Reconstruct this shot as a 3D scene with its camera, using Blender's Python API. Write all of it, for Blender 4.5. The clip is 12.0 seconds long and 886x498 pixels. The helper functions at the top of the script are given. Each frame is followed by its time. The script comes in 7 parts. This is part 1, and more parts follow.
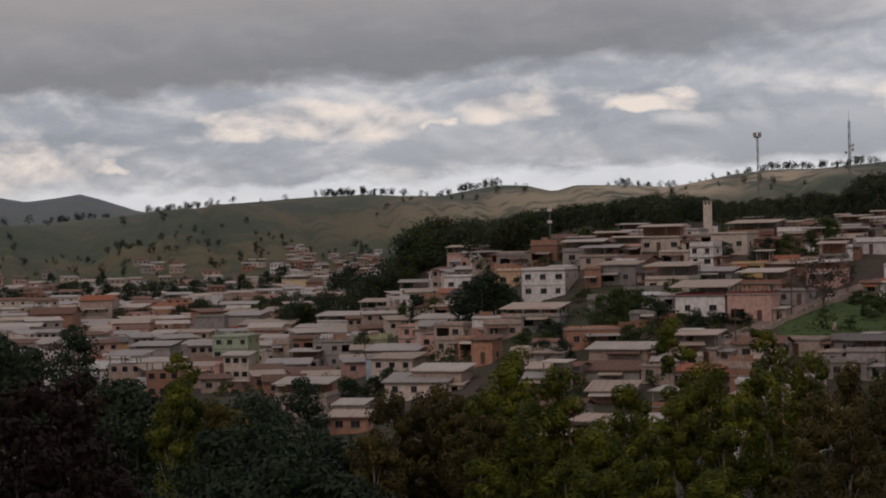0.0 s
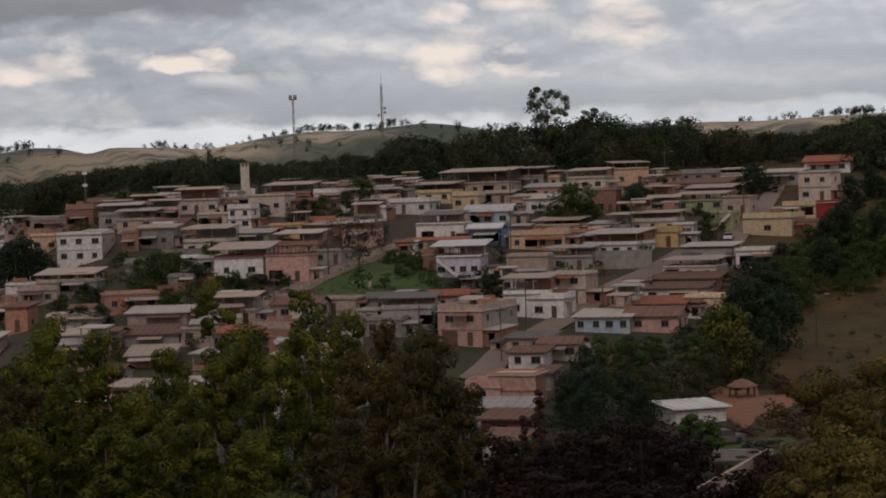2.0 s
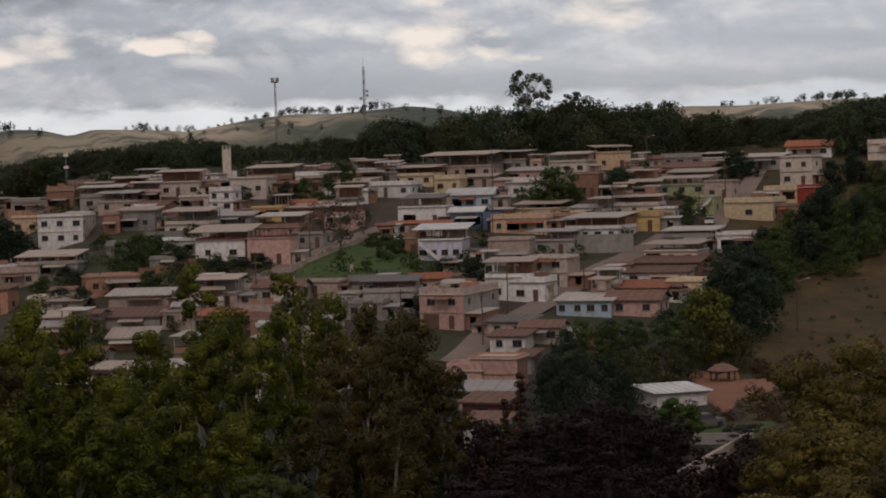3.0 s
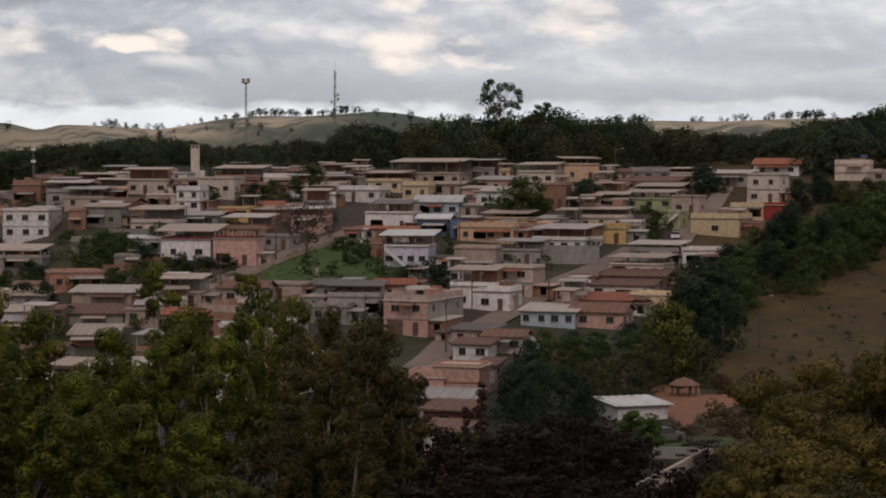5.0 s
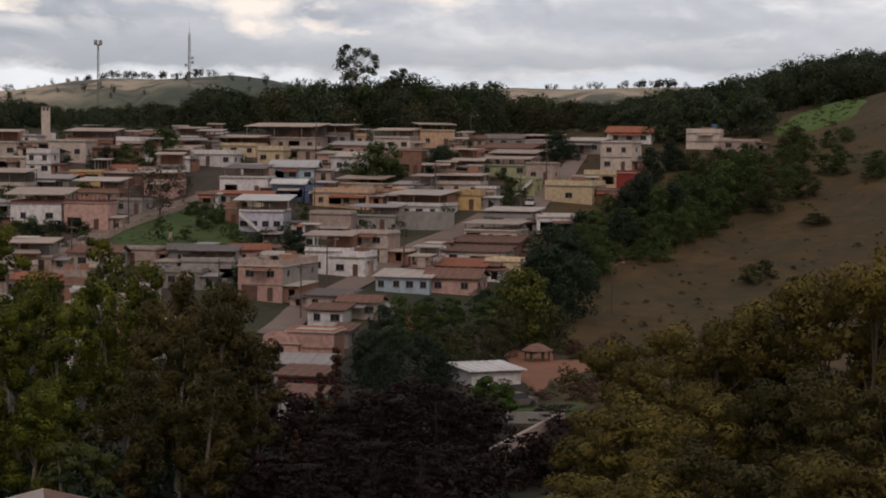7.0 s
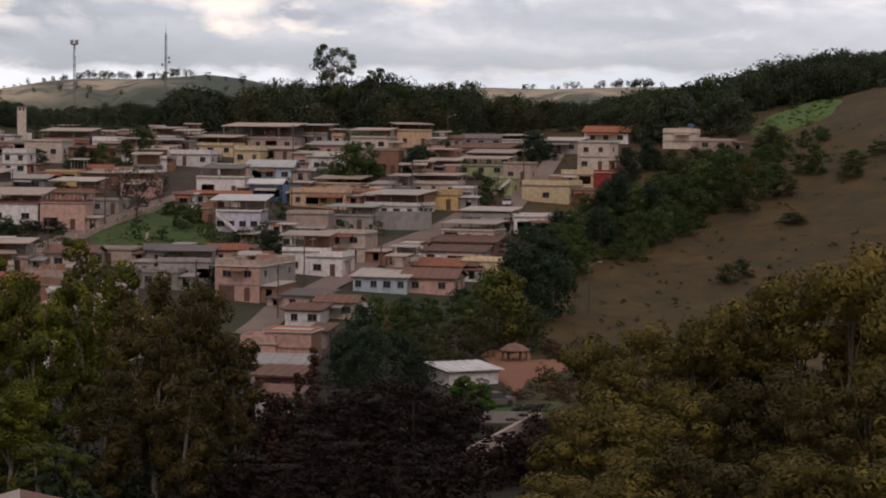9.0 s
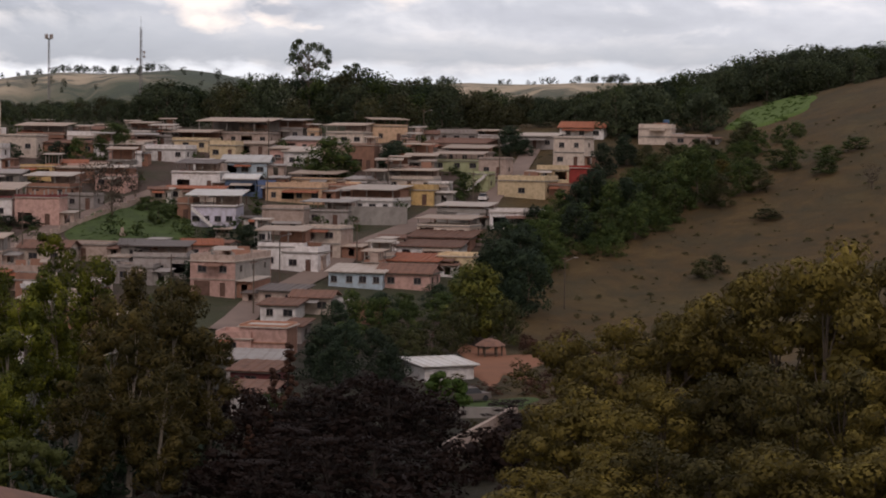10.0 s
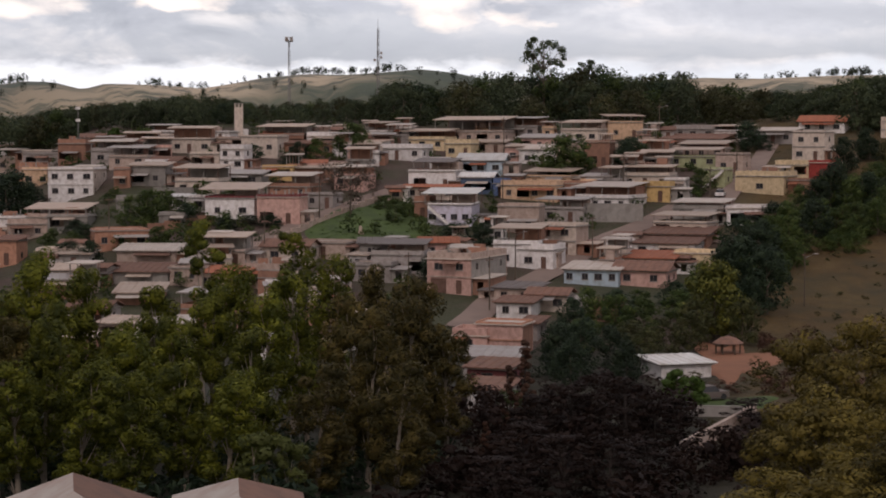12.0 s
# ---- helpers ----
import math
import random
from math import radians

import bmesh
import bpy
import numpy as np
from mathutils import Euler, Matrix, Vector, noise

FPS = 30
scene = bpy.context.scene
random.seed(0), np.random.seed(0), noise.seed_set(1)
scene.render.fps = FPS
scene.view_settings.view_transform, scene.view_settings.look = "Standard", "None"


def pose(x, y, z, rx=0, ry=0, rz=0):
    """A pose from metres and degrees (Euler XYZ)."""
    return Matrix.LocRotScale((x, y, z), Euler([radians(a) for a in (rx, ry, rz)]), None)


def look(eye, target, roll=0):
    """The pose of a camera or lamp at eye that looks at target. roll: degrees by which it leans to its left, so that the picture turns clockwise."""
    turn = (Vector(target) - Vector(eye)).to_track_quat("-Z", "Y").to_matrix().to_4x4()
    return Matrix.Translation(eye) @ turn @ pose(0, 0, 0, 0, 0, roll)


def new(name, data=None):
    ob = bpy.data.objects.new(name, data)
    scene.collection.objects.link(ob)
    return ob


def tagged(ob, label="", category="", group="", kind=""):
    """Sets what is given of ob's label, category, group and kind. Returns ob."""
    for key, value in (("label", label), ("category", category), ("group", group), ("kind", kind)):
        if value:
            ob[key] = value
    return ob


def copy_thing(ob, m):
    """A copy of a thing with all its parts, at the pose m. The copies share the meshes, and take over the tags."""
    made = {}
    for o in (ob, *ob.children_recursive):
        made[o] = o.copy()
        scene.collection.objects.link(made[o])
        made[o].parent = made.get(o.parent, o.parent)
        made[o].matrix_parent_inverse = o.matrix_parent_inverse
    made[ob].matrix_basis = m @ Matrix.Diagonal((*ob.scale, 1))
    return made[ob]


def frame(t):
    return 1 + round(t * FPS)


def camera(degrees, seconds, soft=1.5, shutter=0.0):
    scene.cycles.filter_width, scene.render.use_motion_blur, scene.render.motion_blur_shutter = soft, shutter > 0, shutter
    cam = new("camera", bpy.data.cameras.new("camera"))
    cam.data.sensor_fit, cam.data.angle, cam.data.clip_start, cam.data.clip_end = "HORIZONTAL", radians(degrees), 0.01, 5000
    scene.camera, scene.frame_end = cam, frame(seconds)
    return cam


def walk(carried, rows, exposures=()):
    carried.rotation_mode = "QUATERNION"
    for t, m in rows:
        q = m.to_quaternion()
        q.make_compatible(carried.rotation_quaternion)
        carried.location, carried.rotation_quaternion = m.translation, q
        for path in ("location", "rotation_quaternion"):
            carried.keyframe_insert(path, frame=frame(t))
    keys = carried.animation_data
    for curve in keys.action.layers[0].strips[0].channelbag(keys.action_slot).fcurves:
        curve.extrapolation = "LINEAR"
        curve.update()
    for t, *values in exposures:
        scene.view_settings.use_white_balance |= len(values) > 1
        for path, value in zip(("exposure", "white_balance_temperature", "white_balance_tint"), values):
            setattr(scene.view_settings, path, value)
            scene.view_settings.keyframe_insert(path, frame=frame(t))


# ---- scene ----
cam = camera(28.0, 12.0, soft=1.9)
EYE = (0.0, 0.0, 40.0)
# seconds, then the turn of a camera that stays where it is: degrees about x, y, z
ROWS = [
    (0.0, 90.000, 1.200, 0.000),
    (0.5, 89.609, 1.301, -4.383),
    (1.0, 89.325, 0.845, -7.065),
    (1.5, 88.885, 1.230, -9.492),
    (2.0, 88.397, 1.836, -14.821),
    (2.5, 88.012, 1.853, -15.411),
    (3.0, 87.843, 1.630, -15.402),
    (3.2, 87.455, 1.604, -15.342),
    (4.8, 87.910, -0.057, -15.831),
    (5.0, 88.048, -0.213, -16.428),
    (5.5, 87.998, -0.679, -17.793),
    (6.0, 87.354, -0.790, -18.762),
    (6.5, 87.206, -0.592, -19.056),
    (7.0, 86.981, -0.717, -21.077),
    (7.2, 87.050, -0.606, -21.397),
    (9.0, 86.983, -0.690, -21.811),
    (9.5, 86.984, -0.587, -22.241),
    (10.0, 86.841, -0.777, -22.591),
    (10.5, 86.938, -0.877, -23.196),
    (11.0, 86.708, -0.640, -23.256),
    (11.5, 86.120, -0.189, -22.251),
    (12.0, 86.698, -0.101, -15.036),
]
EXPOSURES = [(0.0, -0.22, 6500, 13), (1.5, -0.16, 6500, 12), (3.0, -0.07, 6500, 11), (5.0, 0.12, 6500, 12), (7.0, 0.12, 6500, 12), (9.5, 0.3, 6500, 15), (12.0, 0.42, 6500, 15)]
walk(cam, [(t, pose(*EYE, rx, ry, rz)) for t, rx, ry, rz in ROWS], EXPOSURES)

# ---- sky and light ----
SUN_EL, SUN_AZ = 46.0, 200.0  # degrees above the horizon; compass turn, clockwise from ahead


def nodes_of(tree):
    tree.nodes.clear()

    def add(kind, **kw):
        n = tree.nodes.new(kind)
        for k, v in kw.items():
            if k in n.inputs:
                n.inputs[k].default_value = v
        return n
    return add, tree.links.new


def math_node(add, link, op, a, b=None, clamp=False):
    n = add("ShaderNodeMath")
    n.operation, n.use_clamp = op, clamp
    for i, v in enumerate((a, b)):
        if v is None:
            continue
        if isinstance(v, (int, float)):
            n.inputs[i].default_value = v
        else:
            link(v, n.inputs[i])
    return n.outputs[0]


def mix_node(add, link, fac, a, b, blend="MIX"):
    n = add("ShaderNodeMix")
    n.data_type, n.blend_type = "RGBA", blend
    for sock, v in ((n.inputs[0], fac), (n.inputs[6], a), (n.inputs[7], b)):
        if isinstance(v, (int, float)):
            sock.default_value = v
        elif isinstance(v, tuple):
            sock.default_value = (*v, 1)
        else:
            link(v, sock)
    return n.outputs[2]


def ramp_node(add, link, fac, stops):
    n = add("ShaderNodeValToRGB")
    e = n.color_ramp.elements
    while len(e) < len(stops):
        e.new(0.5)
    for el, (p, c) in zip(e, stops):
        el.position = p
        el.color = (*c, 1) if isinstance(c, tuple) else (c, c, c, 1)
    link(fac, n.inputs[0])
    return n.outputs[0]


def noise_node(add, link, vec, scale, detail=4, rough=0.55, dist=0.0):
    n = add("ShaderNodeTexNoise", Scale=scale, Detail=detail, Roughness=rough, Distortion=dist)
    if vec is not None:
        link(vec, n.inputs["Vector"])
    return n.outputs[0]


world = bpy.data.worlds.new("world")
scene.world = world
world.use_nodes = True
add, link = nodes_of(world.node_tree)
sky = add("ShaderNodeTexSky")
sky.sky_type, sky.sun_disc, sky.sun_elevation, sky.sun_rotation = "NISHITA", False, radians(SUN_EL), radians(SUN_AZ)
sep = add("ShaderNodeSeparateXYZ")
link(add("ShaderNodeTexCoord").outputs["Generated"], sep.inputs[0])
M = lambda op, a, b=None, clamp=False: math_node(add, link, op, a, b, clamp)
az = M("MULTIPLY", M("ARCTAN2", sep.outputs[0], sep.outputs[1]), 57.296)
el = M("MULTIPLY", M("ARCSINE", sep.outputs[2]), 57.296)


def sky_coords(sx, sy, ox=0.0):
    c = add("ShaderNodeCombineXYZ")
    link(M("ADD", M("MULTIPLY", az, sx), ox), c.inputs[0])
    link(M("MULTIPLY", el, sy), c.inputs[1])
    return c.outputs[0]


def puff(a, e, wa, we, du, dv):
    """A heap of cloud at an azimuth and height, its outline pushed about by du and dv."""
    u = M("DIVIDE", M("SUBTRACT", M("ADD", az, du), a), wa)
    v = M("DIVIDE", M("SUBTRACT", M("ADD", el, dv), e), we)
    d = M("ADD", M("MULTIPLY", u, u), M("MULTIPLY", v, v))
    return M("MULTIPLY", M("SUBTRACT", 1.0, d), 1.15, True)


broad = noise_node(add, link, sky_coords(0.10, 0.42), 1.0, 6, 0.55, 0.4)
torn = noise_node(add, link, sky_coords(0.30, 0.62, 3.0), 1.0, 7, 0.52, 0.3)
# the same billows sampled a little higher up: their difference lights the tops and shades the undersides
lifted = add("ShaderNodeVectorMath")
lifted.operation = "ADD"
link(sky_coords(0.30, 0.62, 3.0), lifted.inputs[0])
lifted.inputs[1].default_value = (0.05, 0.20, 0.0)
torn_up = noise_node(add, link, lifted.outputs[0], 1.0, 7, 0.52, 0.3)
relief = M("MULTIPLY", M("SUBTRACT", torn, torn_up), 4.2)
curl = noise_node(add, link, sky_coords(0.45, 1.0, 9.0), 1.0, 6, 0.52, 0.2)
curl2 = noise_node(add, link, sky_coords(0.45, 0.95, 31.0), 1.0, 6, 0.52, 0.2)
du = M("MULTIPLY", M("SUBTRACT", curl, 0.5), 3.2)
dv = M("MULTIPLY", M("SUBTRACT", curl2, 0.5), 2.1)
tone = ramp_node(add, link, broad, [(0.32, (0.31, 0.33, 0.37)), (0.50, (0.47, 0.485, 0.525)), (0.66, (0.64, 0.64, 0.66))])
tone = mix_node(add, link, M("ADD", 0.0, relief, True), tone, (0.88, 0.83, 0.79))
tone = mix_node(add, link, M("MULTIPLY", relief, -1.1, True), tone, (0.30, 0.315, 0.36))
tone = mix_node(add, link, M("MULTIPLY", M("SUBTRACT", curl, 0.52), 4.2, True), tone, (0.40, 0.415, 0.465))
# cloud brightens to the right
tone = mix_node(add, link, M("MULTIPLY", M("SUBTRACT", az, 6.0), 0.013, True), tone, (0.76, 0.76, 0.79))
# brighter band of open sky low down, with a scalloped top
low = M("MULTIPLY", M("SUBTRACT", M("MINIMUM", 2.75, M("ADD", 2.5, M("MULTIPLY", az, 0.034))), M("ADD", el, M("MULTIPLY", M("SUBTRACT", curl2, 0.5), 1.5))), 3.2, True)
low = M("MULTIPLY", low, M("ADD", 0.45, M("MULTIPLY", torn, 0.8)))
tone = mix_node(add, link, low, tone, mix_node(add, link, M("MULTIPLY", M("SUBTRACT", az, 15.0), 0.25, True), (0.84, 0.855, 0.88), (0.66, 0.69, 0.735)))
# a flat-bottomed grey layer above it, its top heaped
under = M("MULTIPLY", M("SUBTRACT", M("ADD", el, M("MULTIPLY", M("SUBTRACT", curl2, 0.5), 0.7)), 2.68), 4.5, True)
crown = M("MULTIPLY", M("SUBTRACT", M("ADD", 4.35, M("MULTIPLY", M("SUBTRACT", torn, 0.5), 4.2)), el), 0.9, True)
slab = M("MULTIPLY", M("MULTIPLY", under, crown), M("MULTIPLY", M("ADD", az, 8.0), 0.05, True))
tone = mix_node(add, link, M("MULTIPLY", slab, 0.8), tone, mix_node(add, link, M("MULTIPLY", M("SUBTRACT", el, 2.7), 0.55, True), (0.37, 0.39, 0.43), (0.54, 0.555, 0.59)))
# heaps lit by the low sun
lit = None
for a, e, wa, we in ((-13.2, 2.9, 2.4, 0.9), (-10.6, 2.6, 0.9, 0.3), (-3.2, 4.2, 3.2, 0.75), (-6.5, 4.1, 1.6, 0.4), (2.1, 4.5, 2.0, 0.6), (0.1, 4.0, 0.5, 0.25), (7.0, 4.6, 1.8, 0.35),
                     (15.1, 6.0, 1.1, 0.42), (17.9, 6.25, 1.2, 0.6), (20.6, 6.4, 1.2, 0.45), (20.8, 5.3, 1.5, 0.95), (17.3, 4.3, 1.0, 0.55),
                     (15.2, 4.7, 1.3, 0.9), (29.5, 6.6, 3.4, 0.5), (-8, 8.1, 2.6, 0.45), (25.0, 6.9, 3.4, 0.35), (34.0, 5.9, 2.5, 0.3)):
    q = puff(a, e, wa, we, du, dv)
    lit = q if lit is None else M("MAXIMUM", lit, q)
tone = mix_node(add, link, M("MULTIPLY", lit, M("ADD", 0.75, relief), True), tone, (0.97, 0.855, 0.76))
# the dark bank overhead to the left, with a ragged lower edge that climbs to the right
edge = M("ADD", M("ADD", 4.6, M("MULTIPLY", M("ADD", az, 14.0), 0.058)), M("MULTIPLY", M("SUBTRACT", curl2, 0.5), 1.7))
bank = M("MULTIPLY", M("SUBTRACT", el, edge), 1.8, True)
bank = M("MULTIPLY", bank, M("SUBTRACT", 1.0, M("MULTIPLY", M("SUBTRACT", el, M("ADD", edge, 0.9)), 0.24), True))
bank = M("MULTIPLY", bank, M("SUBTRACT", 1.0, M("MULTIPLY", M("SUBTRACT", az, 6.0), 0.09), True))
tone = mix_node(add, link, M("MULTIPLY", bank, 0.92), mix_node(add, link, M("MULTIPLY", M("SUBTRACT", el, M("ADD", edge, 0.6)), 0.4, True), tone, (0.50, 0.45, 0.42)), (0.235, 0.23, 0.24))
# unseen sky behind the viewer, its tone set to weaken the light on walls
back = M("MULTIPLY", M("SUBTRACT", M("MULTIPLY", sep.outputs[1], -1.0), -0.1), 0.8, True)
# unseen cloud overhead, added at a tone that limits light from above
over = M("MULTIPLY", M("SUBTRACT", el, 11.0), 0.06, True)
tone = mix_node(add, link, M("MULTIPLY", over, 0.9), tone, (0.38, 0.38, 0.40))
tone = mix_node(add, link, M("MULTIPLY", back, M("SUBTRACT", 1.0, over)), tone, (0.40, 0.335, 0.28))
haze = mix_node(add, link, 0.92, mix_node(add, link, 1.0, sky.outputs[0], (0.1, 0.1, 0.1), "MULTIPLY"), tone)
bg = add("ShaderNodeBackground", Strength=1.0)
link(haze, bg.inputs[0])
link(bg.outputs[0], add("ShaderNodeOutputWorld").inputs[0])

sun = new("sun", bpy.data.lights.new("sun", "SUN"))
sun.data.energy, sun.data.angle, sun.data.color = 0.52, radians(16), (1.0, 0.84, 0.74)
sa, se = radians(SUN_AZ), radians(SUN_EL)
sun.matrix_world = look((0, 0, 200), (-math.sin(sa) * math.cos(se) * 100, -math.cos(sa) * math.cos(se) * 100, 200 - math.sin(se) * 100))

# ---- materials ----
def surface(name, base, dark=None, scale=1.5, grain=14.0, rough=0.85, metal=0.0, spread=0.12, stain=0.7, bump=0.02, island=False, coords="Object"):
    """A weathered surface: blotches and streaks at one scale, grain at another, and a shift of tone from piece to piece."""
    m = bpy.data.materials.new(name)
    m.use_nodes = True
    add, link = nodes_of(m.node_tree)
    vec = add("ShaderNodeTexCoord").outputs[coords]
    dark = dark or tuple(c * k for c, k in zip(base, (0.44, 0.38, 0.34)))
    mp = add("ShaderNodeMapping")
    mp.inputs["Scale"].default_value = (1, 1, 0.8)
    link(vec, mp.inputs[0])
    blot = noise_node(add, link, mp.outputs[0], scale, 5, 0.6, 0.4)
    fine = noise_node(add, link, vec, grain, 3, 0.6)
    f = ramp_node(add, link, blot, [(0.42, 0.0), (0.72, 1.0)])
    col = mix_node(add, link, math_node(add, link, "MULTIPLY", f, stain), base, dark)
    col = mix_node(add, link, math_node(add, link, "MULTIPLY", fine, 0.35), col, tuple(c * 0.7 for c in base))
    if island:
        rnd = add("ShaderNodeNewGeometry").outputs["Random Per Island"]
    else:
        rnd = add("ShaderNodeObjectInfo").outputs["Random"]
    hsv = add("ShaderNodeHueSaturation")
    link(math_node(add, link, "ADD", 1 - spread, math_node(add, link, "MULTIPLY", rnd, 2 * spread)), hsv.inputs["Value"])
    link(col, hsv.inputs["Color"])
    b = add("ShaderNodeBsdfPrincipled", Roughness=rough, Metallic=metal)
    link(hsv.outputs[0], b.inputs["Base Color"])
    bp = add("ShaderNodeBump", Strength=0.5, Distance=bump)
    link(fine, bp.inputs["Height"])
    link(bp.outputs[0], b.inputs["Normal"])
    link(b.outputs[0], add("ShaderNodeOutputMaterial").inputs[0])
    return m


def sheet_metal(name, base, pitch=0.25):
    """Corrugated roofing sheet with dull, rust-flecked grey."""
    m = surface(name, base, (base[0] * 0.6, base[1] * 0.5, base[2] * 0.42), 0.5, 6.0, 0.6, 0.0, 0.16, 0.6)
    t = m.node_tree
    w = t.nodes.new("ShaderNodeTexWave")
    w.inputs["Scale"].default_value = 1 / pitch / 3
    w.bands_direction = "X"
    tc = t.nodes.new("ShaderNodeTexCoord")
    t.links.new(tc.outputs["Object"], w.inputs[0])
    bp = t.nodes.new("ShaderNodeBump")
    bp.inputs["Strength"].default_value, bp.inputs["Distance"].default_value = 0.6, 0.04
    t.links.new(w.outputs[1], bp.inputs["Height"])
    b = next(n for n in t.nodes if n.bl_idname == "ShaderNodeBsdfPrincipled")
    t.links.new(bp.outputs[0], b.inputs["Normal"])
    return m


def leafage(name, base, tip, warm=0.0):
    """Leaves: each one its own tone, clumps darker or lighter over metres."""
    m = bpy.data.materials.new(name)
    m.use_nodes = True
    add, link = nodes_of(m.node_tree)
    vec = add("ShaderNodeTexCoord").outputs["Object"]
    rnd = add("ShaderNodeNewGeometry").outputs["Random Per Island"]
    big = noise_node(add, link, vec, 0.45, 3, 0.6)
    f = math_node(add, link, "ADD", math_node(add, link, "ADD", 0.05, math_node(add, link, "MULTIPLY", rnd, 0.28)), math_node(add, link, "MULTIPLY", math_node(add, link, "SUBTRACT", big, 0.5), 1.8), True)
    col = mix_node(add, link, f, base, tip)
    hsv = add("ShaderNodeHueSaturation")
    link(math_node(add, link, "ADD", 0.75, math_node(add, link, "MULTIPLY", add("ShaderNodeObjectInfo").outputs["Random"], 0.5)), hsv.inputs["Value"])
    link(col, hsv.inputs["Color"])
    b = add("ShaderNodeBsdfPrincipled", Roughness=0.65)
    b.inputs["Specular IOR Level"].default_value = 0.25
    link(hsv.outputs[0], b.inputs["Base Color"])
    tr = add("ShaderNodeBsdfTranslucent")
    link(hsv.outputs[0], tr.inputs[0])
    mx = add("ShaderNodeMixShader", Fac=0.3)
    link(b.outputs[0], mx.inputs[1])
    link(tr.outputs[0], mx.inputs[2])
    link(mx.outputs[0], add("ShaderNodeOutputMaterial").inputs[0])
    return m


def ground_material():
    """Land: valley turf and red soil near the town, dry brown pasture on the spur; far off, tan pasture with dark
    scrub, sunlight and haze painted in.
    """
    m = bpy.data.materials.new("land")
    m.use_nodes = True
    add, link = nodes_of(m.node_tree)
    vec = add("ShaderNodeNewGeometry").outputs["Position"]
    sp = add("ShaderNodeSeparateXYZ")
    link(vec, sp.inputs[0])
    Mn = lambda op, a, b=None, clamp=False: math_node(add, link, op, a, b, clamp)
    dist = Mn("SQRT", Mn("ADD", Mn("MULTIPLY", sp.outputs[0], sp.outputs[0]), Mn("MULTIPLY", sp.outputs[1], sp.outputs[1])))
    turn = Mn("MULTIPLY", Mn("ARCTAN2", sp.outputs[0], sp.outputs[1]), 57.296)
    n1 = noise_node(add, link, vec, 0.035, 6, 0.62, 0.5)
    n2 = noise_node(add, link, vec, 0.35, 5, 0.65)
    n3 = noise_node(add, link, vec, 2.2, 4, 0.7)
    turf = mix_node(add, link, n2, (0.028, 0.034, 0.014), (0.065, 0.062, 0.028))
    soil = mix_node(add, link, n2, (0.045, 0.030, 0.024), (0.115, 0.074, 0.057))
    near = mix_node(add, link, ramp_node(add, link, n1, [(0.42, 0.0), (0.58, 1.0)]), turf, soil)
    dry = mix_node(add, link, ramp_node(add, link, n2, [(0.3, 0.0), (0.75, 1.0)]), (0.060, 0.033, 0.007), (0.106, 0.061, 0.014))
    dry = mix_node(add, link, ramp_node(add, link, n1, [(0.45, 0.0), (0.7, 0.6)]), dry, (0.056, 0.050, 0.018))
    dry = mix_node(add, link, ramp_node(add, link, n3, [(0.55, 0.0), (0.75, 0.55)]), dry, (0.05, 0.042, 0.018))
    # darker ground cover on the valley floor, nearer than about 240 metres
    dark_floor = mix_node(add, link, n2, (0.014, 0.014, 0.007), (0.034, 0.028, 0.013))
    near = mix_node(add, link, Mn("DIVIDE", Mn("SUBTRACT", 246, Mn("ADD", dist, Mn("MULTIPLY", n1, 12))), 14, True), near, dark_floor)
    n4 = noise_node(add, link, vec, 0.11, 6, 0.7, 0.6)
    dry = mix_node(add, link, ramp_node(add, link, n4, [(0.46, 0.0), (0.64, 0.7)]), dry, (0.036, 0.028, 0.010))
    dry = mix_node(add, link, ramp_node(add, link, n4, [(0.28, 0.5), (0.46, 0.0)]), dry, (0.145, 0.098, 0.032))
    spur = Mn("MULTIPLY", Mn("MULTIPLY", Mn("SUBTRACT", Mn("ADD", turn, Mn("MULTIPLY", n1, 2.0)), 24.5), 0.6, True), Mn("DIVIDE", Mn("SUBTRACT", dist, 130), 60, True))
    near = mix_node(add, link, spur, near, dry)
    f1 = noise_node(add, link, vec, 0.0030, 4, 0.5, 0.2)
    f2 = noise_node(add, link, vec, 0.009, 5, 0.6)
    # tan pasture; the paler tone to the right has sunlight painted into it
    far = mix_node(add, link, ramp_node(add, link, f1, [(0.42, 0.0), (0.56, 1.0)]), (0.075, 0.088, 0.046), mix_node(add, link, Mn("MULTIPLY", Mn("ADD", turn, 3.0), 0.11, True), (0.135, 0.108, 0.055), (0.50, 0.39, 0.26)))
    far = mix_node(add, link, ramp_node(add, link, f2, [(0.50, 0.0), (0.60, 0.8)]), far, (0.048, 0.064, 0.038))
    f3 = noise_node(add, link, vec, 0.028, 5, 0.65)
    far = mix_node(add, link, ramp_node(add, link, f3, [(0.53, 0.0), (0.60, 0.75)]), far, (0.050, 0.064, 0.036))
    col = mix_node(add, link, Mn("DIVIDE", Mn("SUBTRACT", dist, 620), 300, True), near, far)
    # haze put into the colour: far ground turns greyer and bluer
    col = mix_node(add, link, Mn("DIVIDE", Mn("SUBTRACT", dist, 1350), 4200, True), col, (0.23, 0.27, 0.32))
    b = add("ShaderNodeBsdfPrincipled", Roughness=0.95)
    link(col, b.inputs["Base Color"])
    bp = add("ShaderNodeBump", Strength=0.7, Distance=0.25)
    link(n3, bp.inputs["Height"])
    link(bp.outputs[0], b.inputs["Normal"])
    link(b.outputs[0], add("ShaderNodeOutputMaterial").inputs[0])
    return m


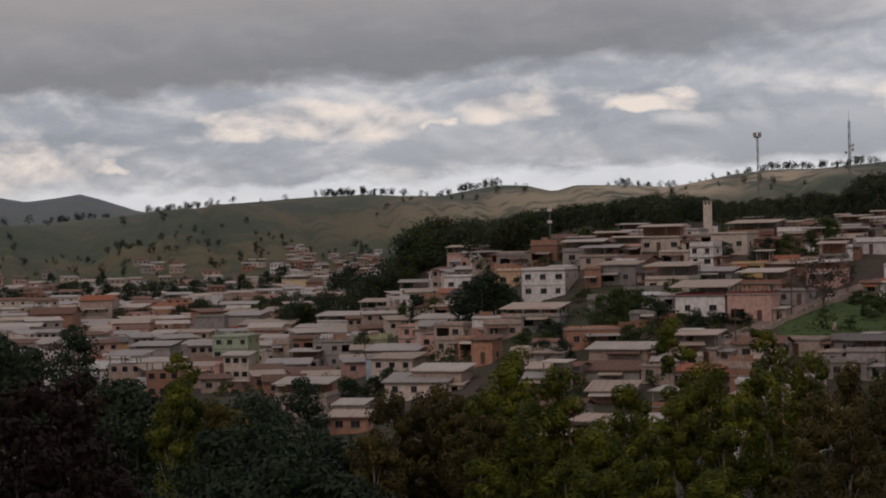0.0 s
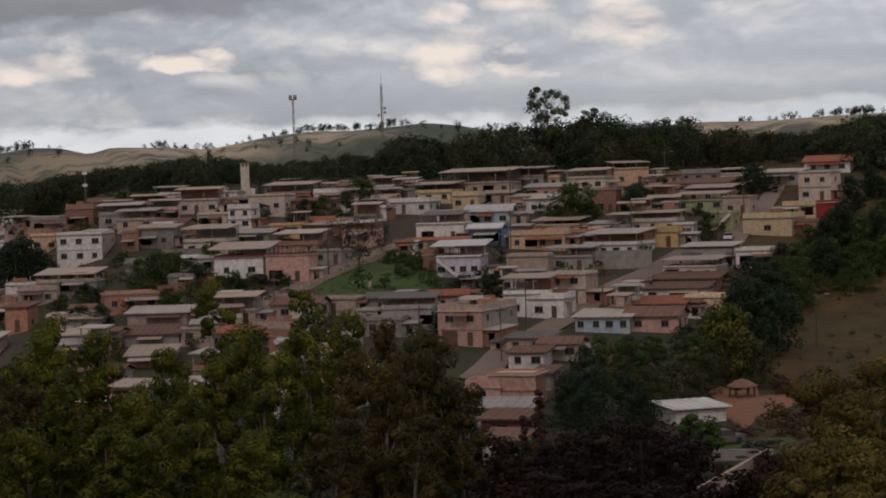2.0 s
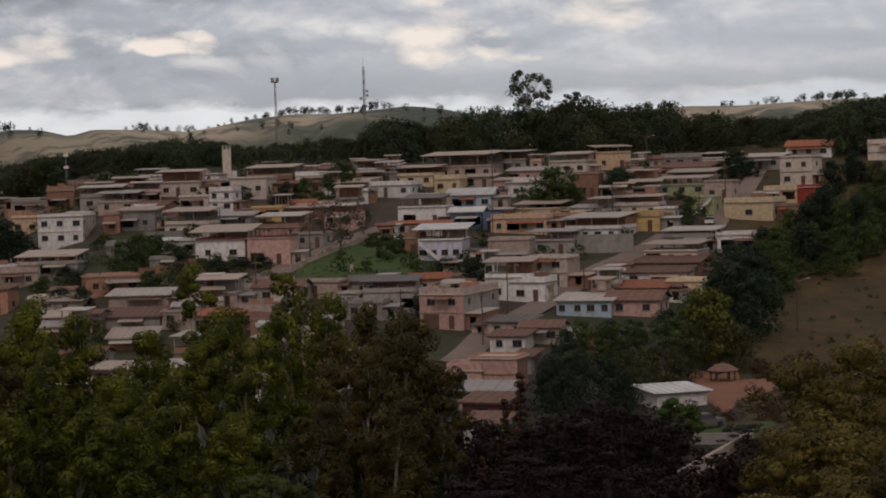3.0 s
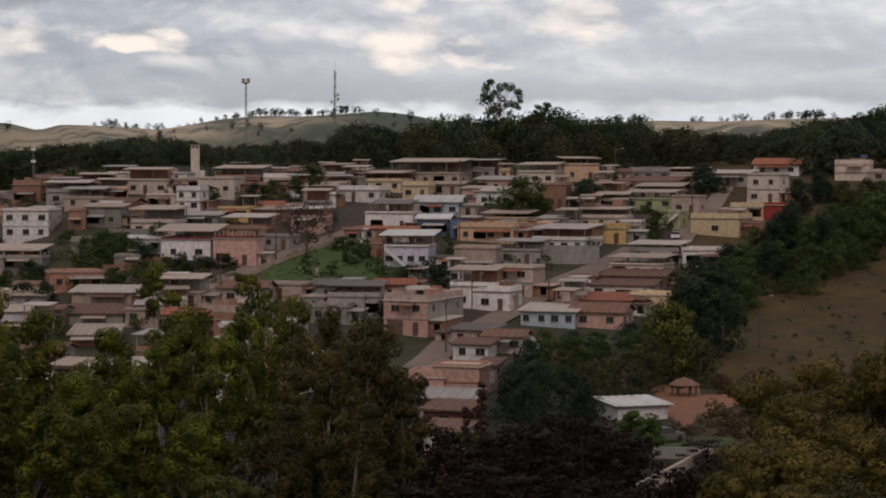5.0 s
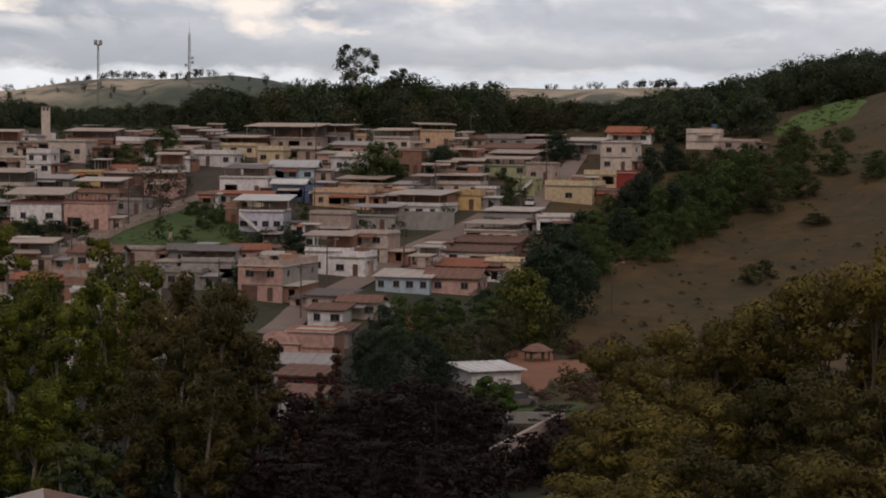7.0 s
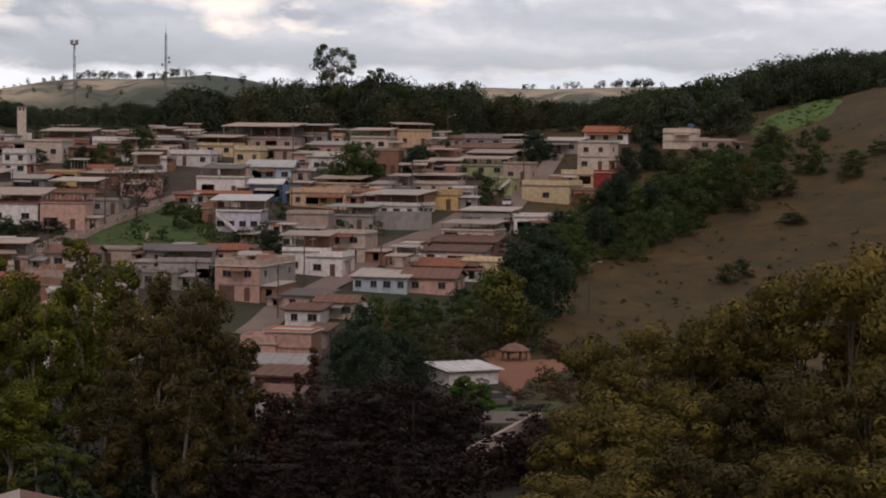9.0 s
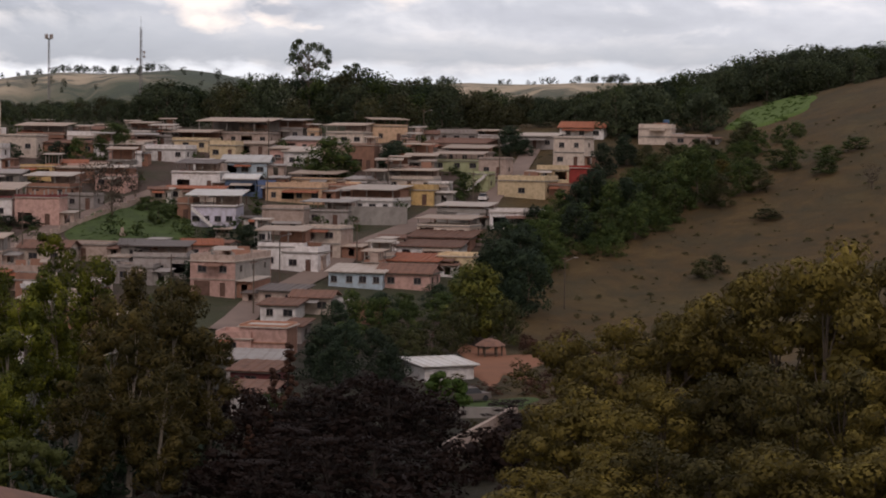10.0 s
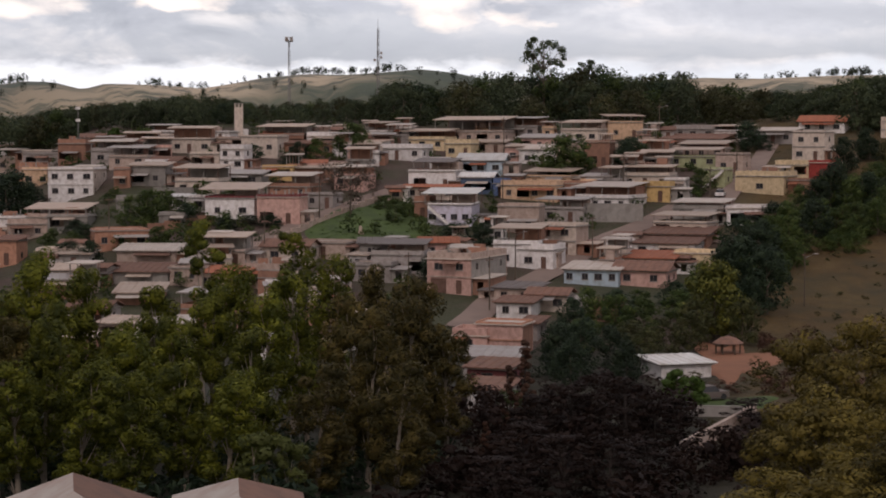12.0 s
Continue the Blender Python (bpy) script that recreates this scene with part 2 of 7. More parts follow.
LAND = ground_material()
PAINT = {k: surface("plaster_" + k, c) for k, c in dict(
    white=(0.84, 0.79, 0.77), cream=(0.70, 0.585, 0.50), tan=(0.51, 0.39, 0.33), pink=(0.65, 0.405, 0.345), peach=(0.74, 0.50, 0.33),
    orange=(0.52, 0.27, 0.18), yellow=(0.68, 0.46, 0.20), paleyellow=(0.77, 0.60, 0.38), lime=(0.45, 0.47, 0.27), green=(0.46, 0.56, 0.40),
    paleblue=(0.52, 0.62, 0.70), slate=(0.12, 0.17, 0.27), blue=(0.13, 0.19, 0.36), cyan=(0.28, 0.52, 0.60), lilac=(0.64, 0.60, 0.70),
    red=(0.36, 0.05, 0.04), grey=(0.39, 0.345, 0.325), wine=(0.22, 0.06, 0.06)).items()}
BRICK = surface("raw_brick", (0.36, 0.19, 0.13), (0.20, 0.11, 0.08), 1.2, 9.0, 0.9, 0, 0.15)
CONCRETE = surface("concrete", (0.33, 0.30, 0.275), (0.14, 0.125, 0.11), 0.8, 10.0, 0.9, 0, 0.15, 0.7)
PAINT["brick"], PAINT["concrete"] = BRICK, CONCRETE
SHEET = {"pale": sheet_metal("fibre_cement_sheet", (0.53, 0.455, 0.40)), "grey": sheet_metal("zinc_sheet", (0.40, 0.36, 0.34)),
         "white": sheet_metal("white_sheet", (0.66, 0.64, 0.62)), "dark": sheet_metal("old_dark_sheet", (0.15, 0.12, 0.11)),
         "tan": sheet_metal("tan_sheet", (0.46, 0.355, 0.285)), "near": surface("dusty_roof_tile", (0.42, 0.37, 0.33), (0.24, 0.14, 0.10), 0.6, 5, 0.9, 0, 0.1, 0.7), "red": surface("clay_tile", (0.36, 0.12, 0.06), (0.16, 0.07, 0.045), 1.2, 12, 0.85, 0, 0.2),
         "brown": surface("old_clay_tile", (0.22, 0.115, 0.08), (0.09, 0.055, 0.045), 1.2, 12, 0.9, 0, 0.2)}
GLASS = surface("dark_window_glass", (0.035, 0.035, 0.04), None, 1, 5, 0.12, 0, 0.3, 0.2, 0.0)
FRAME = surface("window_frame_paint", (0.17, 0.14, 0.125), None, 2, 12, 0.6)
METAL = surface("galvanised_steel", (0.26, 0.25, 0.25), None, 2, 12, 0.5, 0.6)
RUST = surface("rusty_gate_steel", (0.18, 0.10, 0.075), None, 2, 12, 0.7, 0.2)
TANK = surface("blue_water_tank", (0.10, 0.20, 0.36), None, 2, 12, 0.5)
BARK = surface("bark", (0.13, 0.10, 0.075), (0.05, 0.04, 0.03), 2.5, 14, 0.95)
DARKBARK = surface("dark_bark", (0.045, 0.032, 0.027), (0.02, 0.015, 0.013), 2.5, 14, 0.95)
PALEBARK = surface("pale_bark", (0.30, 0.25, 0.20), (0.12, 0.10, 0.08), 2.0, 14, 0.9)
STREET = surface("worn_street", (0.27, 0.195, 0.16), (0.14, 0.10, 0.085), 0.15, 3.0, 0.92, 0, 0.05, 0.6)
DIRT = surface("red_dirt", (0.29, 0.125, 0.068), (0.15, 0.075, 0.043), 0.25, 3.0, 0.95, 0, 0.05, 0.6)
TURF = surface("lush_grass", (0.066, 0.102, 0.022), (0.026, 0.044, 0.012), 0.35, 2.2, 0.95, 0, 0.05, 0.85, 0.15)
CANE = surface("bright_cane_grass", (0.10, 0.155, 0.026), (0.055, 0.09, 0.016), 0.5, 4.0, 0.95, 0, 0.05, 0.6, 0.1)
LEAF = {"euc": leafage("eucalyptus_leaves", (0.044, 0.056, 0.006), (0.35, 0.35, 0.034)), "dark": leafage("dark_leaves", (0.017, 0.031, 0.017), (0.070, 0.098, 0.044)),
        "mid": leafage("green_leaves", (0.032, 0.056, 0.014), (0.16, 0.19, 0.045)), "gold": leafage("olive_gold_leaves", (0.075, 0.059, 0.013), (0.39, 0.295, 0.062)),
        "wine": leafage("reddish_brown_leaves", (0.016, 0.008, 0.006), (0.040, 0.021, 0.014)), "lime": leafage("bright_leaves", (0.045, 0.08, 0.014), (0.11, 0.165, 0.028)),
        "euc_brown": leafage("brownish_eucalyptus_leaves", (0.042, 0.037, 0.010), (0.25, 0.18, 0.045)), "euc_tip": leafage("young_eucalyptus_leaves", (0.065, 0.078, 0.019), (0.182, 0.195, 0.052)),
        "russet": leafage("russet_leaves", (0.063, 0.031, 0.020), (0.154, 0.077, 0.048)), "olive": leafage("olive_leaves", (0.035, 0.042, 0.014), (0.135, 0.125, 0.042)),
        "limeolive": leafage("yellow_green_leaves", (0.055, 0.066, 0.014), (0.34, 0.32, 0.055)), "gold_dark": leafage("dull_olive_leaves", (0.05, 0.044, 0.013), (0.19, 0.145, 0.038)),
        "wood": leafage("ridge_leaves", (0.034, 0.049, 0.025), (0.13, 0.15, 0.065)), "woodolive": leafage("ridge_olive_leaves", (0.035, 0.038, 0.014), (0.11, 0.10, 0.038)),
        "far": leafage("far_leaves", (0.030, 0.040, 0.024), (0.065, 0.080, 0.042)), "bare": leafage("sparse_dry_leaves", (0.06, 0.045, 0.035), (0.12, 0.085, 0.06))}

# ---- the lie of the land ----
def ease(v):
    v = np.clip(v, 0, 1)
    return v * v * (3 - 2 * v)


def ramp(v):
    v = np.clip(v, 0, 1)
    return 0.75 * v + 0.25 * v * v * (3 - 2 * v)


def hump(a, b, ca, cb, wa, wb):
    return np.exp(-((a - ca) / wa) ** 2 - ((b - cb) / wb) ** 2)


# compass turn and height of the far skyline and of the mountains past it, in degrees
SKYLINE = ((-20, -14, -12.2, -10.5, -8.2, -6.6, -5.5, -4.0, -2.4, -1.1, 0, 0.9, 1.8, 2.7, 3.6, 4.3, 5.8, 7.3, 8.3, 9.3, 10.6, 11.8, 12.9, 14.3, 15.4, 16.5, 20, 23.4, 25.4, 27.3, 30, 40),
           (0.9, 0.98, 1.07, 1.22, 1.42, 1.57, 1.64, 1.74, 1.78, 1.70, 1.66, 1.82, 1.95, 1.93, 1.72, 1.89, 1.86, 1.75, 1.92, 2.10, 2.23, 2.20, 2.28, 2.39, 2.28, 2.05, 1.95, 2.12, 2.07, 2.16, 2.2, 2.0))
PEAKS = ((-24, -16, -14.2, -13.2, -12.3, -11.5, -10.7, -9.6, -8.6, -7, -4, 4), (1.5, 1.8, 1.93, 1.74, 1.84, 1.97, 1.74, 1.36, 1.46, 1.3, 0.9, 0.3))


def ground_z(x, y):
    """Height of the land: the viewer's hill, a valley floor, the town's hillside, a grassy spur, then far hills."""
    x, y = np.asarray(x, float), np.asarray(y, float)
    r = np.hypot(x, y)
    a = np.degrees(np.arctan2(x, y))
    z = 13.5 + 8 * ease((r - 500) / 900)
    z = z + 19.5 * ease(1 - r / 105)
    # town hill, facing the viewer, and the wooded ridge behind it
    side = ease((a + 4.5) / 10)
    foot = 235 + 22 * ease((a - 23) / 8)
    top = 32 - 10 * ease((a - 26) / 8)
    z = z + side * top * ramp((r - foot) / 195) * (1 - 0.95 * ease((r - 560) / 330))
    z = z + side * 4 * ease((r - 430) / 90) * (1 - ease((r - 540) / 200))
    # grassy spur
    z = z + 26 * ease((a - 23) / 17) * ease((r - 190) / 260) * (1 - ease((r - 700) / 500))
    # the ridge's wooded end
    z = z + 9 * hump(a, r, -0.2, 600, 2.0, 55)
    # far hills: a long skyline, with spurs and gullies down its near side, and blue mountains past it
    top = 40 + 1950 * np.tan(np.radians(np.interp(a, *SKYLINE))) - 21.5
    z = z + top * ease((r - 1080) / 870) * (1 - 0.45 * ease((r - 2200) / 700))
    flank = ease((r - 1090) / 250) * (1 - ease((r - 1560) / 330))
    z = z + flank * (9 * np.sin(a * 0.95 + 0.0015 * r + 1.1 * np.sin(a * 0.45)) - 9 * (1 - np.abs(np.sin(a * 1.35 + 0.002 * r + 0.8 * np.sin(a * 0.6)))) ** 2 - 4 * (1 - np.abs(np.sin(a * 3.7 + 0.004 * r))) ** 2)
    z = z + 13 * hump(a, r, -10.2, 1330, 2.6, 110) + 9 * hump(a, r, -7.4, 1600, 1.8, 150) + 10 * hump(a, r, -13.5, 1600, 2.0, 150)
    z = np.maximum(z, (40 + 3600 * np.tan(np.radians(np.interp(a, *PEAKS)))) * np.exp(-((r - 3600) / 520) ** 2))
    small = np.sin(x * 0.031 + 1) * np.sin(y * 0.027) + 0.5 * np.sin(x * 0.083 + y * 0.031)
    return z + 0.35 * small * ease((r - 60) / 80)

# ---- building helpers ----
def mesh_of(name, verts, faces, material, smooth=False):
    me = bpy.data.meshes.new(name)
    me.from_pydata(verts, [], faces)
    me.materials.append(material)
    if smooth:
        me.shade_smooth()
    return me


def part(name, bm, material, parent, label=""):
    """Links a bmesh as one mesh object under a thing or a part."""
    me = bpy.data.meshes.new(name)
    bmesh.ops.recalc_face_normals(bm, faces=bm.faces)
    bm.to_mesh(me)
    bm.free()
    me.materials.append(material)
    ob = new(name, me)
    ob.parent = parent
    return tagged(ob, label)


def share(name, me, parent, at=None):
    ob = new(name, me)
    ob.parent = parent
    if at is not None:
        ob.matrix_basis = at
    return ob


def thing(name, m, label, category, group="", kind=""):
    ob = new(name)
    ob.empty_display_size = 0.3
    ob.matrix_basis = m
    return tagged(ob, label, category, group, kind)


def block(bm, x0, y0, z0, x1, y1, z1):
    v = [bm.verts.new(c) for c in ((x0, y0, z0), (x1, y0, z0), (x1, y1, z0), (x0, y1, z0), (x0, y0, z1), (x1, y0, z1), (x1, y1, z1), (x0, y1, z1))]
    for f in ((3, 2, 1, 0), (4, 5, 6, 7), (0, 1, 5, 4), (1, 2, 6, 5), (2, 3, 7, 6), (3, 0, 4, 7)):
        bm.faces.new([v[i] for i in f])


def prism(bm, ring, z0, z1, top=None):
    a = [bm.verts.new((x, y, z0)) for x, y in ring]
    b = [bm.verts.new((x, y, z1)) for x, y in (top or ring)]
    n = len(ring)
    for i in range(n):
        bm.faces.new((a[i], a[(i + 1) % n], b[(i + 1) % n], b[i]))
    bm.faces.new(a[::-1])
    bm.faces.new(b)


def circle(r, n=8, cx=0.0, cy=0.0):
    return [(cx + r * math.cos(2 * math.pi * i / n), cy + r * math.sin(2 * math.pi * i / n)) for i in range(n)]


def pierced(bm, x0, z0, x1, z1, y, thick, holes, turn):
    """A wall plate from (x0, z0) to (x1, z1), thick metres deep behind y, with real openings; turn places it."""
    xs = sorted({x0, x1, *[h[0] for h in holes], *[h[2] for h in holes]})
    zs = sorted({z0, z1, *[h[1] for h in holes], *[h[3] for h in holes]})
    full = {}
    for i in range(len(xs) - 1):
        for k in range(len(zs) - 1):
            cx, cz = (xs[i] + xs[i + 1]) / 2, (zs[k] + zs[k + 1]) / 2
            full[i, k] = not any(h[0] < cx < h[2] and h[1] < cz < h[3] for h in holes)
    at = lambda x, d, z: bm.verts.new(turn @ Vector((x, y + d, z)))
    for (i, k), on in full.items():
        if not on:
            continue
        a, b, c, d = xs[i], xs[i + 1], zs[k], zs[k + 1]
        bm.faces.new((at(a, 0, c), at(b, 0, c), at(b, 0, d), at(a, 0, d)))
        bm.faces.new((at(a, thick, d), at(b, thick, d), at(b, thick, c), at(a, thick, c)))
        for (di, dk), (p, q) in (((-1, 0), ((a, d), (a, c))), ((1, 0), ((b, c), (b, d))), ((0, -1), ((a, c), (b, c))), ((0, 1), ((b, d), (a, d)))):
            if not full.get((i + di, k + dk), False):
                bm.faces.new((at(p[0], 0, p[1]), at(p[0], thick, p[1]), at(q[0], thick, q[1]), at(q[0], 0, q[1])))


WINDOW, TAKEN = {}, []


def window_meshes(w, h):
    """Frame, mullion and glass for one size of window, shared by all alike."""
    key = (round(w, 1), round(h, 1))
    if key not in WINDOW:
        bm = bmesh.new()
        f = 0.07
        block(bm, -w / 2, -0.03, 0, w / 2, 0.06, f), block(bm, -w / 2, -0.03, h - f, w / 2, 0.06, h)
        block(bm, -w / 2, -0.03, f, -w / 2 + f, 0.06, h - f), block(bm, w / 2 - f, -0.03, f, w / 2, 0.06, h - f)
        block(bm, -f / 2, -0.02, f, f / 2, 0.05, h - f)
        fr = bpy.data.meshes.new("frame")
        bm.to_mesh(fr), bm.free(), fr.materials.append(FRAME)
        bm = bmesh.new()
        block(bm, -w / 2 + f, 0.0, f, -f / 2, 0.02, h - f), block(bm, f / 2, 0.0, f, w / 2 - f, 0.02, h - f)
        gl = bpy.data.meshes.new("pane")
        bm.to_mesh(gl), bm.free(), gl.materials.append(GLASS)
        bm = bmesh.new()
        block(bm, -w / 2 - 0.1, -0.16, -0.1, w / 2 + 0.1, 0.03, 0.0)
        si = bpy.data.meshes.new("sill")
        bm.to_mesh(si), bm.free(), si.materials.append(CONCRETE)
        WINDOW[key] = fr, gl, si
    return WINDOW[key]


DOORS = {}


def door_mesh(w, h, mat):
    if (w, mat.name) not in DOORS:
        bm = bmesh.new()
        n = max(4, 2 * round(w / 0.3))
        prism(bm, [(-w / 2 + w * i / n, 0.03 * (i % 2)) for i in range(n + 1)] + [(w / 2, 0.07), (-w / 2, 0.07)], 0.0, h)
        me = bpy.data.meshes.new("door")
        bm.to_mesh(me), bm.free(), me.materials.append(mat)
        DOORS[(w, mat.name)] = me
    return DOORS[(w, mat.name)]


def house(x, y, w, d, h, wall="white", roof="flat", turn=None, floors=1, cover="pale", lift=2.2, trim="", side="", z=None, bays=0, gate=False, label="", seed=0, drop=4.0, tank=False, cwide=1.0, bare=False, stair=0, plain=False, pitch=0.11):
    """A hillside house. w along its front, d deep, h of wall; it faces the viewer's hill, turned by turn degrees.
    roof: flat (slab and parapet), canopy (sheet on posts over the terrace), gable, shed. lift: the canopy's height above the slab."""
    rng = random.Random(round(x * 7 + y * 13) + seed)
    base = float(ground_z(x, y)) if z is None else z
    TAKEN.append((x, y, max(w, d)))
    turn = -15 + random.Random(round(x * 3 + y * 5)).uniform(-8, 7) if turn is None else turn
    yaw = math.degrees(math.atan2(-x, y)) + turn
    ob = thing("house", pose(x, y, base, 0, 0, yaw), label, "house", "houses of the town")
    storey = h / floors
    lift = lift * 1.15 + 0.15
    bays = bays or max(1, round(w / 3.4))
    front, sides = [], []
    porch = rng.randrange(bays) if rng.random() < 0.6 and not plain else -1
    wins = []
    for f in range(floors):
        z0 = f * storey
        for b in range(bays):
            cx = -w / 2 + w * (b + 0.5) / bays + rng.uniform(-0.25, 0.25)
            ww, hh = rng.choice((1.0, 1.2, 1.4)), 1.0
            sill = z0 + min(1.05, storey * 0.4)
            if f == 0 and b == bays // 2 and h > 2.3 and rng.random() < 0.55 and not plain:
                front.append((cx - 0.45, z0 + 0.05, cx + 0.45, z0 + 2.1))
                wins.append(("door", cx, z0 + 0.05, 0))
            elif bays > 1 and b == porch and f == floors - 1 and storey > 2.3:
                front.append((cx - 1.25, z0 + 0.75, cx + 1.25, z0 + min(2.25, storey - 0.25)))
            elif gate and f == 0 and b == 0:
                front.append((cx - 1.3, z0 + 0.05, cx + 1.3, z0 + 2.3))
                wins.append(("gate", cx, z0 + 0.05, 0))
            elif sill + hh < (f + 1) * storey - 0.2:
                front.append((cx - ww / 2, sill, cx + ww / 2, sill + hh))
                wins.append((ww, cx, sill, 0))
        for b in range(max(1, round(d / 4.5))):
            cy = -d / 2 + d * (b + 0.5) / max(1, round(d / 4.5))
            sill = z0 + min(1.1, storey * 0.4)
            if sill + 1.0 < (f + 1) * storey - 0.2 and rng.random() < 0.75:
                sides.append((cy - 0.5, sill, cy + 0.5, sill + 1.0))
    # front wall and the two flanks carry openings; the back is plain
    bm = bmesh.new()
    flank = [(round(p, 3), q, round(r, 3), s) for p, q, r, s in sides]
    pierced(bm, -w / 2, -drop, w / 2, h, 0, 0.2, front, Matrix.Translation((0, -d / 2, 0)))
    if not side:
        for s in (1, -1):
            pierced(bm, -d / 2 + 0.2, -drop, d / 2 - 0.2, h, 0, 0.2, flank, Matrix.Translation((s * w / 2, 0, 0)) @ Matrix.Rotation(radians(90 * s), 4, "Z"))
    if side:
        bmesh.ops.remove_doubles(bm, verts=bm.verts, dist=0.003)
        part("front_wall", bm, PAINT[wall], ob)
        bm = bmesh.new()
    pierced(bm, -w / 2, -drop, w / 2, h, 0, 0.2, [], Matrix.Translation((0, d / 2, 0)) @ Matrix.Rotation(math.pi, 4, "Z"))
    bmesh.ops.remove_doubles(bm, verts=bm.verts, dist=0.003)
    part("wall", bm, PAINT[wall], ob)
    # both flanks take a second colour, apart from front and back
    if side:
        for s in (1, -1):
            bm = bmesh.new()
            pierced(bm, -d / 2 + 0.2, -drop, d / 2 - 0.2, h, 0, 0.2, flank, Matrix.Translation((s * w / 2, 0, 0)) @ Matrix.Rotation(radians(90 * s), 4, "Z"))
            bmesh.ops.remove_doubles(bm, verts=bm.verts, dist=0.003)
            part("side_wall", bm, PAINT[side], ob, "flank wall in a second colour")
    for kind, cx, sill, _ in wins:
        at = Matrix.Translation((cx, -d / 2 + 0.08, sill))
        if kind == "door":
            share("door", door_mesh(0.9, 2.05, RUST), ob, at)
        elif kind == "gate":
            share("garage_door", door_mesh(2.6, 2.25, METAL if rng.random() < 0.5 else RUST), ob, at)
        else:
            fr, gl, si = window_meshes(kind, 1.0)
            o = share("window", fr, ob, at)
            share("pane", gl, o)
            share("sill", si, o)
    for s in (1, -1):
        for p, q, r, t in flank:
            fr, gl, si = window_meshes(1.0, 1.0)
            at = Matrix.Translation((s * w / 2, 0, 0)) @ Matrix.Rotation(radians(90 * s), 4, "Z") @ Matrix.Translation(((p + r) / 2, 0.08, q))
            if s * x < 0 or abs(x) < 60 or turn * s < 0:
                o = share("window", fr, ob, at)
                share("pane", gl, o)
    # lean-to awning over the front
    if not plain and (rng.random() < 0.4 and roof != "canopy" or rng.random() < 0.15):
        aw = w * rng.uniform(0.35, 0.8)
        ax, az_ = rng.uniform(-1, 1) * (w - aw) / 2, min(h - 0.1, (floors - 1) * storey + 2.35)
        bm = bmesh.new()
        v = [bm.verts.new(q) for q in ((ax - aw / 2, -d / 2 - 1.7, az_ - 0.35), (ax + aw / 2, -d / 2 - 1.7, az_ - 0.35), (ax + aw / 2, -d / 2 - 0.005, az_), (ax - aw / 2, -d / 2 - 0.005, az_))]
        u = [bm.verts.new((*q.co.xy, q.co.z + 0.09)) for q in v]
        bm.faces.new(v[::-1]), bm.faces.new(u)
        for i in range(4):
            bm.faces.new((v[i], v[(i + 1) % 4], u[(i + 1) % 4], u[i]))
        part("awning", bm, SHEET[rng.choice(("pale", "tan", "grey", "brown", "red"))], ob)
    # slab with an overhang and a kerb or parapet
    bm = bmesh.new()
    e = 0.25
    block(bm, -w / 2 - e, -d / 2 - e, h, w / 2 + e, d / 2 + e, h + 0.16)
    part("roof_slab", bm, CONCRETE if roof != "flat" or rng.random() < 0.6 else SHEET["pale"], ob)
    for f in range(1, floors):
        bm = bmesh.new()
        block(bm, -w / 2 - 0.12, -d / 2 - 0.14, f * storey - 0.1, w / 2 + 0.12, -d / 2 - 0.004, f * storey + 0.1)
        part("floor_band", bm, PAINT[trim] if trim else CONCRETE, ob)
    top = h + 0.16
    if roof in ("flat", "canopy"):
        ph = rng.choice((0.25, 0.35, 0.6)) if roof == "canopy" else rng.choice((0.25, 0.4, 0.9))
        bm = bmesh.new()
        for a in ((-w / 2, -d / 2, w / 2, -d / 2 + 0.15), (-w / 2, d / 2 - 0.15, w / 2, d / 2), (-w / 2, -d / 2 + 0.15, -w / 2 + 0.15, d / 2 - 0.15), (w / 2 - 0.15, -d / 2 + 0.15, w / 2, d / 2 - 0.15)):
            block(bm, a[0], a[1], top, a[2], a[3], top + ph)
        part("parapet", bm, PAINT[trim or wall], ob)
    # an unfinished upper floor: stub columns and half-built brick walls on the slab
    if roof == "flat" and (bare or rng.random() < 0.22) and w > 4:
        n = max(2, round(w / 3.0))
        for i in range(n + 1):
            for yy in (-d / 2 + 0.3, 0.0, d / 2 - 0.3):
                bm = bmesh.new()
                px = -w / 2 + 0.3 + (w - 0.6) * i / n
                block(bm, px - 0.11, yy - 0.11, top, px + 0.11, yy + 0.11, top + rng.uniform(0.7, 1.5))
                part("stub_column", bm, CONCRETE, ob)
        for i in range(2):
            bm = bmesh.new()
            a = rng.uniform(-w / 2 + 0.5, 0)
            block(bm, a, d / 2 - 0.5 - 2.2 * i, top, a + rng.uniform(1.5, w * 0.45), d / 2 - 0.35 - 2.2 * i, top + rng.uniform(0.8, 1.6))
            part("half_wall", bm, BRICK, ob)
    # outside stair down the front
    if stair:
        n = 12
        run = (h + 0.6) * 1.15
        bm = bmesh.new()
        xa, xb = stair * (-w / 2 + 0.2), stair * (-w / 2 + 0.2 + run)
        ring = [(xa, h), (xb, -0.6), (xb, -1.0), (xa, h - 0.55)]
        near, back = ([bm.verts.new((px, py, pz)) for px, pz in ring] for py in (-d / 2 - 1.25, -d / 2 - 1.12))
        bm.faces.new(near), bm.faces.new(back[::-1])
        for i in range(4):
            bm.faces.new((near[i], back[i], back[(i + 1) % 4], near[(i + 1) % 4]))
        bmesh.ops.recalc_face_normals(bm, faces=bm.faces)
        flight = part("stair", bm, PAINT["white"], ob, "whitewashed outside stair")
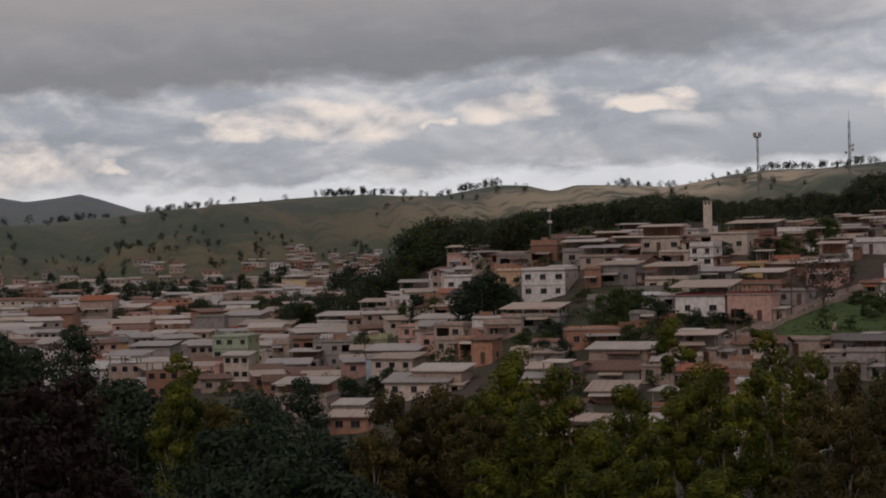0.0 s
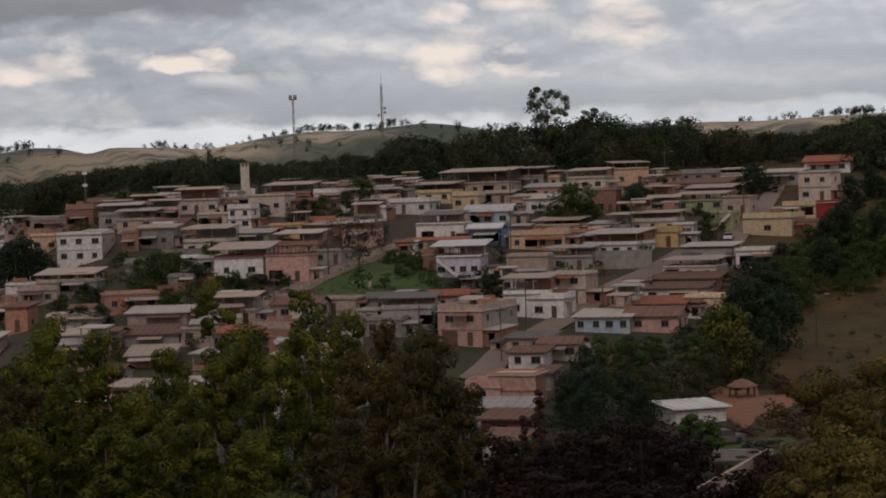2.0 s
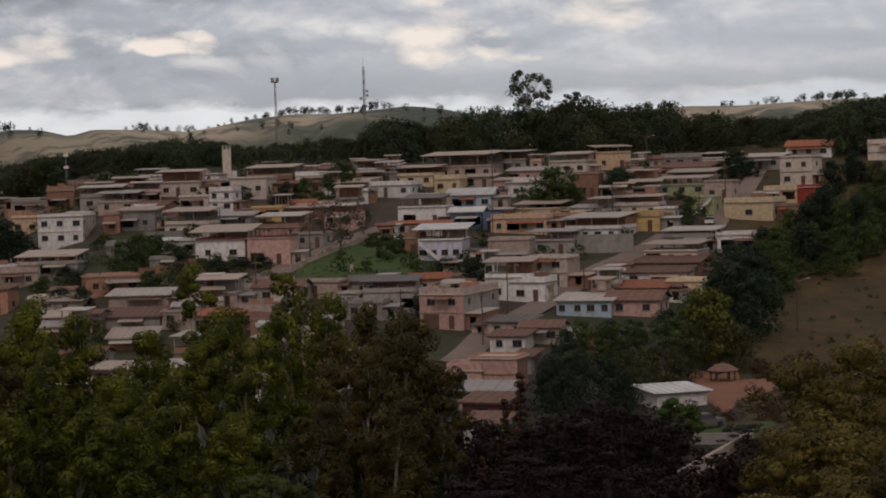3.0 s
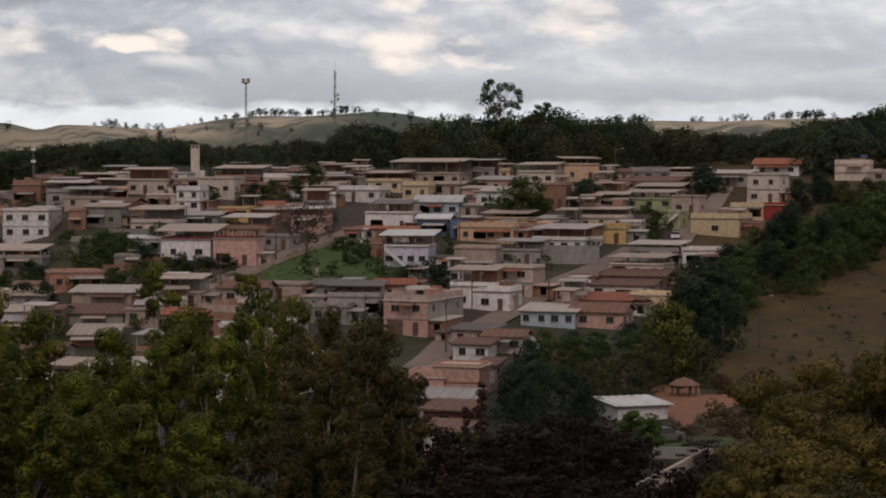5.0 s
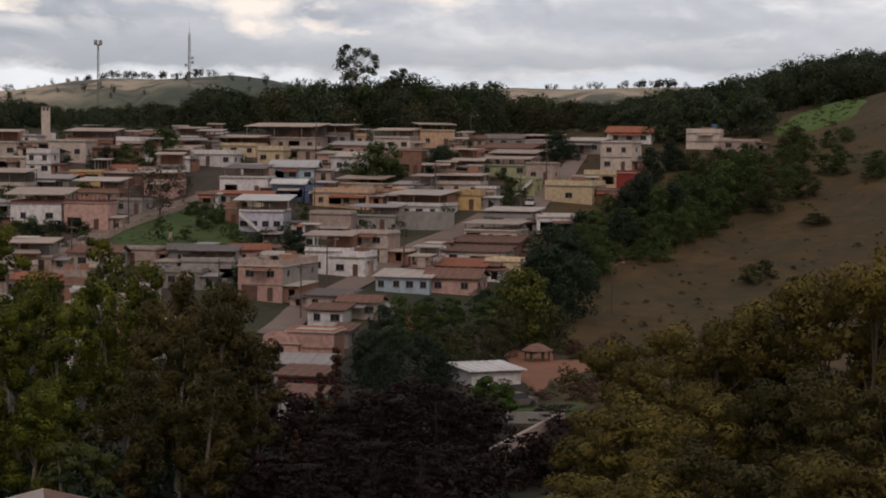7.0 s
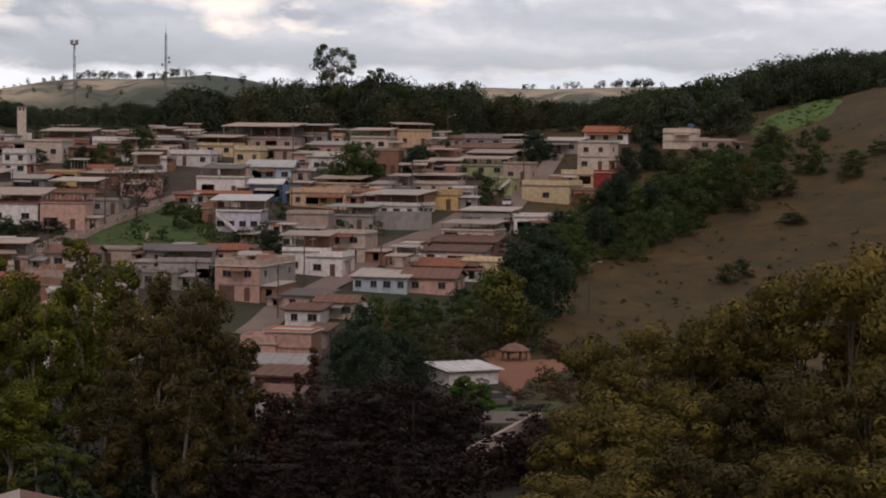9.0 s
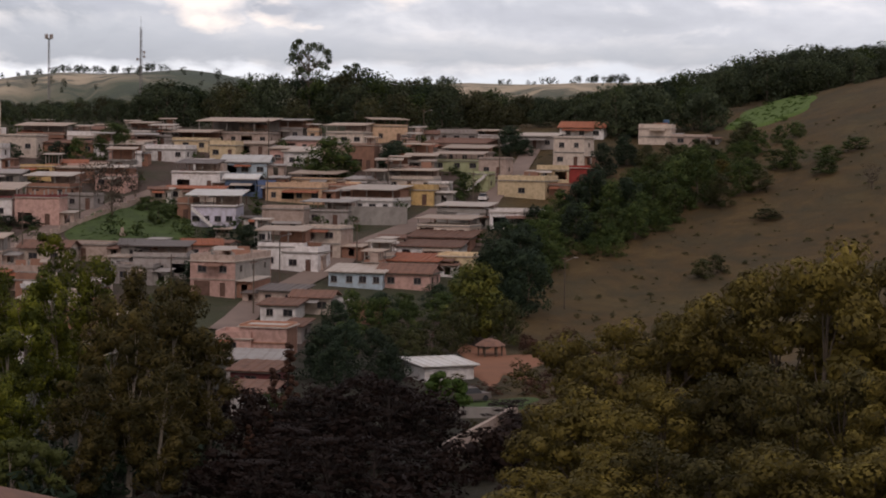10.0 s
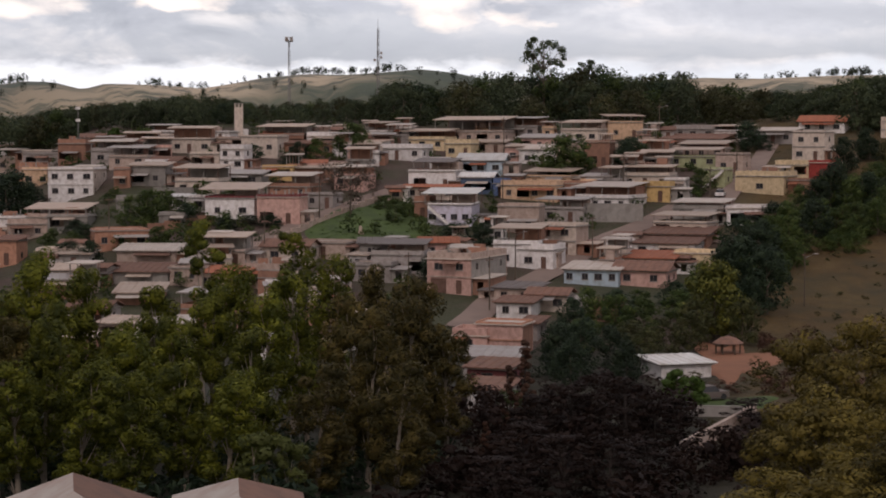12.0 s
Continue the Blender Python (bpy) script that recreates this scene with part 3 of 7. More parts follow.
        for i in range(n):
            bm = bmesh.new()
            z1 = h - (h + 0.6) * i / n
            p = stair * (-w / 2 + 0.2 + run * i / n)
            block(bm, min(p, p + stair * 0.34), -d / 2 - 1.115, z1 - 0.3, max(p, p + stair * 0.34), -d / 2 - 0.02, z1 - 0.02)
            part("step", bm, PAINT["white"], flight)
    if roof == "canopy":
        cw, cd = w * cwide + 0.9, d + 1.0
        tilt = rng.uniform(0.04, 0.09)
        n = max(2, round(cw / 3.2))
        for i in range(n + 1):
            for yy, sgn in ((-d / 2 + 0.1, -1), (d / 2 - 0.1, 1)):
                px = (-w / 2 + 0.1 + (w - 0.2) * i / n) * cwide
                bm = bmesh.new()
                block(bm, px - 0.07, yy - 0.07, top, px + 0.07, yy + 0.07, top + lift + tilt * yy - 0.02)
                part("post", bm, RUST if i % 2 else CONCRETE, ob)
        bm = bmesh.new()
        zz = [top + lift + tilt * s * cd / 2 for s in (-1, 1)]
        v = [bm.verts.new(c) for c in ((-cw / 2, -cd / 2, zz[0]), (cw / 2, -cd / 2, zz[0]), (cw / 2, cd / 2, zz[1]), (-cw / 2, cd / 2, zz[1]))]
        u = [bm.verts.new((*c.co.xy, c.co.z + 0.14)) for c in v]
        bm.faces.new(v[::-1]), bm.faces.new(u)
        for i in range(4):
            bm.faces.new((v[i], v[(i + 1) % 4], u[(i + 1) % 4], u[i]))
        part("canopy_sheet", bm, SHEET[cover], ob)
        # rooms or a rough wall at the back of the terrace
        deep = rng.choice((0.25, 0.25, 2.4, d * 0.5))
        if rng.random() < 0.85 and lift > 0.9:
            bm = bmesh.new()
            xa = -w / 2 + 0.3 if deep < 1 or rng.random() < 0.4 else -w * 0.1
            block(bm, xa, d / 2 - 0.3 - deep, top, w / 2 - 0.3, d / 2 - 0.3, top + lift - 0.25)
            part("terrace_room", bm, PAINT[rng.choice(("brick", "tan", "concrete", "brick"))], ob)
    elif roof in ("gable", "shed"):
        rise = (d if roof == "shed" else d / 2) * (pitch if roof == "shed" else 0.36)
        o = 0.55
        prof = [(-d / 2 - o, top + 0.02), (d / 2 + o, top + rise)] if roof == "shed" else [(-d / 2 - o, top + 0.02), (0.0, top + rise), (d / 2 + o, top + 0.02)]
        for (ya, za), (yb, zb) in zip(prof, prof[1:]):
            bm = bmesh.new()
            # one sheet with raised tile rolls running up the slope
            k = max(3, round(w / 0.9))
            xs = []
            for i in range(k):
                px = -w / 2 - o + (w + 2 * o) * (i + 0.5) / k
                xs += [(px - 0.12, 0.13), (px, 0.23), (px + 0.12, 0.13)]
            xs = [(-w / 2 - o, 0.13)] + xs + [(w / 2 + o, 0.13)]
            lo, hi = ([bm.verts.new((px, yy, zz + up)) for px, up in xs] for yy, zz in ((ya, za), (yb, zb)))
            for i in range(len(xs) - 1):
                bm.faces.new((lo[i], lo[i + 1], hi[i + 1], hi[i]))
            under = [bm.verts.new((s * (w / 2 + o), yy, zz)) for yy, zz, s in ((ya, za, -1), (ya, za, 1), (yb, zb, 1), (yb, zb, -1))]
            bm.faces.new(under[::-1])
            bm.faces.new([under[0], under[1]] + lo[::-1]), bm.faces.new([under[2], under[3]] + hi)
            bm.faces.new((under[1], under[2], hi[-1], lo[-1])), bm.faces.new((under[3], under[0], lo[0], hi[0]))
            part("roof_slope", bm, SHEET[cover], ob)
        for s in (-w / 2 + 0.1, w / 2 - 0.1):
            bm = bmesh.new()
            t3 = [(ya, top) for ya in (-d / 2, d / 2)] + ([(0, top + rise - 0.05)] if roof == "gable" else [(d / 2, top + rise * 0.86)])
            fv = [[bm.verts.new((s + q, ya, za)) for ya, za in t3] for q in (-0.08, 0.08)]
            bm.faces.new(fv[0]), bm.faces.new(fv[1][::-1])
            for i in range(3):
                bm.faces.new((fv[0][i], fv[1][i], fv[1][(i + 1) % 3], fv[0][(i + 1) % 3]))
            part("gable_wall", bm, PAINT[wall], ob)
    # a lower lean-to built on at the flank
    if not plain and rng.random() < 0.45 and w > 5:
        k = rng.choice((-1, 1, 1))
        aw, ah, ad = rng.uniform(2.0, 3.6), min(h - 0.35, rng.uniform(1.9, 2.4)), d * rng.uniform(0.45, 0.8)
        xa, xb = sorted((k * (w / 2 + 0.01), k * (w / 2 + aw)))
        y0 = -d / 2 + rng.uniform(0.2, 1.0)
        bm = bmesh.new()
        pierced(bm, xa, -drop, xb, ah, 0, 0.18, [((xa + xb) / 2 - 0.5, 0.4, (xa + xb) / 2 + 0.5, min(1.9, ah - 0.2))], Matrix.Translation((0, y0, 0)))
        block(bm, xa, y0 + 0.19, -drop, xa + 0.18, y0 + ad, ah)
        block(bm, xb - 0.18, y0 + 0.19, -drop, xb, y0 + ad, ah)
        annex = part("annex_wall", bm, PAINT[rng.choice(("brick", "concrete", wall, "tan"))], ob)
        bm = bmesh.new()
        v = [bm.verts.new(q) for q in ((xa - 0.2, y0 - 0.6, ah + 0.02), (xb + 0.3, y0 - 0.6, ah + 0.02), (xb + 0.3, y0 + ad, ah + 0.3), (xa - 0.2, y0 + ad, ah + 0.3))]
        u = [bm.verts.new((*q.co.xy, q.co.z + 0.08)) for q in v]
        bm.faces.new(v[::-1]), bm.faces.new(u)
        for i in range(4):
            bm.faces.new((v[i], v[(i + 1) % 4], u[(i + 1) % 4], u[i]))
        part("annex_roof", bm, SHEET[rng.choice(("tan", "pale", "grey", "brown", "dark"))], annex)
    if tank:
        bm = bmesh.new()
        tx, ty = w * 0.25, d * 0.2
        block(bm, tx - 0.9, ty - 0.9, top, tx + 0.9, ty + 0.9, top + 0.9)
        stand = part("tank_stand", bm, CONCRETE, ob)
        bm = bmesh.new()
        prism(bm, circle(0.62, 10, tx, ty), top + 0.9, top + 1.8, circle(0.75, 10, tx, ty))
        prism(bm, circle(0.8, 10, tx, ty), top + 1.8, top + 1.95, circle(0.3, 10, tx, ty))
        part("water_tank", bm, TANK, ob, "blue plastic water tank")
    return ob


# ---- plants ----
def leaf_cloud(rng, centres, per, size, flat=0.75):
    """Leaves as small folded blades set round clump centres (x, y, z, radius); also the way each faces, by its clump."""
    verts, faces, normals = [], [], []
    for cx, cy, cz, cr in centres:
        d = rng.normal(size=(per, 3))
        d /= np.linalg.norm(d, axis=1)[:, None]
        p = np.array((cx, cy, cz)) + d * cr * rng.uniform(0.80, 1.04, (per, 1)) * np.array((1, 1, flat))
        nrm = d + rng.normal(scale=0.30, size=(per, 3)) + np.array((0, 0, 0.25))
        nrm /= np.linalg.norm(nrm, axis=1)[:, None]
        t = np.cross(nrm, rng.normal(size=(per, 3)))
        t /= np.linalg.norm(t, axis=1)[:, None] + 1e-9
        b = np.cross(nrm, t)
        s = size * rng.uniform(0.6, 1.4, (per, 1))
        q = np.stack([p - t * s, p - b * s * 0.5 - nrm * s * 0.15, p + t * s, p + b * s * 0.5 - nrm * s * 0.15], 1).reshape(-1, 3)
        k = len(verts)
        verts.extend(q.tolist())
        faces.extend([(k + 4 * i, k + 4 * i + 1, k + 4 * i + 2, k + 4 * i + 3) for i in range(per)])
        n = 0.75 * d + 0.25 * nrm + np.array((0, 0, 0.12))
        n /= np.linalg.norm(n, axis=1)[:, None]
        normals.append(np.repeat(n, 4, 0))
    return verts, faces, np.concatenate(normals)


def rounded(me, normals):
    """Shade a crown by its clumps and not blade by blade."""
    me.shade_smooth()
    me.normals_split_custom_set_from_vertices(normals.tolist())
    return me


CROWN = {}


def limb(bm, a, b, ra, rb, n=6):
    a, b = Vector(a), Vector(b)
    q = (b - a).to_track_quat("Z", "Y").to_matrix()
    va = [bm.verts.new(a + q @ Vector((x * ra, y * ra, 0))) for x, y in circle(1, n)]
    vb = [bm.verts.new(b + q @ Vector((x * rb, y * rb, 0))) for x, y in circle(1, n)]
    for i in range(n):
        bm.faces.new((va[i], va[(i + 1) % n], vb[(i + 1) % n], vb[i]))
    bm.faces.new(vb)


def tree_model(name, seed, height, spread, clumps, per, size, leaf, label, bark=None, bare=0.35, shape="oval", open_=0.0, clump=1.0, flat=0.75):
    """One tree: a bent tapered trunk, limbs that reach for the clumps, and a crown of leaf clumps with gaps."""
    rng = np.random.default_rng(seed)
    ob = thing(name, pose(0, 0, -500), label, "tree" if height > 3.5 else "shrub", name.replace("_", " ") + "s")
    bm = bmesh.new()
    lean = rng.normal(scale=0.035 * height, size=2)
    spine = [Vector((lean[0] * t * t, lean[1] * t * t, -1.2 + (height * 0.92 + 1.2) * t)) for t in np.linspace(0, 1, 7)]
    r0 = height * 0.017 + 0.04
    for i in range(6):
        limb(bm, spine[i], spine[i + 1], r0 * (1 - i / 6.6), r0 * (1 - (i + 1) / 6.6))
    centres = []
    z0 = height * bare
    for i in range(clumps):
        t = (i + rng.uniform(0, 1)) / clumps
        z = z0 + (height - z0) * t
        if shape == "oval":
            reach = spread * (0.35 + 0.75 * math.sin(math.pi * (0.12 + 0.82 * t)))
        elif shape == "dome":
            reach = spread * math.sqrt(max(0.05, 1 - (t * 0.98) ** 2.2))
        elif shape == "flat":
            reach = spread * (0.3 + 0.8 * t)
        else:
            reach = spread * (1.08 - 0.9 * t)
        ang = rng.uniform(0, 2 * math.pi)
        rr = reach * math.sqrt(rng.uniform(0.08 + open_, 1.0))
        c = clump * spread * rng.uniform(0.22, 0.40)
        p = (rr * math.cos(ang) + lean[0] * t, rr * math.sin(ang) + lean[1] * t, z + rng.normal(scale=0.15))
        centres.append((*p, c))
        if i % 3 == 0 or open_ > 0:
            k = max(1, min(5, int(6 * (z / height - 0.10))))
            limb(bm, spine[k], Vector(p), r0 * 0.24, r0 * 0.06, 5)
    part("trunk", bm, bark or BARK, ob)
    v, f, n = leaf_cloud(rng, centres, per, size, flat)
    c = new("crown", rounded(mesh_of("crown", v, f, LEAF[leaf]), n))
    c.parent = ob
    CROWN[c.data.name] = n
    return ob


def plant(model, x, y, scale=1.0, turn=None, stretch=1.0, z=None, label=""):
    """A copy of a tree, rooted in the land."""
    r = random.Random(round(x * 11 + y * 17))
    turn = r.uniform(0, 360) if turn is None else turn
    zz = float(ground_z(x, y)) if z is None else z
    o = copy_thing(model, pose(x, y, zz, 0, 0, turn) @ Matrix.Diagonal((scale, scale, scale * stretch, 1)))
    return tagged(o, label)


def polar(a, r):
    return r * math.sin(radians(a)), r * math.cos(radians(a))


def draped(name, line, width, material, label, category, lift=0.12, step=2.0):
    """A strip of road laid over the land along a line of (x, y)."""
    pts = []
    for (xa, ya), (xb, yb) in zip(line, line[1:]):
        n = max(1, int(math.hypot(xb - xa, yb - ya) / step))
        pts += [(xa + (xb - xa) * i / n, ya + (yb - ya) * i / n) for i in range(n)]
    pts.append(line[-1])
    verts, faces = [], []
    for i, (x, y) in enumerate(pts):
        a, b = pts[max(0, i - 1)], pts[min(len(pts) - 1, i + 1)]
        L = math.hypot(b[0] - a[0], b[1] - a[1]) or 1
        nx, ny = -(b[1] - a[1]) / L, (b[0] - a[0]) / L
        for s in (-1, -0.33, 0.33, 1):
            px, py = x + nx * s * width / 2, y + ny * s * width / 2
            verts.append((px, py, float(ground_z(px, py)) + lift))
    for i in range(len(pts) - 1):
        for k in range(3):
            faces.append((4 * i + k, 4 * i + k + 1, 4 * i + k + 5, 4 * i + k + 4))
    return tagged(new(name, mesh_of(name, verts, faces, material)), label, category, "", "structure")


def patch(name, cx, cy, rx, ry, turn, material, label, category, lift=0.1, rough=0.22, seed=1):
    """An irregular patch of ground cover on the land."""
    rng = random.Random(seed)
    wob = [rng.uniform(-1, 1) for _ in range(6)]
    verts, faces = [(cx, cy, float(ground_z(cx, cy)) + lift)], []
    rings, seg = 10, 48
    for k in range(1, rings + 1):
        for s in range(seg):
            t = 2 * math.pi * s / seg
            g = 1 + rough * sum(w * math.sin((j + 2) * t + 3 * w) for j, w in enumerate(wob)) / 2.5
            u, v = rx * g * k / rings * math.cos(t), ry * g * k / rings * math.sin(t)
            c, sn = math.cos(radians(turn)), math.sin(radians(turn))
            px, py = cx + u * c - v * sn, cy + u * sn + v * c
            verts.append((px, py, float(ground_z(px, py)) + lift * (1.0 if k < rings else -0.6)))
    for s in range(seg):
        faces.append((0, 1 + s, 1 + (s + 1) % seg))
        for k in range(rings - 1):
            a = 1 + k * seg
            faces.append((a + s, a + seg + s, a + seg + (s + 1) % seg, a + (s + 1) % seg))
    return tagged(new(name, mesh_of(name, verts, faces, material, True)), label, category, "", "structure")


# ---- the land ----
def build_ground():
    turns = np.concatenate([np.arange(-180, -20, 4.0), np.arange(-20, 44, 0.25), np.arange(44, 180, 4.0)])
    ranges = np.concatenate([np.linspace(4, 100, 25), np.linspace(103, 600, 150), np.geomspace(606, 4800, 130)])
    A, Rr = np.meshgrid(np.radians(turns), ranges, indexing="ij")
    X, Y = Rr * np.sin(A), Rr * np.cos(A)
    Z = ground_z(X, Y)
    n, k = A.shape
    verts = np.stack([X, Y, Z], -1).reshape(-1, 3).tolist() + [(0, 0, float(ground_z(0, 0)))]
    faces = []
    for i in range(n):
        j = (i + 1) % n
        faces += [(i * k + q, i * k + q + 1, j * k + q + 1, j * k + q) for q in range(k - 1)]
        faces.append((i * k, j * k, n * k))
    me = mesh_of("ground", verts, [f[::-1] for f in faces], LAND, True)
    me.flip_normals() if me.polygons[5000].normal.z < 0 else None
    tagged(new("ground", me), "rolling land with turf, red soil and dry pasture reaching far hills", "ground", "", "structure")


build_ground()

# ---- houses ----
house(47.5, 384.1, 8.8, 7.5, 3.0, 'cream', 'canopy', floors=1, z=38.4, cover='tan', lift=2.0, label='cream house with a sheet-roofed terrace')
house(62.0, 377.3, 8.0, 8.1, 3.6, 'cream', 'flat', floors=1, z=38.3, plain=True, bays=2, label='plain cream block beside the tower')
house(68.4, 387.6, 10.2, 8.6, 3.0, 'brick', 'canopy', floors=1, z=39.4, cover='tan', lift=1.6, label='raw brick house under a wide tan canopy')
house(72.0, 376.9, 11.3, 6.0, 2.4, 'brick', 'shed', floors=1, z=38.0, cover='brown', label='long raw brick shed with a sloping roof')
house(48.4, 365.0, 6.4, 5.4, 2.8, 'cream', 'flat', floors=1, z=35.5, label='cream house with an open veranda')
house(53.5, 361.9, 5.1, 5.0, 4.2, 'white', 'flat', floors=2, z=35.1, label='white plastered block with a flat concrete roof')
house(43.7, 338.6, 8.6, 7.3, 2.6, 'cream', 'canopy', floors=1, z=30.7, cover='tan', lift=2.2, label='cream house with a low canopy')
house(53.0, 345.9, 7.7, 6.6, 2.2, 'concrete', 'shed', floors=1, z=32.2, cover='grey', label='grey shed with a sheet roof')
house(60.8, 350.3, 6.3, 5.3, 2.7, 'yellow', 'flat', floors=1, z=33.2, label='small yellow house with a flat concrete roof')
house(67.8, 348.1, 8.3, 5.0, 2.5, 'brick', 'shed', floors=1, z=33.0, cover='tan', label='brick shed with a worn roof')
house(47.2, 319.7, 8.9, 11.0, 3.6, 'white', 'canopy', floors=1, z=27.1, cover='tan', trim='wine', lift=1.5, bays=2, cwide=1.15, plain=True, label='white house with wine-red terrace and wide canopy')
house(41.5, 323.2, 3.7, 5.0, 2.5, 'white', 'flat', floors=1, z=28.1, label='white annex with stairs with a flat concrete roof')
house(54.3, 311.7, 7.7, 6.5, 4.8, 'pink', 'flat', floors=1, z=26.2, trim='wine', turn=-14, bays=2, label='pink house with a wine-red porch')
house(60.4, 333.6, 8.3, 7.1, 2.2, 'brick', 'canopy', floors=1, z=30.1, cover='pale', lift=1.8, label='brick house under a pale canopy')
house(63.9, 322.9, 5.7, 5.0, 2.6, 'grey', 'flat', floors=1, z=28.5, label='grey unplastered house with a flat concrete roof')
house(21.1, 352.0, 8.6, 13.0, 5.5, 'white', 'flat', floors=2, z=29.9, side='cream', bays=3, turn=-12, trim='white', plain=True, label='white two-storey house with a row of small windows')
house(23.2, 391.3, 6.2, 5.3, 4.0, 'brick', 'flat', floors=1, z=36.4, label='brick house with an antenna on its roof')
house(30.1, 374.4, 8.5, 7.2, 2.8, 'grey', 'canopy', floors=1, z=36.1, cover='pale', lift=1.7, label='grey house with a pale canopy')
house(33.0, 367.6, 7.9, 6.7, 2.2, 'tan', 'canopy', floors=1, z=35.5, cover='grey', lift=1.6, label='tan house with a sheet canopy')
house(17.6, 405.4, 8.4, 7.2, 2.8, 'grey', 'flat', floors=1, z=35.3, label='pale grey shed with a flat concrete roof')
house(14.8, 381.8, 5.8, 5.0, 3.4, 'peach', 'flat', floors=1, z=31.6, label='peach-coloured small house with a flat concrete roof')
house(10.9, 438.4, 6.1, 5.2, 3.3, 'tan', 'canopy', floors=1, z=33.8, cover='pale', lift=1.5, label='tan house under a canopy')
house(29.6, 347.2, 3.1, 5.0, 3.7, 'brick', 'flat', floors=1, z=31.8, label='dark brick annex with a flat concrete roof')
house(34.9, 347.9, 7.1, 6.0, 3.7, 'concrete', 'shed', floors=1, z=32.3, cover='tan', label='low unplastered shed with a sloping roof')
house(24.4, 299.5, 8.8, 7.5, 3.0, 'orange', 'flat', floors=1, z=23.0, bays=3, turn=10, label='orange house with a concrete slab')
house(28.7, 288.1, 9.6, 6.0, 1.8, 'tan', 'shed', floors=1, z=21.3, cover='pale', pitch=0.14, label='low tan shed with a sheet roof')
house(8.9, 327.9, 6.4, 5.5, 3.9, 'white', 'flat', floors=1, z=23.1, label='white house with a cluttered terrace')
house(16.6, 324.5, 10.2, 8.7, 2.2, 'tan', 'canopy', floors=1, z=25.1, cover='tan', lift=1.4, label='tan row house below a sheet canopy')
house(7.2, 304.3, 3.8, 5.0, 4.0, 'orange', 'shed', floors=1, z=20.2, cover='brown', label='orange-brown house with a sloping roof')
house(38.1, 325.1, 3.3, 4.0, 2.2, 'white', 'shed', floors=1, z=28.4, cover='white', label='tiny white shed with a sloping roof')
house(28.6, 324.3, 3.7, 4.0, 2.2, 'concrete', 'flat', floors=1, z=27.9, label='small unfinished wall house with a flat concrete roof')
house(35.0, 311.2, 4.5, 4.0, 2.2, 'concrete', 'flat', floors=1, z=25.8, label='low concrete shed with a flat concrete roof')
house(89.6, 367.0, 11.4, 7.0, 2.4, 'white', 'flat', floors=1, z=37.1, label='long cream-white house with a flat concrete roof')
house(98.2, 377.0, 9.8, 8.3, 2.2, 'paleyellow', 'canopy', floors=1, z=39.2, cover='tan', lift=1.6, label='pale yellow house under a tan canopy')
house(102.2, 364.5, 5.7, 5.0, 2.9, 'paleyellow', 'flat', floors=1, z=37.6, label='pale yellow house with a wide white window')
house(110.2, 382.2, 15.8, 11.0, 2.7, 'tan', 'canopy', floors=1, z=40.5, cover='tan', lift=2.4, label='tan house with an open columned floor')
house(122.2, 386.6, 10.2, 8.7, 2.6, 'grey', 'canopy', floors=1, z=41.8, cover='grey', lift=1.6, label='grey house with a zinc canopy')
house(109.4, 366.7, 7.0, 6.0, 2.4, 'tan', 'shed', floors=1, z=38.3, cover='tan', label='tan low house with a sloping roof')
house(121.7, 368.9, 9.5, 8.1, 2.7, 'pink', 'shed', floors=1, z=39.0, cover='grey', label='pinkish low house with a sloping roof')
house(133.9, 376.5, 8.6, 7.3, 2.8, 'cream', 'canopy', floors=1, z=40.8, cover='tan', lift=1.5, label='cream house under a flat canopy')
house(144.0, 379.5, 8.1, 6.9, 3.7, 'peach', 'canopy', floors=1, z=41.7, cover='tan', lift=1.2, turn=12, label='peach house with a canopy over its terrace')
house(126.9, 347.0, 5.1, 5.0, 5.1, 'brick', 'flat', floors=1, z=35.8, label='tall unplastered brick house with a flat concrete roof')
house(111.8, 356.4, 3.5, 5.0, 3.1, 'pink', 'shed', floors=1, z=36.7, cover='tan', label='pink house with a sloping roof')
house(115.7, 353.2, 6.8, 5.8, 3.0, 'white', 'gable', floors=1, z=36.2, cover='pale', label='small white gabled house with a tiled gable roof')
house(122.6, 352.3, 6.5, 5.5, 3.8, 'tan', 'flat', floors=1, z=36.5, label='tan house behind a tree')
house(89.5, 337.8, 9.5, 8.0, 3.5, 'white', 'canopy', floors=1, z=31.6, cover='dark', lift=1.6, bays=2, cwide=0.8, label='white two-storey house, dark canopy')
house(85.9, 327.3, 10.7, 4.0, 2.2, 'cream', 'shed', floors=1, z=29.9, cover='red', label='cream ground floor with a tile awning')
house(102.0, 347.8, 9.1, 7.8, 2.7, 'paleblue', 'gable', floors=1, z=34.3, cover='white', label='pale blue gabled house with a tiled gable roof')
house(96.0, 330.4, 6.1, 5.2, 3.0, 'slate', 'gable', floors=1, z=30.9, cover='white', label='slate-blue house with a pale roof')
house(99.5, 326.5, 2.8, 4.0, 2.4, 'blue', 'flat', floors=1, z=30.5, label='bright blue small wall house')
house(105.5, 323.6, 11.1, 9.4, 2.8, 'peach', 'flat', floors=1, z=29.8, bays=4, label='long peach-yellow house with a flat concrete roof')
house(111.6, 331.7, 9.0, 7.7, 2.2, 'peach', 'canopy', floors=1, z=31.9, cover='tan', lift=0.9, label='peach terrace house below a sheet canopy')
house(85.0, 308.8, 7.9, 11.0, 3.6, 'lilac', 'canopy', floors=1, z=26.0, cover='white', lift=1.8, bays=4, turn=-8, trim='white', cwide=1.15, stair=1, plain=True, label='white and lilac house with a row of windows')
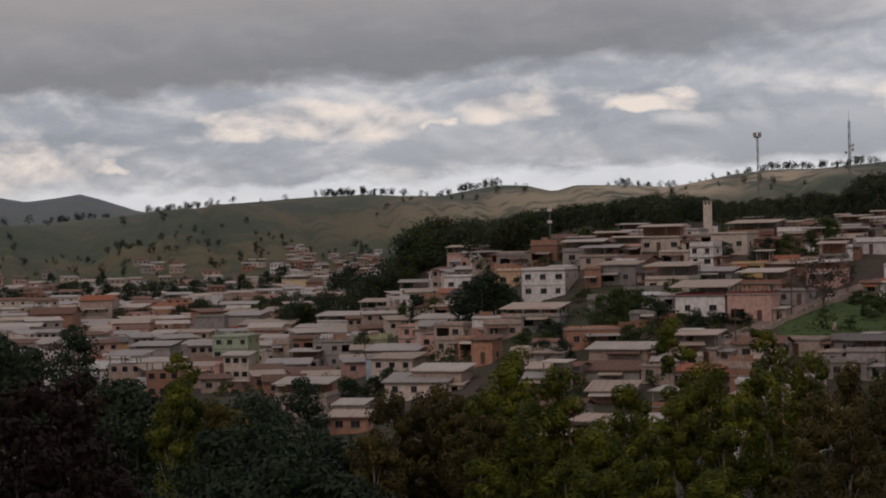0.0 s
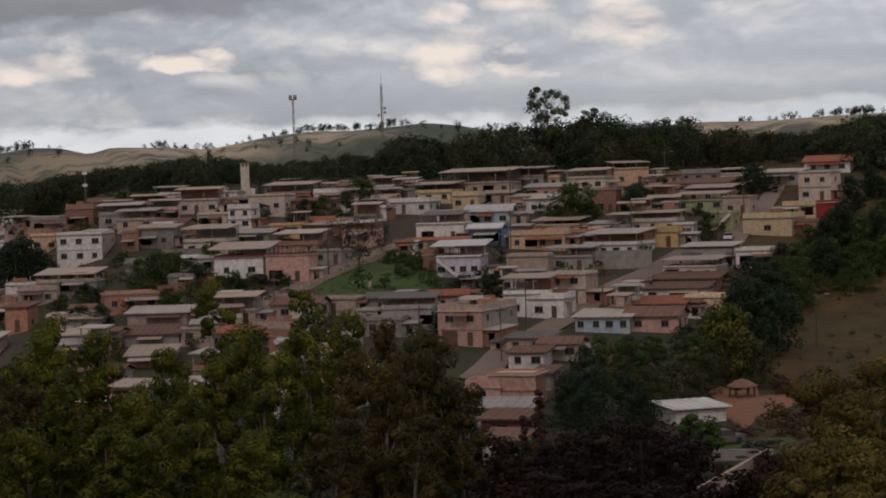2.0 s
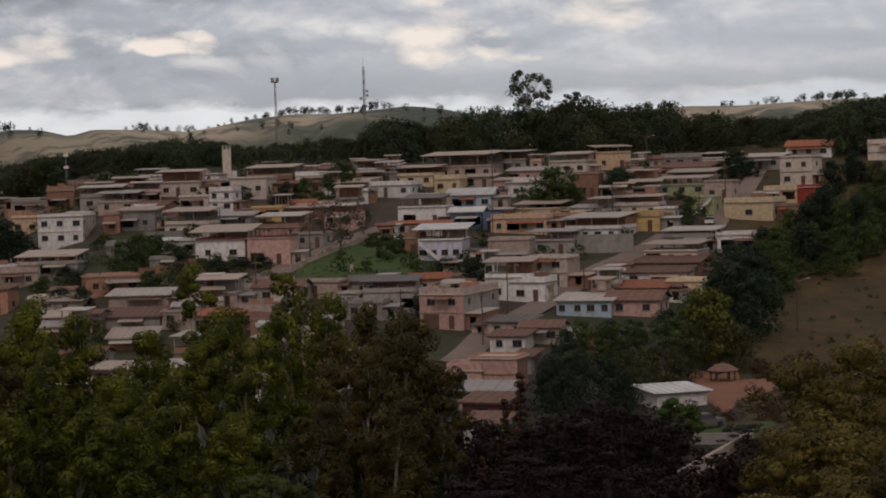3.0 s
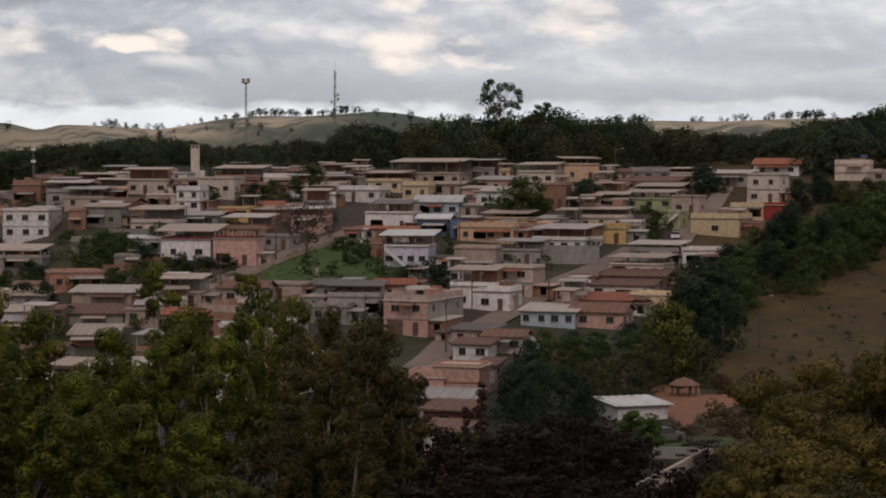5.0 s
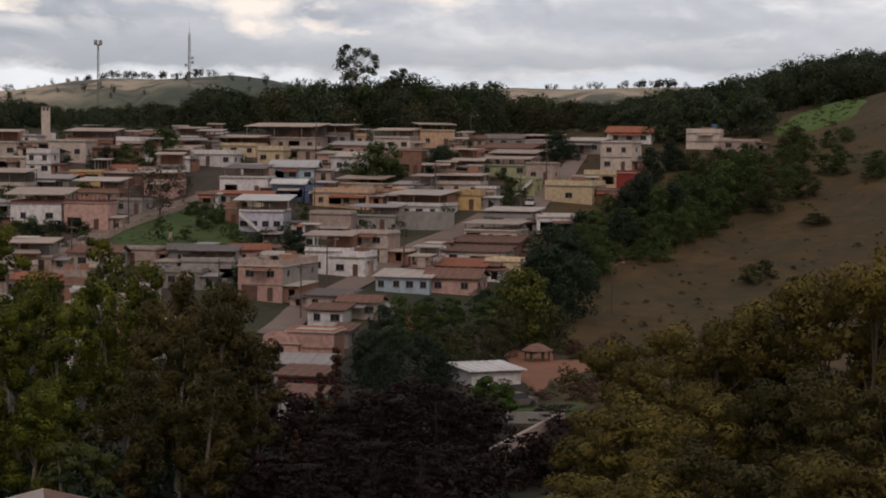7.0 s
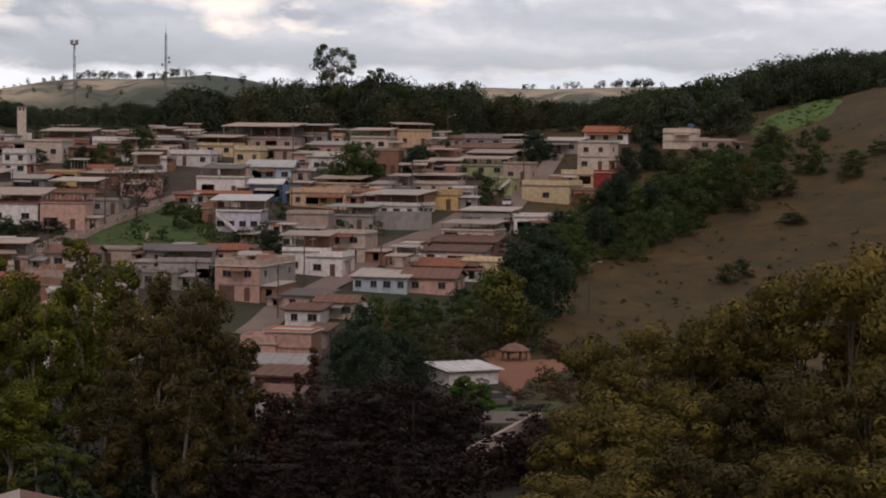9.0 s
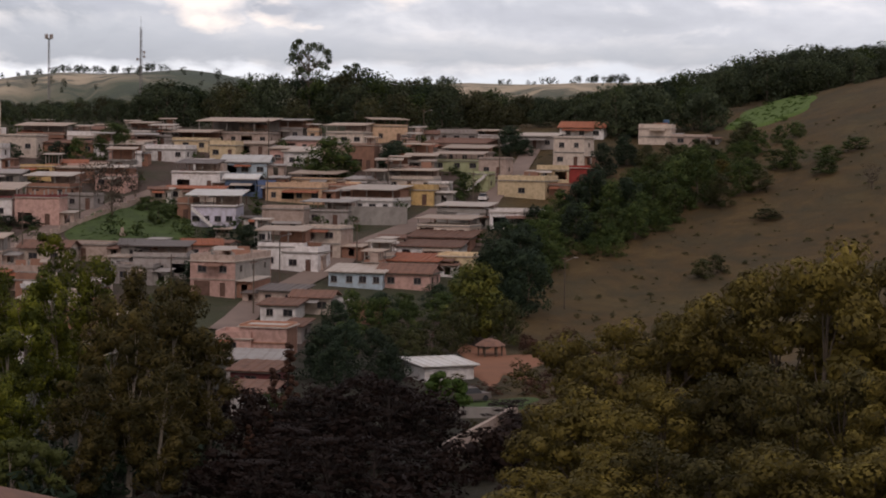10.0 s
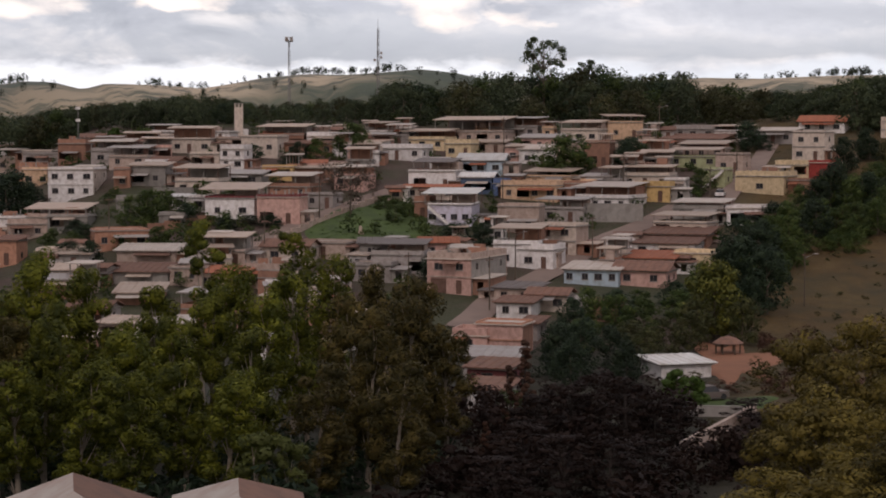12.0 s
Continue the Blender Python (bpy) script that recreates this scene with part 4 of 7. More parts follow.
house(113.1, 320.4, 5.6, 5.0, 2.8, 'brick', 'flat', floors=1, z=30.2, label='brown brick house with a flat concrete roof')
house(94.6, 298.8, 7.3, 6.2, 4.5, 'tan', 'flat', floors=1, z=25.0, bays=2, label='tan plastered house with a flat concrete roof')
house(104.5, 303.7, 8.3, 7.0, 2.6, 'grey', 'canopy', floors=1, z=26.3, cover='grey', lift=1.3, label='grey brick house with a sheet canopy')
house(95.9, 280.9, 7.4, 6.3, 4.7, 'cream', 'flat', floors=2, z=22.1, bays=2, turn=-20, side='tan', label='cream two-storey house with a flat concrete roof')
house(86.6, 273.8, 7.5, 6.3, 3.6, 'white', 'canopy', floors=1, z=20.7, cover='tan', lift=2.2, turn=-14, label='white house with an open terrace under a tan sheet')
house(89.5, 271.4, 5.8, 6.0, 3.1, 'white', 'flat', floors=1, z=20.4, turn=-20, label='white side wing with a flat concrete roof')
house(74.4, 262.2, 7.1, 15.0, 5.2, 'pink', 'flat', floors=2, z=17.9, side='concrete', turn=-22, gate=True, trim='tan', bare=True, label='unfinished pink two-storey house, open ground floor')
house(66.4, 272.8, 8.3, 7.1, 3.2, 'grey', 'canopy', floors=1, z=19.8, cover='dark', lift=1.4, bays=3, label='grey-white house with a terrace')
house(57.8, 285.3, 7.8, 6.6, 2.6, 'tan', 'flat', floors=1, z=21.7, bays=1, label='plain tan block with a flat concrete roof')
house(80.5, 312.1, 2.9, 5.0, 3.1, 'brick', 'flat', floors=1, z=26.9, label='narrow brick house with a flat concrete roof')
house(61.2, 268.7, 6.4, 5.5, 2.6, 'grey', 'flat', floors=1, z=19.1, label='low grey house with a flat concrete roof')
house(115.9, 310.9, 10.6, 9.0, 2.3, 'white', 'canopy', floors=1, z=28.2, cover='pale', lift=1.9, bays=4, label='long white house above a retaining wall')
house(125.5, 313.1, 6.6, 5.6, 2.8, 'yellow', 'flat', floors=1, z=29.7, label='orange-yellow house with a flat concrete roof')
house(129.2, 325.5, 9.5, 8.0, 2.4, 'cream', 'canopy', floors=1, z=31.9, cover='tan', lift=1.4, label='cream house under a tan canopy')
house(131.7, 317.5, 4.1, 5.0, 2.6, 'white', 'flat', floors=1, z=31.0, label='white narrow house with a flat concrete roof')
house(146.1, 341.6, 10.0, 8.5, 2.2, 'lime', 'canopy', floors=1, z=35.7, cover='tan', lift=1.2, label='pale lime house with a canopy')
house(159.0, 371.9, 9.5, 5.0, 2.3, 'grey', 'flat', floors=1, z=41.6, label='long pale grey wall house')
house(165.3, 365.4, 7.6, 6.5, 2.3, 'white', 'canopy', floors=1, z=41.1, cover='tan', lift=0.9, label='white house with a flat canopy')
house(155.1, 362.2, 13.6, 11.0, 2.2, 'brick', 'shed', floors=1, z=39.3, cover='brown', label='low house with a worn tile roof')
house(151.9, 350.2, 9.6, 8.2, 2.2, 'tan', 'canopy', floors=1, z=37.4, cover='tan', lift=0.9, label='tan house below a sheet canopy')
house(150.3, 332.9, 5.8, 5.0, 3.7, 'tan', 'flat', floors=1, z=34.8, label='tan two-level house with a flat concrete roof')
house(141.6, 320.7, 4.4, 5.0, 3.3, 'lime', 'flat', floors=1, z=32.2, stair=-1, label='lime green house with an outside stair')
house(148.2, 312.9, 9.6, 8.1, 3.3, 'paleyellow', 'flat', floors=1, z=31.1, plain=True, bays=1, drop=5, label='plain yellow block with a flat concrete roof')
house(153.4, 308.1, 4.3, 5.0, 2.7, 'brick', 'flat', floors=1, z=31.0, label='brick annex with a flat concrete roof')
house(158.7, 322.0, 6.6, 5.6, 2.5, 'paleyellow', 'flat', floors=1, z=33.9, label='pale yellow house with a flat concrete roof')
house(163.1, 318.5, 6.1, 5.2, 3.2, 'red', 'flat', floors=1, z=33.7, bays=1, label='red-painted house with a flat concrete roof')
house(169.0, 334.7, 6.9, 5.8, 5.9, 'cream', 'flat', floors=2, z=37.1, bays=2, label='cream two-storey block with a flat concrete roof')
house(185.5, 362.0, 10.0, 8.0, 2.3, 'white', 'gable', floors=1, z=43.1, cover='red', label='white house with a red tile roof')
house(171.6, 356.5, 8.7, 7.4, 2.7, 'grey', 'shed', floors=1, z=40.6, cover='pale', label='grey-white shed with a sloping roof')
house(128.2, 296.5, 9.1, 7.8, 2.2, 'concrete', 'canopy', floors=1, z=26.8, cover='pale', lift=0.9, label='house under a pale sheet canopy')
house(135.3, 290.8, 10.4, 8.8, 3.0, 'white', 'flat', floors=1, z=26.2, turn=8, label='white house with a green gate')
house(120.9, 287.1, 9.4, 8.0, 2.4, 'cream', 'canopy', floors=1, z=24.5, cover='tan', lift=1.0, label='cream house with a gabled canopy')
house(117.3, 280.6, 10.5, 8.9, 2.2, 'brick', 'shed', floors=1, z=23.0, cover='brown', label='low house with dark tiles')
house(112.6, 274.6, 10.6, 9.0, 2.2, 'white', 'shed', floors=1, z=21.8, cover='brown', label='long white house with a tile roof')
house(112.7, 263.4, 5.8, 5.0, 2.7, 'paleyellow', 'flat', floors=1, z=20.4, bays=1, label='yellow house end wall with a flat concrete roof')
house(105.7, 265.6, 9.0, 7.6, 2.2, 'white', 'shed', floors=1, z=20.0, cover='red', label='white house with red tiles')
house(94.4, 259.5, 8.5, 7.2, 2.3, 'paleblue', 'shed', floors=1, z=18.7, cover='pale', bays=4, plain=True, label='pale blue house with a pale sheet roof')
house(101.4, 256.7, 8.3, 7.1, 2.3, 'pink', 'gable', floors=1, z=18.6, cover='brown', label='pinkish house with a brown tile roof')
house(75.9, 240.9, 5.1, 5.0, 2.2, 'white', 'shed', floors=1, z=15.6, cover='brown', label='white house with brown tiles')
house(81.8, 244.1, 5.7, 5.0, 2.2, 'cream', 'gable', floors=1, z=16.3, cover='brown', label='house with dark tile roofs')
house(78.9, 249.4, 6.3, 5.3, 2.2, 'tan', 'shed', floors=1, z=16.9, cover='dark', label='low house with dark roof')
house(67.1, 218.9, 6.2, 5.3, 3.8, 'pink', 'flat', floors=2, z=13.4, bays=3, side='brick', trim='orange', label='orange-pink house, upper floor in brick')
house(74.2, 228.6, 2.3, 5.0, 2.2, 'grey', 'shed', floors=1, z=13.9, cover='brown', label='grey annex with a sloping roof')
house(63.4, 220.2, 4.6, 5.0, 2.3, 'pink', 'flat', floors=1, z=13.4, label='pink low house with a flat concrete roof')
house(59.8, 199.3, 6.3, 5.4, 2.2, 'grey', 'shed', floors=1, z=13.2, cover='grey', label='grey shed roof house with a sloping roof')
house(56.8, 189.0, 4.8, 5.0, 2.2, 'wine', 'shed', floors=1, z=13.2, cover='brown', label='low house with wine-red wall')
house(51.4, 171.9, 3.9, 5.0, 2.2, 'white', 'shed', floors=1, z=13.3, cover='brown', label='whitewashed low house in the trees')
house(79.2, 190.7, 6.2, 6.0, 1.6, 'white', 'shed', floors=1, z=13.5, cover='white', turn=24, pitch=0.05, plain=True, label='white farm shed with a broad pale roof')
house(196.0, 347.3, 7.3, 6.2, 3.5, 'cream', 'flat', floors=2, z=42.0, tank=True, label='cream house beside the wood')
house(200.6, 340.1, 8.0, 6.8, 2.2, 'tan', 'flat', floors=1, z=41.6, label='low tan house with a flat concrete roof')
house(-46.5, 395.7, 8.0, 11.0, 7.8, 'green', 'flat', floors=3, z=13.8, side='lime', turn=-14, bays=3, plain=True, label='pale green three-storey house with a flat concrete roof')
house(-37.3, 408.5, 3.9, 5.0, 5.5, 'tan', 'flat', floors=2, z=13.5, label='tan block with a flat concrete roof')
house(-33.4, 421.6, 6.2, 5.2, 5.9, 'brick', 'shed', floors=2, z=13.4, cover='brown', label='two-storey house with tile roof')
house(-23.9, 397.0, 9.3, 7.9, 5.8, 'grey', 'flat', floors=2, z=14.1, label='grey two-storey house with balconies')
house(-15.9, 395.7, 7.5, 6.4, 3.8, 'lime', 'flat', floors=1, z=16.5, label='lime green wall house with a flat concrete roof')
house(-28.0, 504.4, 13.7, 11.0, 4.8, 'white', 'canopy', floors=1, z=15.3, cover='pale', lift=1.6, label='white house with a broad pale canopy')
house(-9.3, 342.5, 10.1, 8.6, 2.2, 'paleblue', 'canopy', floors=1, z=17.1, cover='grey', lift=1.4, label='blue-white house with a terrace canopy')
house(-5.0, 361.7, 7.3, 6.2, 4.6, 'pink', 'flat', floors=2, z=19.7, bays=2, label='pink two-storey house with a flat concrete roof')
house(1.7, 329.2, 5.8, 5.0, 5.4, 'tan', 'flat', floors=2, z=20.5, label='tan two-storey house with a flat concrete roof')
house(5.8, 318.1, 5.4, 5.0, 2.8, 'orange', 'flat', floors=1, z=21.1, label='orange low house with a flat concrete roof')
house(2.6, 358.9, 15.8, 7.0, 2.7, 'cream', 'shed', floors=1, z=23.1, cover='pale', label='long cream roof house with a sloping roof')
house(-22.4, 286.8, 8.5, 7.2, 3.1, 'tan', 'canopy', floors=1, z=13.7, cover='pale', lift=1.8, label='tan house with a broad pale canopy')
house(-13.8, 256.9, 5.5, 5.0, 2.2, 'orange', 'shed', floors=1, z=13.8, cover='tan', label='low orange house with a sloping roof')
house(-14.4, 273.5, 4.3, 5.0, 2.2, 'cream', 'shed', floors=1, z=14.1, cover='pale', label='cream shed with a sloping roof')
house(-34.3, 219.7, 8.0, 6.8, 2.9, 'tan', 'canopy', floors=1, z=13.4, cover='white', lift=1.4, label='tan house with a white canopy among trees')
house(-83.8, 1009.4, 13.8, 11.0, 6.4, 'paleyellow', 'canopy', floors=1, z=17.8, cover='pale', lift=1.6, label='cream-yellow house under a canopy')
house(-65.9, 979.8, 17.4, 11.0, 5.6, 'brick', 'shed', floors=1, z=17.5, cover='brown', label='brick house with a tile roof')
house(-10.3, 911.7, 17.3, 11.0, 11.5, 'white', 'flat', floors=2, z=17.4, bays=2, label='white two-storey house with a flat concrete roof')
house(-30.7, 940.6, 22.0, 11.0, 6.5, 'brick', 'canopy', floors=1, z=17.7, cover='pale', lift=2.0, label='brick house under a pale canopy')
house(-36.8, 798.8, 9.6, 8.2, 5.6, 'white', 'flat', floors=1, z=16.2, label='small white house with a flat concrete roof')
house(-17.8, 621.4, 15.7, 11.0, 4.9, 'tan', 'gable', floors=1, z=20.0, cover='red', label='house with a red tile roof')
house(-12.8, 527.0, 4.0, 5.0, 4.0, 'cyan', 'flat', floors=1, z=22.1, label='turquoise annex with a flat concrete roof')
house(9.1, 528.9, 14.3, 11.0, 4.0, 'pink', 'canopy', floors=1, z=34.3, cover='tan', lift=1.8, label='pinkish house with a canopy')
house(4.3, 440.7, 7.2, 6.2, 3.3, 'white', 'flat', floors=1, z=29.7, label='low white house with a flat concrete roof')
house(14.2, 390.2, 4.9, 5.0, 3.2, 'orange', 'flat', floors=1, z=32.2, label='orange house with a flat concrete roof')
house(17.0, 419.2, 6.9, 5.9, 2.4, 'cream', 'flat', floors=1, z=36.3, label='cream house with a flat concrete roof')
house(-104.8, 581.6, 9.6, 8.2, 4.5, 'yellow', 'flat', floors=1, z=13.7, turn=8, label='yellow house with a flat concrete roof')
house(-85.0, 461.5, 11.0, 9.3, 3.8, 'yellow', 'shed', floors=1, z=13.7, cover='dark', label='amber house with a dark roof')
house(-130.3, 595.7, 14.2, 11.0, 6.9, 'brick', 'gable', floors=1, z=14.0, cover='brown', label='brown house with a tile roof')
house(-142.4, 606.9, 5.1, 5.0, 4.3, 'white', 'flat', floors=1, z=13.9, label='small white house with a flat concrete roof')
house(-123.6, 638.5, 11.5, 9.8, 9.9, 'tan', 'gable', floors=2, z=14.1, cover='red', label='tall house with a red hipped tile roof')
house(-126.6, 711.4, 9.6, 8.2, 5.0, 'brick', 'flat', floors=1, z=14.5, label='brick house with a flat concrete roof')
house(-116.8, 716.5, 12.8, 10.9, 4.1, 'white', 'flat', floors=1, z=14.6, label='white house with a flat concrete roof')
house(-105.8, 699.7, 15.6, 11.0, 4.9, 'orange', 'shed', floors=1, z=14.6, cover='red', label='house with orange tiles with a sloping roof')
house(-72.3, 551.4, 9.5, 8.1, 7.4, 'concrete', 'flat', floors=1, z=13.1, bays=1, label='bare concrete block with a flat concrete roof')
house(-64.9, 398.4, 9.2, 7.8, 5.1, 'grey', 'canopy', floors=1, z=13.9, cover='grey', lift=0.7, label='blue-grey house below a sheet canopy')
house(-49.8, 371.4, 7.3, 6.2, 3.1, 'pink', 'flat', floors=1, z=13.7, label='pink house with a flat concrete roof')
house(-57.4, 422.3, 8.3, 7.1, 3.5, 'grey', 'canopy', floors=1, z=13.9, cover='pale', lift=1.2, label='grey house with a sheet roof')
house(-89.6, 782.5, 12.9, 11.0, 6.5, 'tan', 'canopy', floors=1, z=14.9, cover='tan', lift=1.2, label='tan house below a sheet canopy')
house(-104.2, 794.8, 14.2, 11.0, 6.6, 'white', 'flat', floors=1, z=15.3, label='white house with a flat concrete roof')
house(-72.6, 775.8, 19.7, 11.0, 4.9, 'tan', 'flat', floors=1, z=14.8, label='tan house with a flat concrete roof')
house(-58.5, 782.8, 10.4, 8.9, 6.5, 'cream', 'flat', floors=1, z=15.2, label='cream house with a flat concrete roof')
house(-65.9, 588.7, 13.1, 11.0, 5.6, 'grey', 'shed', floors=1, z=13.7, cover='grey', label='grey house with a sheet roof')
house(-53.2, 615.4, 17.5, 11.0, 5.5, 'pink', 'shed', floors=1, z=14.1, cover='tan', label='long pinkish house with a sloping roof')
house(-55.3, 560.1, 16.7, 11.0, 3.9, 'tan', 'shed', floors=1, z=13.4, cover='tan', label='house with worn sheet roof')
house(-27.7, 491.0, 15.5, 11.0, 2.5, 'cream', 'shed', floors=1, z=15.1, cover='pale', label='low house with pale roof')
house(-106.1, 455.0, 13.2, 11.0, 4.4, 'tan', 'shed', floors=1, z=13.4, cover='pale', label='tan house with a pale roof')
house(-68.6, 370.9, 10.1, 8.6, 3.0, 'white', 'shed', floors=1, z=13.5, cover='white', label='white shed with a sloping roof')
house(-0.4, 291.7, 8.3, 7.0, 2.8, 'tan', 'shed', floors=1, z=17.2, cover='pale', label='tan house with a pale sheet roof')
house(-4.1, 289.0, 10.0, 8.5, 2.3, 'cream', 'shed', floors=1, z=16.2, cover='grey', label='house with a broad sheet roof')
house(26.2, 275.1, 9.1, 7.0, 1.6, 'concrete', 'shed', floors=1, z=19.1, cover='brown', pitch=0.14, label='house with a broad tan roof')
house(24.7, 262.0, 6.4, 7.0, 1.6, 'brick', 'shed', floors=1, z=17.0, cover='tan', pitch=0.14, label='brick house with a tan roof')
house(11.1, 324.5, 7.2, 6.1, 2.6, 'tan', 'flat', floors=1, z=23.5, label='tan house with a flat concrete roof')
house(18.1, 320.1, 7.1, 6.0, 2.5, 'concrete', 'flat', floors=1, z=25.1, label='grey house with a flat concrete roof')

# ---- lines of the streets ----
MAIN = [(66, 236), (70.2, 242.2), (74.5, 249.6), (79.2, 254.9), (87.1, 264), (94.7, 272.5), (100.8, 281.5), (107.8, 288), (117.5, 295.5), (127, 305)]
LANE = [(44.3, 292.5), (55.3, 306.4), (67.6, 321.4), (73.4, 328.5), (83.6, 338.4)]
RISE = [(120, 283), (125.8, 289.7), (139.8, 311.3), (154.5, 331.8), (166.8, 351.2), (175, 366)]
STREETS = [(xa + (xb - xa) * k / 4, ya + (yb - ya) * k / 4) for line in (MAIN, LANE, RISE) for (xa, ya), (xb, yb) in zip(line, line[1:]) for k in range(4)]

# ---- trees ----
def variants(n, name, *a, seed=0, **k):
    return [tree_model(name, seed + i, *a, **k) for i in range(n)]


EUC = variants(5, "eucalyptus_tree", 20, 2.5, 44, 230, 0.19, "euc", "tall eucalyptus with olive-green clumped leaves and a bare pale trunk", bark=PALEBARK, bare=0.28, seed=10, clump=1.32, flat=1.15)
EUC_BROWN = variants(4, "eucalyptus_tree", 20, 2.8, 46, 230, 0.19, "euc_brown", "tall eucalyptus with dull brownish-olive leaves", bark=PALEBARK, bare=0.20, seed=20, clump=1.25, flat=1.1)
EUC_THIN = variants(2, "eucalyptus_tree", 20, 2.0, 30, 170, 0.19, "euc", "slender eucalyptus standing above its neighbours", bark=PALEBARK, bare=0.30, seed=30, clump=1.3)
EUC_LOW = variants(2, "young_eucalyptus", 9, 1.5, 14, 150, 0.17, "euc_tip", "young eucalyptus with a light green round head", bark=PALEBARK, bare=0.62, seed=40, clump=1.5)
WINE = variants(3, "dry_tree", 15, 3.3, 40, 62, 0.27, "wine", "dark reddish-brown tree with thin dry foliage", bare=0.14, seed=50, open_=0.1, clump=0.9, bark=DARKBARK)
WINE_THIN = variants(2, "dry_tree", 14, 1.9, 26, 80, 0.24, "russet", "slender russet tree with half-bare twigs", bark=DARKBARK, bare=0.15, seed=60, shape="cone")
DARK = variants(3, "dense_tree", 11, 4.8, 36, 105, 0.28, "dark", "dense dark green broadleaf tree", bare=0.10, shape="dome", seed=70, clump=1.1)
MID = variants(3, "broadleaf_tree", 10, 4.4, 32, 105, 0.26, "mid", "green broadleaf tree with a rounded crown", bare=0.08, shape="dome", seed=80, clump=1.1)
OLIVE = variants(2, "broadleaf_tree", 10, 4.4, 30, 105, 0.26, "olive", "olive-brown broadleaf tree with uneven crown", bare=0.08, shape="dome", seed=90, clump=1.1)
LIMEOLIVE = variants(1, "broadleaf_tree", 11, 5.0, 50, 85, 0.32, "limeolive", "round tree with yellowish-green top leaves", bare=0.08, shape="dome", seed=95)
LIME = variants(1, "banana_clump", 7, 3.0, 24, 70, 0.42, "lime", "bright green leafy clump beside a shed", bare=0.05, shape="dome", seed=97)
GOLD = variants(4, "olive_gold_tree", 18, 3.8, 44, 230, 0.20, "gold", "large tree with golden-olive clumped foliage", bare=0.22, seed=100, clump=1.08)
# darker copies of the gold trees, shade put into their leaf colour
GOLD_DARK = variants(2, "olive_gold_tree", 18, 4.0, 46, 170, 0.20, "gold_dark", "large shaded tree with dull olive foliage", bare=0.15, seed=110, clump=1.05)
BARE = variants(2, "bare_tree", 9, 4.2, 34, 16, 0.24, "bare", "nearly leafless spreading tree by the road", bare=0.3, shape="flat", seed=120, open_=0.15, clump=0.8)
WOOD = variants(5, "wood_tree", 8.4, 5.0, 20, 84, 0.29, "wood", "dark tree of the wooded ridge", bare=0.05, shape="dome", seed=130, clump=1.15)
WOODLIGHT = variants(2, "wood_tree", 8.0, 4.8, 19, 80, 0.29, "woodolive", "olive-green tree of the wooded ridge", bare=0.05, shape="dome", seed=140, clump=1.15)
SHRUB = variants(3, "shrub_model", 3.4, 2.0, 9, 30, 0.26, "woodolive", "olive-green shrub on open ground", bare=0.02, shape="dome", seed=145, clump=1.4)
LONE = variants(1, "lone_tree", 24, 6.6, 44, 75, 0.34, "wood", "very tall tree with an open crown above the wood", bare=0.58, shape="oval", seed=152, open_=0.12, clump=0.62)

plant(EUC_BROWN[0 % len(EUC_BROWN)], -1.6, 150.0, 0.75, stretch=0.88)
plant(EUC_BROWN[1 % len(EUC_BROWN)], 0.6, 146.0, 0.75, stretch=0.97)
plant(EUC_BROWN[2 % len(EUC_BROWN)], 2.0, 138.0, 0.75, stretch=0.90)
plant(EUC[3 % len(EUC)], 5.0, 157.9, 0.87, stretch=1.00)
plant(EUC[4 % len(EUC)], 3.1, 142.0, 0.75, stretch=0.99)
plant(EUC[5 % len(EUC)], 5.4, 135.9, 0.75, stretch=0.90)
plant(EUC[6 % len(EUC)], 7.8, 149.8, 0.75, stretch=0.91)
plant(EUC[7 % len(EUC)], 10.3, 151.7, 0.81, stretch=1.00)
plant(EUC[8 % len(EUC)], 11.0, 137.6, 0.75, stretch=0.88)
plant(EUC[9 % len(EUC)], 12.0, 132.5, 0.75, stretch=0.83)
plant(EUC[10 % len(EUC)], 15.8, 155.2, 0.75, stretch=0.95)
plant(EUC[11 % len(EUC)], 15.9, 141.1, 0.75, stretch=0.85)
plant(EUC_THIN[12 % len(EUC_THIN)], 20.9, 163.7, 0.97, stretch=1.00)
plant(EUC[13 % len(EUC)], 19.5, 146.7, 0.75, stretch=0.99)
plant(EUC[14 % len(EUC)], 22.3, 150.4, 0.80, stretch=1.00)
plant(EUC[15 % len(EUC)], 21.4, 134.3, 0.75, stretch=0.83)
plant(EUC[16 % len(EUC)], 23.7, 144.1, 0.75, stretch=0.94)
plant(EUC_THIN[17 % len(EUC_THIN)], 29.4, 163.4, 0.93, stretch=1.00)
plant(EUC[18 % len(EUC)], 27.8, 147.4, 0.78, stretch=1.00)
plant(EUC[19 % len(EUC)], 30.6, 153.0, 0.82, stretch=1.00)
plant(EUC_BROWN[20 % len(EUC_BROWN)], 29.2, 136.9, 0.75, stretch=0.96)
plant(EUC_BROWN[21 % len(EUC_BROWN)], 29.7, 132.7, 0.75, stretch=0.93)
plant(EUC_BROWN[22 % len(EUC_BROWN)], 34.6, 146.0, 0.80, stretch=1.00)
plant(EUC_BROWN[23 % len(EUC_BROWN)], 34.5, 138.8, 0.75, stretch=0.94)
plant(EUC_BROWN[24 % len(EUC_BROWN)], 37.8, 147.2, 0.75, stretch=0.99)
plant(EUC_BROWN[25 % len(EUC_BROWN)], 38.2, 140.9, 0.75, stretch=0.77)
plant(EUC_BROWN[26 % len(EUC_BROWN)], 29.9, 124.5, 0.75, stretch=0.71)
